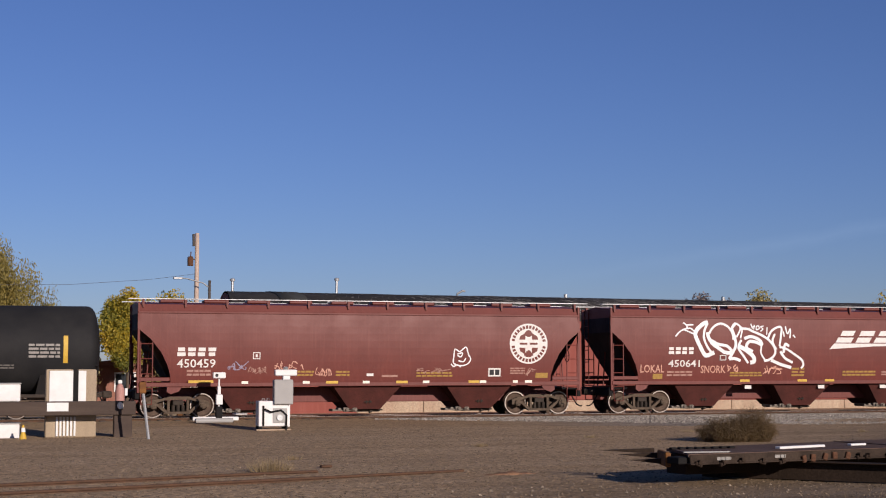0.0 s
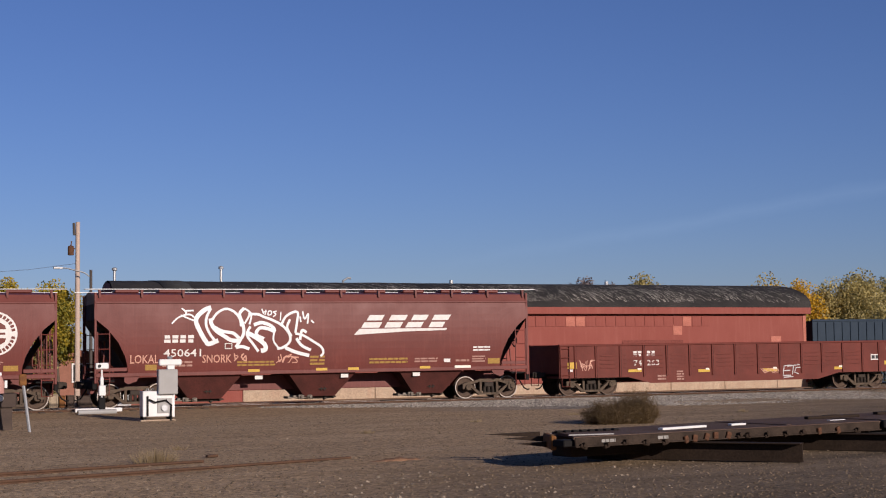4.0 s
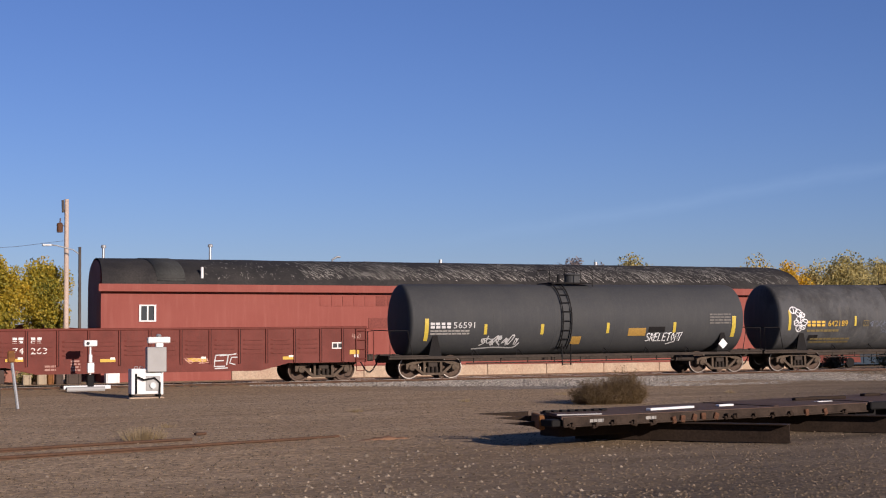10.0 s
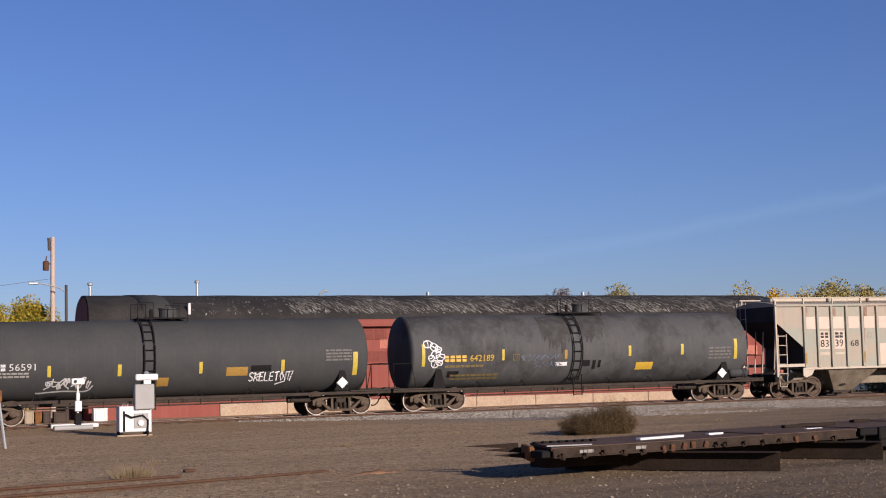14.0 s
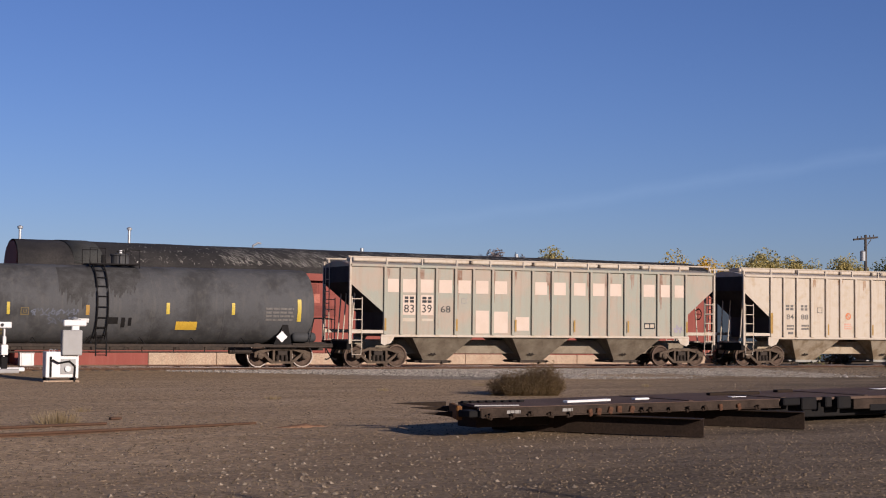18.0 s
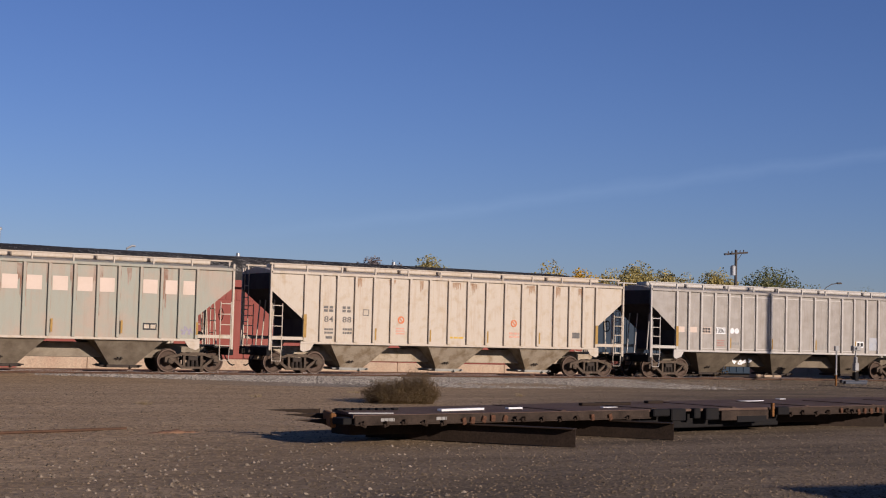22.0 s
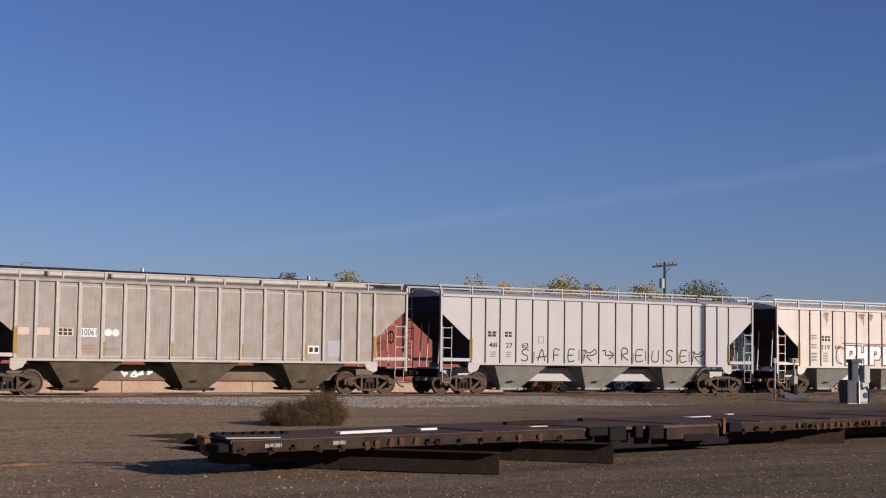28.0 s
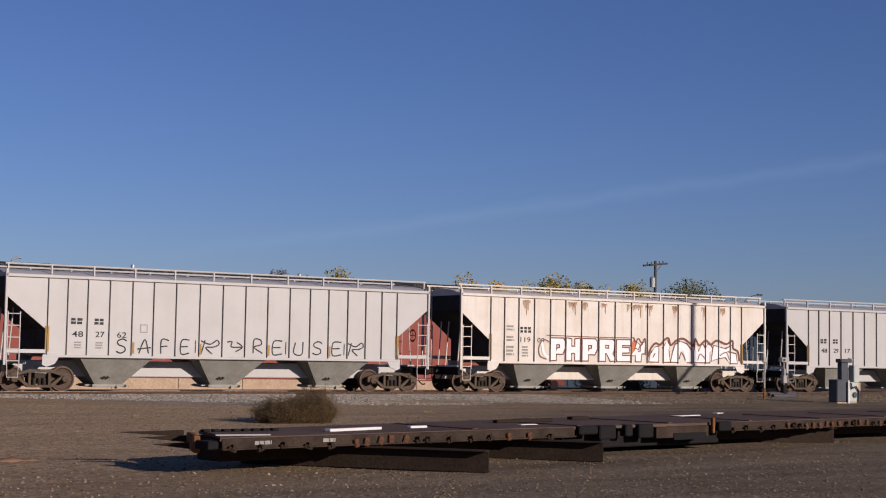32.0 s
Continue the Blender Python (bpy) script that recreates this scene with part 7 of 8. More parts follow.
for ch, x0, x1, z0, z1 in (("P", -4.06, -3.30, 1.42, 2.36), ("H", -3.20, -2.46, 1.42, 2.38), ("P", -2.30, -1.50, 1.42, 2.36), ("R", -1.34, -0.46, 1.42, 2.36), ("E", -0.34, 0.42, 1.42, 2.36), ("y", 0.48, 1.28, 1.42, 2.32), ("a", 1.55, 2.10, 1.42, 2.10), ("t", 2.36, 2.82, 1.42, 2.30), ("n", 2.86, 4.14, 1.42, 2.32), ("w", 4.26, 5.30, 1.42, 2.34), ("z", 5.38, 7.0, 1.40, 2.34)):
    block_letter(K, ch, x0, x1, z0, z1)
for line, wide in (([(-4.15, 2.2), (-4.45, 2.3), (-4.7, 2.0), (-4.65, 1.6), (-4.3, 1.45)], 0.05), ([(-4.3, 2.5), (-2.0, 2.47), (0.3, 2.47), (0.6, 2.5)], 0.035), ([(-4.55, 2.2), (-4.45, 1.75), (-4.2, 1.5)], 0.13), ([(0.62, 2.5), (0.75, 2.3), (0.9, 2.46), (1.1, 2.25), (1.3, 2.45), (1.32, 1.7)], 0.06),
                   ([(1.42, 1.5), (1.6, 1.95), (1.9, 2.25), (2.2, 2.2), (2.45, 2.42), (2.7, 2.5), (2.85, 2.2), (3.2, 2.42), (3.6, 2.5), (4.0, 2.3), (4.25, 2.2), (4.35, 2.5), (4.6, 2.2), (5.0, 2.45), (5.3, 2.25), (5.7, 2.45), (6.3, 2.3), (6.7, 2.46), (6.75, 2.1), (7.05, 1.95), (7.15, 1.5)], 0.10),
                   ([(3.35, 1.55), (3.5, 1.85), (3.75, 1.5)], 0.05), ([(4.5, 1.5), (4.65, 1.8), (4.95, 1.6)], 0.05), ([(5.9, 1.75), (6.3, 1.9), (6.5, 1.55)], 0.05), ([(1.75, 1.6), (1.9, 1.8)], 0.05)):
    part("graffiti", ribbon(Shape(), curve_through(line, 6), wide, -1.519), M_SPRAY if wide == 0.13 else M_BROWNSPRAY, K, "white curl" if wide == 0.13 else "brown outline stroke")
part("graffiti", Shape().add([(0.48, -1.506, 1.7), (0.75, -1.506, 1.62), (0.9, -1.506, 2.1), (0.62, -1.506, 2.4), (0.46, -1.506, 2.1)], [(0, 1, 2, 3, 4)]), M_ORANGE, K, "orange infill")
for x0, x1, z0 in ((-3.15, -2.65, 3.5), (-2.35, -2.05, 3.6), (-1.3, -0.95, 3.6), (0.2, 0.38, 3.5), (0.55, 1.1, 3.5), (1.3, 1.75, 3.55), (2.9, 3.2, 3.5), (4.7, 5.0, 3.5), (5.9, 6.2, 3.6), (-5.6, -5.2, 3.5)):
    stain(K, x0, x1, z0 - 0.2, 4.02, int(10 * x0))
plate(K, -7.34, -7.20, 1.4, 2.5, M_AMBER, "reflector", "", -1.525)
plate(K, 7.22, 7.36, 1.4, 2.3, M_AMBER, "reflector", "", -1.525)

L_ = ribbed_hopper(201.55, "clean light grey covered hopper", M_LIGHT, M_SEAM, M_BAYPALE, M_LIGHT, False, roof_blocks=False, rail_z=4.56)
stencil_pair(L_, [(-6.42, -5.94), (-5.54, -5.14), (-4.72, -4.30)], 2.45, 2.67, ["48", "29", "17"], 1.99, 2.20)
plate(L_, -7.34, -7.20, 1.45, 2.35, M_AMBER, "reflector", "", -1.525)



# ---- trees, poles and yard things ----
def tree(label, x, y, height, width, leaves, count, seed, base=0.25, leaf=0.16, shape=1.0, droop=0.0, category="tree"):
    """Tapered trunk, forked limbs, and a crown of many small leaves in clumps."""
    rng = random.Random(seed)
    # trees stand on the lower ground beyond the track
    height += GROUND - FAR_GROUND if y > 72 else 0
    t = thing("tree", label, category, pose(x, y, FAR_GROUND if y > 72 else ground_height(x, y)))
    trunk = Shape()
    r0 = max(0.1, 0.028 * height)
    trunk.tube([(0, 0, -0.1), (0.05, 0.03, height * 0.2), (0.0, 0.06, height * 0.45), (0.08, 0.0, height * 0.8)], r0, 8, r_end=r0 * 0.25)
    part("trunk", trunk, M_BARK, t)
    limbs = Shape()
    clumps = []
    for k in range(26):
        a, f = rng.uniform(0, 6.283), rng.uniform(0.05, 1.0)
        zz = height * (base + (1 - base) * f * 0.97)
        rad = width / 2 * (math.sin(math.pi * min(1, 0.16 + 0.80 * f)) ** 0.6) * rng.uniform(0.45, 1.0) * (1 if f < 0.93 else 0.4)
        end = Vector((rad * math.cos(a), rad * math.sin(a), zz))
        start = Vector((0, 0, max(height * 0.15, zz - rad * 0.9 - 0.3)))
        mid = (start + end) / 2 + Vector((0, 0, -0.1 * rad))
        limbs.tube([start, mid, end], r0 * 0.3, 5, r_end=r0 * 0.06)
        clumps.append((end, rng.uniform(0.13, 0.24) * width * shape))
        clumps.append((mid + Vector((0, 0, 0.25 * rad)), rng.uniform(0.12, 0.2) * width * shape))
    part("limbs", limbs, M_BARK, t)
    crown = Shape()
    for k in range(count):
        c, rc = clumps[rng.randrange(len(clumps))]
        d = Vector((rng.gauss(0, 1), rng.gauss(0, 1), rng.gauss(0, 1)))
        d = d.normalized() * rc * rng.random() ** 0.4
        p = c + Vector((0.85 * d.x, 0.85 * d.y, d.z * (1.25 + 0.35 * droop) - droop * rc * rng.random() * 1.5))
        u = Vector((rng.gauss(0, 1), rng.gauss(0, 1), rng.gauss(0, 1) - droop * 3)).normalized()
        v = u.cross(Vector((rng.gauss(0, 1), rng.gauss(0, 1), rng.gauss(0, 1)))).normalized()
        L = leaf * rng.uniform(0.6, 1.4)
        u, v = u * L * (1 + droop), v * L * 0.6
        crown.add([p - u, p - 0.1 * u + v, p + u, p - 0.1 * u - v], [(0, 1, 2, 3)])
    me = bpy.data.meshes.new("crown")
    me.from_pydata(crown.v, [], crown.f)
    me.materials.append(leaves)
    part("crown", me, None, t)
    return t


def build_trees():
    tree("tall willow with drooping yellow-green leaves", 0.0, 87, 8.5, 7.0, M_WILLOW, 75000, 21, 0.1, 0.046, 0.85, 0.8)
    tree("broad golden autumn tree with a green heart", 6.62, 76.4, 5.44, 3.3, M_GOLDLEAF, 34000, 22, 0.52, 0.060, 1.0)
    tree("golden autumn tree with green patches", 9.1, 77.3, 5.35, 3.2, M_GOLDLEAF, 32000, 23, 0.50, 0.060, 1.0)
    tree("golden autumn tree behind the utility pole", 4.03, 78.3, 4.47, 2.8, M_MIXLEAF, 6000, 24, 0.3, 0.10, 1.2)
    tree("yellow-green bush beside the road", 8.15, 75.0, 2.17, 1.7, M_MIXLEAF, 2600, 37, 0.02, 0.08)
    h = thing("brick_house", "low dull red house behind the golden trees", "house", pose(4.5, 79.4, FAR_GROUND))
    part("wall", Shape().box(0, 0, 0, 8.0, 5, 2.45, 0.02), M_BRICK, h)
    part("roof", Shape().prism([(-0.25, 2.45), (8.25, 2.45), (7.9, 2.58), (4.0, 2.98), (0.1, 2.58)], -0.3, 5.3), M_BRICK, h)
    for x in (1.7, 5.6):
        w = part("window", Shape().box(x, -0.05, 1.1, x + 1.1, 0.03, 2.1, 0.01), M_WHITE, h, "white framed window")
        part("pane", Shape().box(x + 0.08, -0.06, 1.18, x + 1.02, -0.052, 2.02), M_GLASS, w)
    # beyond the roof and along the far side of the yard
    for label, x, y, h, w, m, n, seed in (
        ("thin bare grey-brown tree behind the roof", 47.5, 94.5, 7.1, 3.8, M_BARETWIG, 4000, 25),
        ("low bare grey-brown tree behind the roof", 50.0, 95.5, 6.95, 2.4, M_BARETWIG, 1800, 39),
        ("leafy green and yellow tree behind the roof", 51.9, 94.5, 6.5, 4.6, M_MIXLEAF, 11000, 26),
        ("khaki and amber autumn tree beyond the warehouse", 62.2, 94.5, 5.95, 6.2, M_GOLDMIX, 20000, 27),
        ("low amber autumn tree beyond the warehouse", 65.4, 95.5, 6.1, 6.2, M_AMBERLEAF, 14000, 28),
        ("tall green and yellow cottonwood beyond the warehouse", 69.9, 94.5, 6.4, 7.0, M_MIXLEAF, 26000, 29),
        ("green and yellow cottonwood beyond the warehouse", 74.2, 95.5, 6.6, 4.6, M_MIXLEAF, 14000, 30),
        ("small thin yellow-green tree", 76.2, 96, 6.7, 3.6, M_MIXLEAF, 7000, 31),
        ("small khaki tree beside the cottonwoods", 81.8, 96, 6.75, 2.6, M_MIXLEAF, 3000, 38),
        ("amber-brown autumn tree beside the far pole", 79.2, 95.5, 6.9, 4.6, M_MIXLEAF, 11000, 32),
        ("dull green spreading tree beyond the track", 85.0, 95.5, 7.1, 6.4, M_GREENLEAF, 11000, 33),
        ("dull green low autumn tree", 92.5, 98, 5.5, 6.4, M_GREENLEAF, 4500, 35),
        ("dull green low autumn tree", 101.0, 100, 5.2, 7.2, M_GREENLEAF, 4500, 36),
    ):
        tree(label, x, y, h - 0.05, w * 1.15, m, int(n * 2.0), seed, 0.2, 0.088)


def build_poles():
    p = thing("utility_pole", "weathered wooden utility pole with a transformer", "utility pole", pose(9.937, 76, GROUND + 0.10) @ Matrix.Scale(0.95, 4))
    part("pole", Shape().tube([(0, 0, -0.6), (0.02, 0, 9.2)], 0.15, 12, r_end=0.11), M_POLE, p)
    part("transformer", Shape().lathe([(0, 0.0), (0, 0.16), (0.45, 0.16), (0.5, 0.1), (0.52, 0.0)], (-0.33, 0, 7.45), "z", 14).tube([(-0.33, 0, 7.9), (-0.30, 0, 8.2)], 0.03, 6), M_POCKETRUST, p, "rust-coloured can transformer")
    part("bracket", Shape().tube([(-0.33, 0, 7.8), (0, 0, 7.8)], 0.03, 6), M_DARKPOLE, p)
    part("insulator", Shape().tube([(-0.16, 0, 8.5), (-0.18, 0, 9.15)], 0.07, 8), M_DARKPOLE, p, "dark pole-top fitting")
    q = thing("street_lamp", "dark wooden pole with a cobra-head lamp arm", "street lamp", pose(10.51, 75.33, GROUND + 0.14) @ Matrix.Scale(0.93, 4))
    part("pole", Shape().tube([(0, 0, -0.6), (0, 0, 6.75)], 0.09, 10, r_end=0.075), M_DARKPOLE, q)
    part("arm", Shape().tube([(0, 0, 6.35), (-0.35, 0, 6.6), (-1.2, 0, 6.82), (-1.5, 0, 6.85)], 0.035, 8), M_GALV, q)
    part("lamp_head", Shape().box(-1.95, -0.1, 6.78, -1.45, 0.1, 6.9, 0.04), M_GALV, q, "grey cobra-head lamp")
    w = Shape().tube([(9.88, 76, 6.62), (7.6, 76, 6.30), (3.8, 76, 6.00), (-1.9, 76, 5.88), (-11.4, 76, 6.1)], 0.009, 5)
    single("overhead_cable", w, M_WIRE, "thin dark overhead cable from the utility pole", "cable")
    p = thing("utility_pole", "dark utility pole with a crossarm and pale transformer", "utility pole", pose(76.6, 90, GROUND))
    part("pole", Shape().tube([(0, 0, -0.3), (0, 0, 9.0)], 0.13, 10, r_end=0.10), M_DARKPOLE, p)
    part("crossarm", Shape().box(-0.95, -0.07, -0.07, 0.95, 0.07, 0.07, 0.01, pose(0, 0, 8.72, 0, -6, -25)), M_DARKPOLE, p)
    for x in (-0.85, -0.45, 0.45, 0.85):
        part("insulator", Shape().tube([(x * 0.9, 0, 8.7 + 0.1 * x), (x * 0.9, 0, 8.95 + 0.1 * x)], 0.04, 8), M_DARKPOLE, p)
    part("transformer", Shape().lathe([(0, 0.0), (0, 0.21), (0.7, 0.21), (0.78, 0.12), (0.8, 0.0)], (-0.36, -0.1, 7.0), "z", 14), M_GALV, p, "pale grey can transformer")
    part("brace", Shape().tube([(0.05, 0, 8.1), (0.55, 0, 8.66)], 0.025, 6), M_DARKPOLE, p)
    q = thing("street_lamp", "curved street lamp arm on a thin pole", "street lamp", pose(86.1, 90.5, GROUND + 0.12))
    part("pole", Shape().tube([(0, 0, -0.5), (0, 0, 6.1)], 0.07, 8), M_DARKPOLE, q)
    part("arm", Shape().tube([(0, 0, 5.9), (0.4, 0, 6.35), (1.0, 0, 6.62), (1.6, 0, 6.72)], 0.035, 8), M_DARKPOLE, q)
    part("lamp_head", Shape().box(1.55, -0.1, 6.66, 2.05, 0.1, 6.80, 0.04), M_DARKPOLE, q, "cobra-head lamp")
    # pole beside the track whose shadow falls on the passing cars
    p = thing("utility_pole", "plain wooden utility pole at the yard's edge", "utility pole", pose(50.1 + 0.3145 * 24, 56.3 - 24, GROUND))
    part("pole", Shape().tube([(0, 0, -0.3), (0, 0, 13.5)], 0.17, 12, r_end=0.13), M_POLE, p)
    part("crossarm", Shape().box(-1.1, -0.06, 12.9, 1.1, 0.06, 13.05, 0.01), M_POLE, p)


FLAT = pose(10.6, 23.1, 0, 0, 0, 10.8)


def build_flatcar():
    """A stripped flatcar deck lying on steel beams."""
    f = thing("flatcar_deck", "stripped rusty flatcar deck lying on steel beams", "flatcar", FLAT)
    L = 27.0
    top = 0.39
    rim = [(0.78, 0.0), (L, 0.0), (L, 3.3), (16.0, 3.1), (8.0, 2.5), (1.6, 1.75), (1.45, 1.35), (1.15, 0.55)]
    n = len(rim)
    deck = Shape().add([(x, y, top) for x, y in rim] + [(x, y, top - 0.05) for x, y in rim], [tuple(range(n)), tuple(range(2 * n - 1, n - 1, -1))] + [(k, k + n, (k + 1) % n + n, (k + 1) % n) for k in range(n)])
    part("deck", deck, M_DECK, f, "worn brown steel deck")
    for x0, x1 in ((0.80, 8.3), (12.9, L)):
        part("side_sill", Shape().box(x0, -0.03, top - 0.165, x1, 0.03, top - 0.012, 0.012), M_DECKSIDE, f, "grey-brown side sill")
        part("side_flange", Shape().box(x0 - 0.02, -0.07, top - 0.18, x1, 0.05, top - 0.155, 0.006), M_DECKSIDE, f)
    bars(f, 1.36, 1.66, top - 0.115, top - 0.06, M_GREYSTENCIL, 1, 3, -0.032, 61)
    bars(f, 2.62, 2.86, top - 0.11, top - 0.055, M_GREYSTENCIL, 1, 2, -0.032, 62)
    # black steel here carries the deep shade beneath the deck
    part("bolster_sill", Shape().box(8.3, 0.25, top - 0.42, 12.9, 0.6, top - 0.05, 0.02), M_BLACK, f, "bolster sill, black for the shade under the deck")
    part("corner_pocket", Shape().box(0.62, 0.06, top - 0.17, 0.92, 0.4, top - 0.05, 0.015), M_BLACK, f)
    part("corner_rail", Shape().box(-0.42, -0.012, -0.01, 0.42, 0.012, 0.01), M_CASE, f, "pale bare steel strip", at=pose(1.37, 0.27, top + 0.012, 0, 0, -17))
    part("end_sill", Shape().box(-0.05, -0.12, -0.13, 0.05, 0.9, 0.12, 0.02), M_DECKRUST, f, "orange-rusted end sill", at=pose(0.74, 0.55, top - 0.11, 0, 0, -28))
    part("center_sill", Shape().box(1.4, 0.9, top - 0.42, L, 1.5, top - 0.05, 0.02), M_BEAM, f)
    for z0, y0, reach in ((-0.04, 1.75, 1.0), (-0.17, 1.0, 0.55), (-0.10, 1.45, 0.7)):
        part("torn_bar", Shape().prism([(-reach, 0.015), (0.0, 0.05), (0.0, -0.05)], -0.05, 0.05), M_BEAM, f, "bent torn steel bar", at=pose(0.75 + 0.5 * (y0 - 0.6), y0, top + z0, 0, 0, -30))
    for k in range(8):
        part("deck_lug", Shape().box(-0.06, -0.05, 0.0, 0.06, 0.05, 0.04, 0.012), M_BLACK, f, at=pose(1.45 + 0.17 * k, 1.35 - 0.02 * k, top))
    rust = Shape().box(-0.05, -0.035, -0.07, 0.05, 0.02, 0.06, 0.015).mesh("stake_pocket", M_POCKETRUST)
    plain = Shape().box(-0.07, -0.05, -0.05, 0.07, 0.02, 0.015, 0.012).box(-0.025, -0.07, -0.02, 0.025, 0.0, 0.05).mesh("stake_pocket", M_BEAM)
    rng = random.Random(8)
    x = 0.95
    while x < L - 0.3:
        if not 8.0 < x < 12.9:
            rusty = 3.0 < x < 4.4 or 5.9 < x < 7.4 or 14.8 < x < 19.5
            part("stake_pocket", rust if rusty and rng.random() < 0.65 else plain, None, f, at=pose(x, -0.05, top - 0.115 + rng.uniform(-0.03, 0.02) - (0 if rusty else 0.02), 0, rng.uniform(-25, 25), rng.uniform(-15, 15)))
        x += rng.uniform(0.20, 0.32) if (3.0 < x < 4.6 or 14.8 < x < 19.5) else rng.uniform(0.40, 0.52)
    for x0, x1, y, turn, w, h in ((3.19, 4.44, 0.57, 9.0, 0.06, 0.045), (5.12, 5.52, 0.82, 4.0, 0.05, 0.04), (7.75, 8.2, 0.80, 3.0, 0.05, 0.015), (13.75, 14.8, 2.05, 7.0, 0.06, 0.02), (16.1, 16.4, 2.7, 8.0, 0.06, 0.02)):
        part("white_plate", Shape().box(0, -w, 0.002, x1 - x0, w, h, 0.006), M_WHITE, f, "bleached white board on the deck", at=pose(x0, y, top, 0, 0, turn))
    # winch boxes in the same black, in place of their shading
    for x0, x1, d in ((8.35, 8.85, 0.14), (8.9, 9.35, 0.24), (9.62, 9.82, 0.20), (10.0, 10.42, 0.24), (12.45, 12.85, 0.17)):
        part("lashing_box", Shape().box(x0, -0.10, top - d, x1, 0.06, top + 0.012, 0.02), M_BLACK, f, "lashing winch box, black for the shade there")
    part("bolster", Shape().box(8.1, 1.3, top - 0.50, 13.0, 2.6, top - 0.06, 0.02), M_BLACK, f)
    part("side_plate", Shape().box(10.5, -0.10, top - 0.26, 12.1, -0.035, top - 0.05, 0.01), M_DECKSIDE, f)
    part("side_plate", Shape().box(11.0, -0.12, top - 0.30, 12.0, -0.105, top - 0.17, 0.01), M_BLACK, f)
    part("stake", Shape().box(12.2, -0.13, top - 0.2, 12.27, -0.06, top + 0.1, 0.01), M_DECKRUST, f)
    for k in range(7):
        x = 5.9 + 2.6 * k
        part("deck_batten", Shape().box(x, 0.1, top + 0.002, x + 0.12, 2.1, top + 0.016), M_DECK, f)
    for x0, x1, y0, y1 in ((7.9, 9.4, 1.5, 1.62), (8.6, 9.0, 1.7, 1.8), (10.4, 10.9, 1.9, 2.05)):
        part("scrap_bar", Shape().box(x0, y0, top, x1, y1, top + 0.06, 0.01), M_BEAM, f, "loose rusty scrap bar")
    beams = ((12.7, 25.40, 15.42, 22.42), (15.35, 27.25, 18.62, 23.66), (20.5, 29.4, 27.1, 26.35), (24.0, 31.0, 30.5, 28.1))
    for x0, y0, x1, y1 in beams:
        d = Vector((x1 - x0, y1 - y0, 0))
        a = math.degrees(math.atan2(d.y, d.x))
        b = thing("steel_beam", "rusty steel I-beam lying under the flatcar deck", "steel beam", pose(x0, y0, GROUND, 0, 0, a), "beams under the flatcar deck")
        Lb = d.length
        part("web", Shape().box(0, -0.02, 0.02, Lb, 0.02, 0.325), M_BEAM, b)
        part("top_flange", Shape().box(0, -0.19, 0.32, Lb, 0.10, 0.34, 0.004), M_BEAM, b)
        part("bottom_flange", Shape().box(0, -0.03, 0.0, Lb, 0.10, 0.02, 0.004), M_BEAM, b)


def build_bush():
    rng = random.Random(14)
    b = thing("tumbleweed_bush", "dry brown bush growing beside the flatcar", "bush", pose(19.6, 37.0, GROUND))
    stems, leaves = Shape(), Shape()
    for k in range(700):
        a = rng.uniform(0, 6.283)
        tall = 1 if rng.random() < 0.42 else 0
        cx = 0.42 if tall else -0.22
        rr = rng.random() ** 0.5
        crest = (0.98 if tall else 0.72) * (1 - 0.5 * rr ** 2.5)
        root = Vector((cx + 0.75 * rr * (0.6 if tall else 1.0) * math.cos(a), 0.6 * rr * math.sin(a), 0))
        end = Vector((cx + rr * (0.62 if tall else 1.05) * math.cos(a), rr * 0.8 * math.sin(a), crest * (1 - 0.8 * rng.random() ** 1.5) * rng.uniform(0.8, 1.08)))
        mid = root.lerp(end, 0.5) + Vector((0, 0, 0.05))
        stems.tube([root, mid, end], 0.008, 4, r_end=0.003)
        for j in range(75):
            f = rng.uniform(0.25, 1.05)
            p = mid.lerp(end, f * 2 - 1) if f > 0.5 else root.lerp(mid, f * 2)
            p = p + Vector((rng.gauss(0, 0.06), rng.gauss(0, 0.06), rng.gauss(0, 0.05)))
            p.z = max(0.02, p.z)
            u = Vector((rng.gauss(0, 1), rng.gauss(0, 1), rng.gauss(0, 1))).normalized()
            v = u.cross(Vector((rng.gauss(0, 1), rng.gauss(0, 1), 1))).normalized()
            leaves.add([p - u * 0.022, p + v * 0.006, p + u * 0.022, p - v * 0.006], [(0, 1, 2, 3)])
    part("stem_mass", stems, M_DRYBUSH, b)
    me = bpy.data.meshes.new("twigs")
    me.from_pydata(leaves.v, [], leaves.f)
    me.materials.append(M_DRYBUSH)
    part("twig_mass", me, None, b)


build_trees()
build_poles()
build_flatcar()
build_bush()


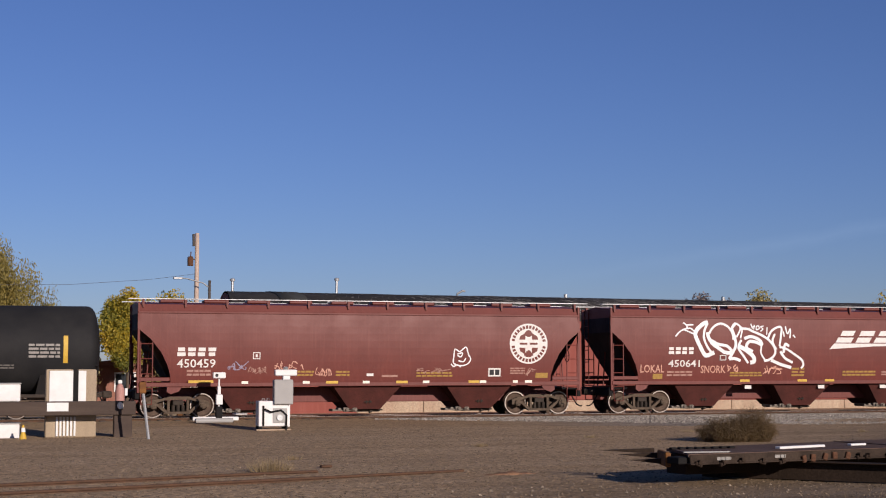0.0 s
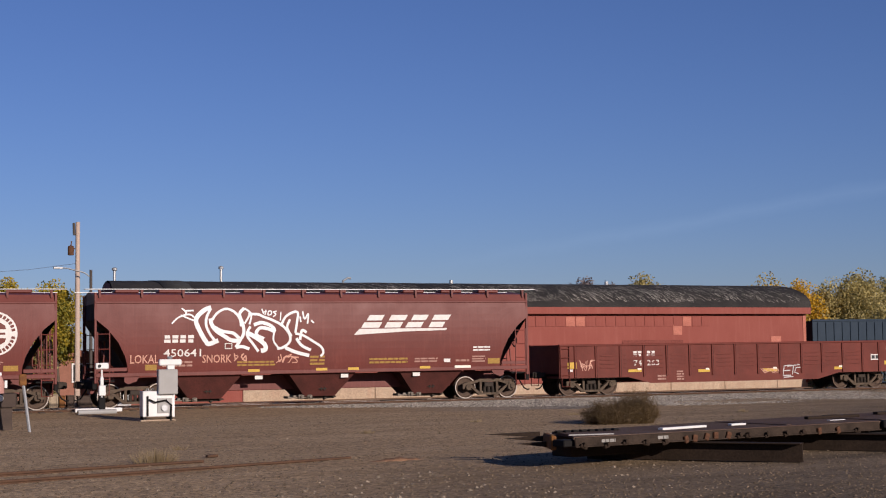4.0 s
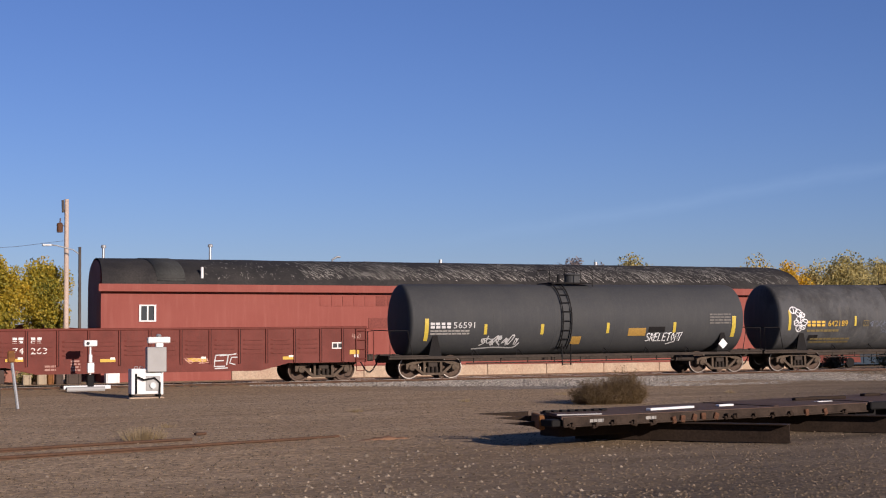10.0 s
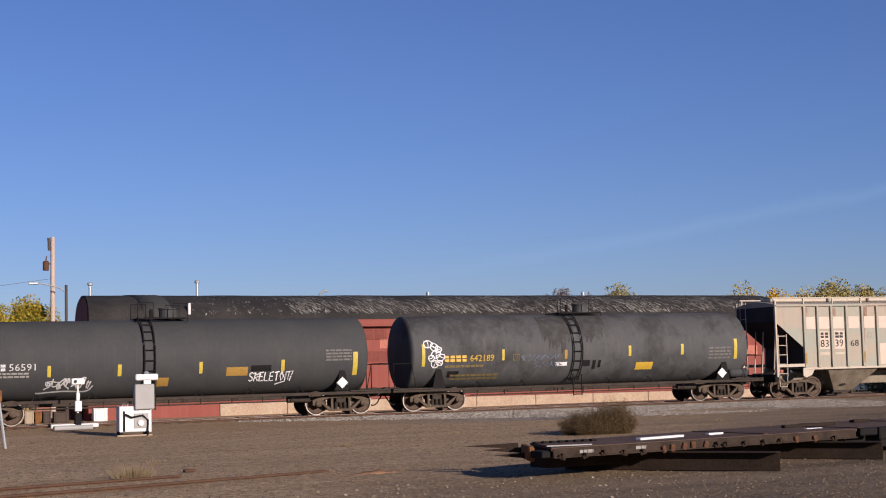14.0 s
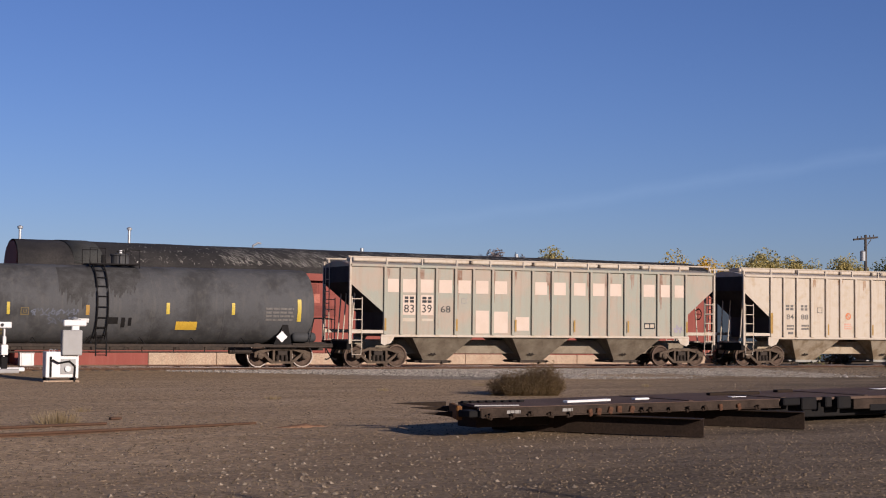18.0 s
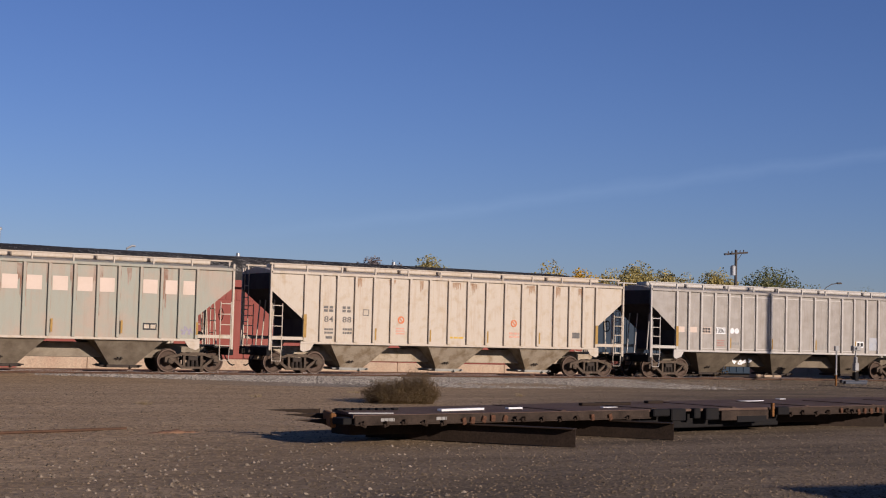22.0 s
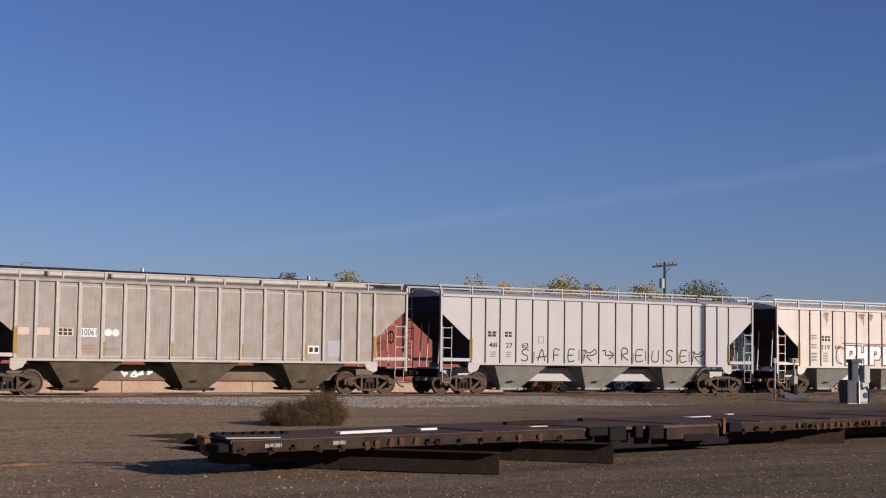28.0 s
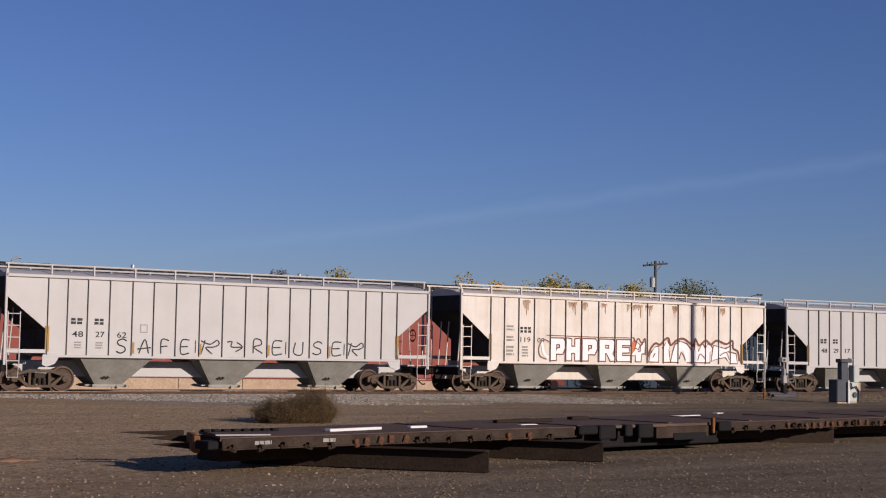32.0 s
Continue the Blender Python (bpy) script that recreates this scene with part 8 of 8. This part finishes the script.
def instrument_case(x, y, label, dull=False):
    """A low battery cabinet with a grey relay case and a T-shaped mast behind it."""
    body = M_CASE if dull else M_WHITE
    c = thing("signal_cabinet", label, "signal cabinet", pose(x, y, GROUND))
    part("cabinet", Shape().box(-0.48, -0.3, 0.14, 0.48, 0.3, 0.95, 0.02), body, c)
    part("base", Shape().box(-0.56, -0.36, -0.05, 0.56, 0.36, 0.05, 0.02), M_CONCRETE, c)
    for px in (-0.42, 0.42):
        part("leg", Shape().box(px - 0.05, -0.28, 0.0, px + 0.05, 0.28, 0.16, 0.01), M_BLACK, c)
    part("door", Shape().box(-0.02, -0.325, 0.25, 0.44, -0.302, 0.72, 0.01), M_CASE, c)
    part("hinge_bar", Shape().box(-0.36, -0.34, 0.16, -0.30, -0.305, 0.80, 0.01), M_BLACK, c)
    part("conduit", Shape().tube([(0.4, -0.36, 0.0), (0.42, -0.36, 0.5), (0.25, -0.38, 0.66), (-0.1, -0.38, 0.6), (-0.3, -0.38, 0.7)], 0.028, 8), M_BLACK, c)
    part("dial", Shape().lathe([(0, 0.0), (0, 0.10), (0.04, 0.09), (0.05, 0.0)], (0.2, -0.375, 0.42), "y", 16), M_GALV, c)
    part("relay_case", Shape().box(0.0, -0.42, 0.84, 0.62, -0.08, 1.64, 0.025), M_CASE, c, "grey metal relay case")
    part("mast", Shape().box(0.36, 0.0, 0.1, 0.60, 0.16, 1.84, 0.02), body, c)
    part("cross_head", Shape().box(0.10, -0.03, 1.76, 0.82, 0.19, 1.96, 0.03), body, c)
    part("finial", Shape().lathe([(0, 0.06), (0.05, 0.09), (0.09, 0.05), (0.1, 0.0)], (0.46, 0.08, 1.96), "z", 12), M_GALV, c)
    for px in (-0.28, -0.12):
        part("lifting_eye", Shape().tube([(px - 0.05, 0, 0.95), (px - 0.04, 0, 1.02), (px + 0.04, 0, 1.02), (px + 0.05, 0, 0.95)], 0.014, 6), M_GALV, c)
    return c


def switch_stand(x, y, label, material, bar=None):
    s = thing("switch_stand", label, "switch stand", pose(x, y, GROUND))
    part("pedestal", Shape().box(-0.12, -0.12, 0.0, 0.12, 0.12, 0.62, 0.03), M_BLACK, s)
    part("mast", Shape().tube([(0, 0, 0.6), (0, 0, 1.7)], 0.035, 8), material, s)
    part("gear_box", Shape().box(-0.11, -0.11, 0.68, 0.13, 0.11, 1.05, 0.02).box(-0.06, -0.09, 1.05, 0.06, 0.09, 1.35, 0.02), material, s)
    part("lamp_box", Shape().box(-0.23, -0.13, 1.64, 0.23, 0.13, 1.86, 0.025), material, s)
    part("lens", Shape().lathe([(0, 0.0), (0, 0.06), (0.02, 0.05), (0.03, 0.0)], (-0.1, -0.15, 1.75), "y", 12), M_INK, s)
    part("throw_bar", Shape().box(-0.95, -0.1, 0.1, 0.72, 0.1, 0.24, 0.02), bar or material, s)
    part("motor", Shape().lathe([(-0.85, 0.0), (-0.85, 0.1), (0.5, 0.1), (0.5, 0.0)], (0, -0.16, 0.1), "x", 12), bar or M_CASE, s)
    return s


def build_yard():
    instrument_case(8.80, 48.3, "white signal cabinet with a grey relay case beside the track")
    switch_stand(8.06, 55.0, "white painted switch stand beside the rail", M_WHITE)
    c = thing("signal_cabinet", "dark grey signal cabinet with a pale relay case", "signal cabinet", pose(50.2, 47.3, GROUND))
    part("base", Shape().box(-0.62, -0.3, -0.05, 0.62, 0.3, 0.05, 0.02), M_CONCRETE, c)
    part("cabinet", Shape().box(-0.56, -0.25, 0.05, -0.02, 0.25, 0.98, 0.03), M_DARKCASE, c)
    part("mast", Shape().box(-0.08, -0.05, 0.05, 0.32, 0.2, 1.72, 0.02), M_DARKCASE, c)
    part("cross_head", Shape().box(-0.18, -0.12, 1.68, 0.48, 0.22, 1.84, 0.03), M_DARKCASE, c)
    part("finial", Shape().lathe([(0, 0.10), (0.06, 0.13), (0.12, 0.06), (0.13, 0.0)], (0.52, 0.05, 1.76), "z", 12), M_PALECASE, c)
    part("relay_case", Shape().box(0.36, -0.32, 0.86, 0.70, 0.0, 1.58, 0.025), M_PALECASE, c, "pale grey-green metal relay case")
    part("housing", Shape().box(0.02, -0.3, 0.05, 0.66, 0.1, 0.88, 0.03), M_PALECASE, c)
    part("bracket", Shape().box(-0.02, -0.36, 0.0, 0.05, -0.302, 0.95, 0.01), M_WHITE, c)
    part("conduit", Shape().tube([(0.6, -0.34, 0.05), (0.62, -0.36, 0.5), (0.44, -0.36, 0.70), (0.2, -0.36, 0.62), (0.12, -0.36, 0.85)], 0.04, 8), M_DARKCASE, c)
    part("dial", Shape().lathe([(0, 0.0), (0, 0.12), (0.04, 0.11), (0.05, 0.0)], (0.40, -0.36, 0.36), "y", 16), M_DARKCASE, c)
    switch_stand(52.8, 53.2, "pale grey switch stand beside the rail", M_CASE, M_DARKCASE)
    p = thing("marker_post", "rusty steel marker post beside the track", "post", pose(49.7, 51.3, GROUND))
    part("post", Shape().tube([(0, 0, 0.5), (0.02, 0, 1.75)], 0.04, 8), M_CASE, p)
    part("sleeve", Shape().tube([(0, 0, 0), (0, 0, 0.52)], 0.05, 8), M_DECKRUST, p, "rusty orange sleeve")
    part("head", Shape().box(-0.1, -0.06, 1.62, 0.12, 0.06, 1.85, 0.02), M_CASE, p)
    # crossing equipment behind the timber barrier
    b = thing("timber_barrier", "heavy dark timber barrier with a white sign", "barrier", pose(0, 44.6, GROUND))
    part("beam", Shape().box(-6.0, -0.18, 0.66, 4.1, 0.18, 1.06, 0.02), M_TIMBER, b, "dark creosoted timber beam")
    for x in (-4.0, -1.2, 3.75):
        part("post", Shape().box(x - 0.26, -0.1, 0.0, x + 0.26, 0.3, 0.66, 0.02), M_TIMBER, b)
    part("sign", Shape().box(1.60, -0.205, 0.78, 2.2, -0.182, 1.03, 0.008), M_WHITE, b, "plain white sign board")
    part("reflector", Shape().lathe([(-0.19, 0.0), (-0.2, 0.09), (-0.18, 0.1)], (3.66, 0, 0.93), "y", 14), M_REFLECT, b)
    c = thing("crossing_cabinet", "tan cabinet with white panels behind the barrier", "cabinet", pose(2.3, 45.3, GROUND))
    part("frame", Shape().box(-0.72, -0.25, 0.0, 0.72, 0.4, 1.98, 0.03), M_TAN, c)
    part("panel", Shape().box(-0.62, -0.28, 1.0, 0.05, -0.252, 1.94, 0.01), M_WHITE, c, "white metal panel")
    part("panel", Shape().box(0.20, -0.28, 1.0, 0.42, -0.252, 1.94, 0.01), M_WHITE, c, "white metal panel")
    part("gap", Shape().box(0.05, -0.27, 1.0, 0.20, -0.252, 1.98), M_BLACK, c)
    for k in range(6):
        part("slat", Shape().box(-0.42 + 0.1 * k, -0.3, 0.05, -0.36 + 0.1 * k, -0.255, 0.6, 0.008), M_WHITE, c, "white slat")
    for z, h, label in ((0.95, 0.50, "white equipment box on the barrier"), (0.06, 0.42, "white equipment box on the ground")):
        x = thing("equipment_box", label, "box", pose(0.25, 45.2 if z < 0.5 else 44.95, GROUND + (z if z < 0.5 else 1.065) - 0.06 * (z < 0.5)))
        part("case", Shape().box(-0.65, -0.22, 0.0, 0.62, 0.22, h, 0.025), M_WHITE, x)
        part("lid", Shape().box(-0.68, -0.25, h, 0.65, 0.25, h + 0.03, 0.01), M_CASE, x)
    t = thing("gas_cylinder", "faded pink cylinder with a white valve cap", "cylinder", pose(3.72, 45.4, GROUND))
    part("body", Shape().lathe([(0, 0.0), (0, 0.14), (1.35, 0.14), (1.5, 0.09), (1.55, 0.05), (1.55, 0.0)], (0, 0, 0), "z", 14), M_PINKTANK, t, smooth=True)
    part("valve", Shape().box(-0.06, -0.06, 1.55, 0.06, 0.06, 1.66, 0.02), M_WHITE, t)
    part("tag", Shape().box(0.14, -0.06, 1.2, 0.22, 0.04, 1.42, 0.01), M_WHITE, t)
    m = thing("leaning_post", "leaning grey steel post with a faded orange top", "post", pose(4.33, 42.8, GROUND))
    part("post", Shape().tube([(0, 0, -0.1), (-0.2, 0.02, 1.45)], 0.045, 8), M_GALV, m)
    part("cap", Shape().box(-0.30, -0.05, 1.30, -0.10, 0.08, 1.62, 0.03), M_DECKRUST, m)
    k = thing("traffic_cone", "small yellow and white cone", "cone", pose(0.95, 44.1, GROUND))
    part("cone", Shape().lathe([(0, 0.16), (0.02, 0.16), (0.02, 0.11), (0.25, 0.05), (0.42, 0.03), (0.42, 0.0)], (0, 0, 0), "z", 12), M_YELLOW, k)
    part("collar", Shape().lathe([(0.22, 0.07), (0.34, 0.055)], (0, 0, 0), "z", 12), M_WHITE, k)
    # crates and boxes left beyond the track
    for x, w, h, m, label in ((6.46, 0.32, 0.46, M_TAN, "small tan wooden crate beyond the track"), (7.02, 0.36, 0.62, M_TAN, "pale wooden crate beyond the track"), (7.42, 0.24, 0.55, M_DECKRUST, "rusty orange steel box beyond the track"), (7.74, 0.3, 0.56, M_TIMBER, "brown wooden crate beyond the track"), (8.16, 0.6, 0.52, M_TIMBER, "low stack of brown timber beyond the track"), (9.74, 0.56, 0.62, M_WHITE, "white equipment box beyond the track")):
        q = thing("crate", label, "crate", pose(x * 1.194, 74.2, FAR_GROUND), "boxes beyond the track")
        w, h = w * 1.19, h * 0.95
        part("body", Shape().box(0, 0, 0, w, 0.6, h, 0.02), m, q)
        part("lid", Shape().box(-0.02, -0.02, h, w + 0.02, 0.62, h + 0.04, 0.01), m, q)
        for k in (0.12, 0.80):
            part("batten", Shape().box(w * k, -0.03, 0.02, w * k + 0.04, 0.0, h, 0.005), m, q)
    # old rails lying in the dirt
    for x0, y0, x1, y1 in ((-8.0, 22.15, 8.75, 27.62), (-8.0, 24.2, 6.05, 28.32)):
        d = Vector((x1 - x0, y1 - y0))
        r = thing("old_rail", "rusty old rail half sunk in the dirt", "rail", pose(x0, y0, GROUND - 0.065, 0, 0, math.degrees(math.atan2(d.y, d.x))), "old rails in the dirt")
        part("web", Shape().box(0, -0.012, 0.0, d.length, 0.012, 0.09), M_RAIL, r)
        part("head", Shape().box(0, -0.036, 0.085, d.length, 0.036, 0.13, 0.008), M_RAIL, r)
    rng = random.Random(17)

    def tuft(x, y, w, h, n, label, material):
        s = Shape()
        for _ in range(n):
            a = rng.uniform(0, 6.28)
            rr = w * 0.5 * rng.random() ** 0.7
            px, py = x + rr * math.cos(a) * 0.75, y + rr * math.sin(a) * 0.75
            tx, ty = x + rr * math.cos(a), y + rr * math.sin(a)
            z = ground_height(x, y)
            hh = h * rng.uniform(0.4, 1.0) * (1 - 0.4 * rr / w)
            b = 0.005
            s.add([(px - b, py, z - 0.01), (px + b, py, z - 0.01), (tx + b * 0.3, ty, z + hh), (tx - b * 0.3, ty, z + hh)], [(0, 1, 2, 3)])
        me = bpy.data.meshes.new("dry_weed")
        me.from_pydata(s.v, [], s.f)
        me.materials.append(material)
        tagged(new("dry_weed", me), label, "weed", kind="stuff")

    tuft(5.25, 28.9, 1.1, 0.30, 230, "small dry straw-coloured weed on the dirt", M_DRYGRASS)
    for x, y in ((16.5, 40), (21, 43), (6.5, 33), (12, 36.5), (26, 41)):
        tuft(x, y, 0.5, 0.12, 60, "low dry grass tuft in the gravel", M_DRYGRASS)
    c = Shape().box(-0.13, -0.05, 0.0, 0.12, 0.05, 0.055, 0.025)
    single("dirt_clod", c, M_RAIL, "small dark clod on the bare dirt", "clod", pose(6.5, 29.6, GROUND + 0.02, 0, 0, 20))
    ridge = Shape()
    rng2 = random.Random(23)
    ridge.loft([[(0.1 * k, -0.16 * q, 0.0), (0.1 * k, -0.08 * q, 0.05 * q * rng2.uniform(0.6, 1.2)), (0.1 * k, 0.03, 0.07 * q * rng2.uniform(0.5, 1.2)), (0.1 * k, 0.18 * q, 0.0)] for k, q in ((k, 0.15 + math.sin(math.pi * k / 15) * rng2.uniform(0.5, 1.1)) for k in range(16))])
    single("dirt_ridge", ridge, M_REDDIRT, "low ridge of red-brown dirt beyond the old rail", "dirt", pose(8.7, 26.75, GROUND - 0.01, 0, 0, 8), smooth=True)
    # beyond the warehouse
    v = thing("container", "dark blue steel container beyond the warehouse", "container", pose(53.95, 77.0, FAR_GROUND))
    part("side", Shape().box(0, 0, 0.1, 24, 0.08, 3.95, 0.02), M_BLUE, v)
    part("body", Shape().box(0.05, 0.08, 0.1, 24, 2.4, 3.95, 0.03), M_BLUE, v)
    part("top_rail", Shape().box(-0.02, -0.04, 3.90, 24.02, 0.1, 4.03, 0.02), M_BLUE, v)
    rib = Shape().box(-0.06, -0.05, 0.2, 0.06, 0.02, 3.85, 0.02).mesh("corrugation", M_BLUE)
    for q in range(40):
        part("corrugation", rib, None, v, at=pose(0.4 + 0.6 * q, 0, 0))
    for x0, x1, z1 in ((57.8, 63.8, 0.62), (64.2, 72.5, 0.45)):
        w = thing("concrete_block_wall", "low sandy concrete wall beyond the track", "wall", pose(x0, 66.0, GROUND))
        n = int((x1 - x0) / 2)
        for q in range(n):
            part("block", Shape().box(q * 2.0, 0, -0.35, q * 2.0 + 1.98, 0.6, z1, 0.03), M_CONCRETE, w)
    for q, (x, y, w, h) in enumerate(((48.5, 68.5, 1.6, 0.9), (50.5, 69, 1.4, 0.8), (55, 70, 2.2, 1.0), (57, 69, 1.8, 0.9), (64, 70, 2.0, 1.0), (67, 71, 2.2, 1.1))):
        tree("low dry brown-green shrub", x, y, h, w, M_DRYBUSH if q % 2 else M_GREENLEAF, 900, 60 + q, 0.02, 0.08, 1.2, category="shrub")
    c = thing("parked_car", "small dark red parked car beyond the track", "car", pose(52.4, 74.6, FAR_GROUND))
    part("body", Shape().prism([(0, 0.3), (0.1, 0.75), (0.9, 0.85), (1.4, 1.3), (2.9, 1.3), (3.5, 0.85), (4.0, 0.8), (4.1, 0.3)], 0, 1.6), M_GON, c)
    for x in (0.8, 3.3):
        part("wheel", Shape().lathe([(0, 0.0), (0, 0.3), (0.2, 0.3), (0.2, 0.0)], (x, -0.02, 0.3), "y", 16), M_BLACK, c)
    part("window", Shape().prism([(1.1, 0.88), (1.5, 1.25), (2.85, 1.25), (3.3, 0.88)], -0.01, 0.0), M_GLASS, c)
    # a steel frame and an added, unseen shed on the camera's side of the yard: their shadows lie on the gravel
    q = thing("gantry", "tall steel gantry of two posts and a beam", "gantry", pose(0, 0, GROUND))
    for x, y, h in ((14.2, -2.6, 6.02), (11.02, -2.4, 6.15)):
        part("post", Shape().tube([(x, y, 0), (x, y, h)], 0.06, 8), M_GALV, q)
    part("beam", Shape().tube([(14.2, -2.6, 5.2), (11.02, -2.4, 5.12)], 0.085, 8), M_GALV, q)
    # stand-in block out of view that casts the wide shadow at the right
    q = thing("yard_shed", "unseen plain grey flat-roofed shed, added for its shadow", "shed", pose(18.78, -7.2, GROUND))
    part("wall", Shape().box(0, 0, 0, 7, 7.75, 4.74, 0.03), M_CASE, q)
    part("roof", Shape().box(-0.05, -0.05, 4.74, 7.05, 7.8, 4.86, 0.02), M_ROOF, q)


build_yard()



def motions():
    """The train rolls through; its wheels turn with it."""
    steps = [k * 4 / FPS for k in range(241)]
    for car, s in CARS:
        walk(car, [(t, pose(s + d, TRACK_Y, 0)) for t, d in TRAVEL])
    times = [t for t, d in TRAVEL]
    gone = [d for t, d in TRAVEL]
    turns = [(t, math.degrees(float(np.interp(t, times, gone)) / WHEEL_R)) for t in steps]
    for w, x in WHEELSETS:
        walk(w, [(t, pose(x, 0, WHEEL_R, 0, a, 0)) for t, a in turns])


motions()
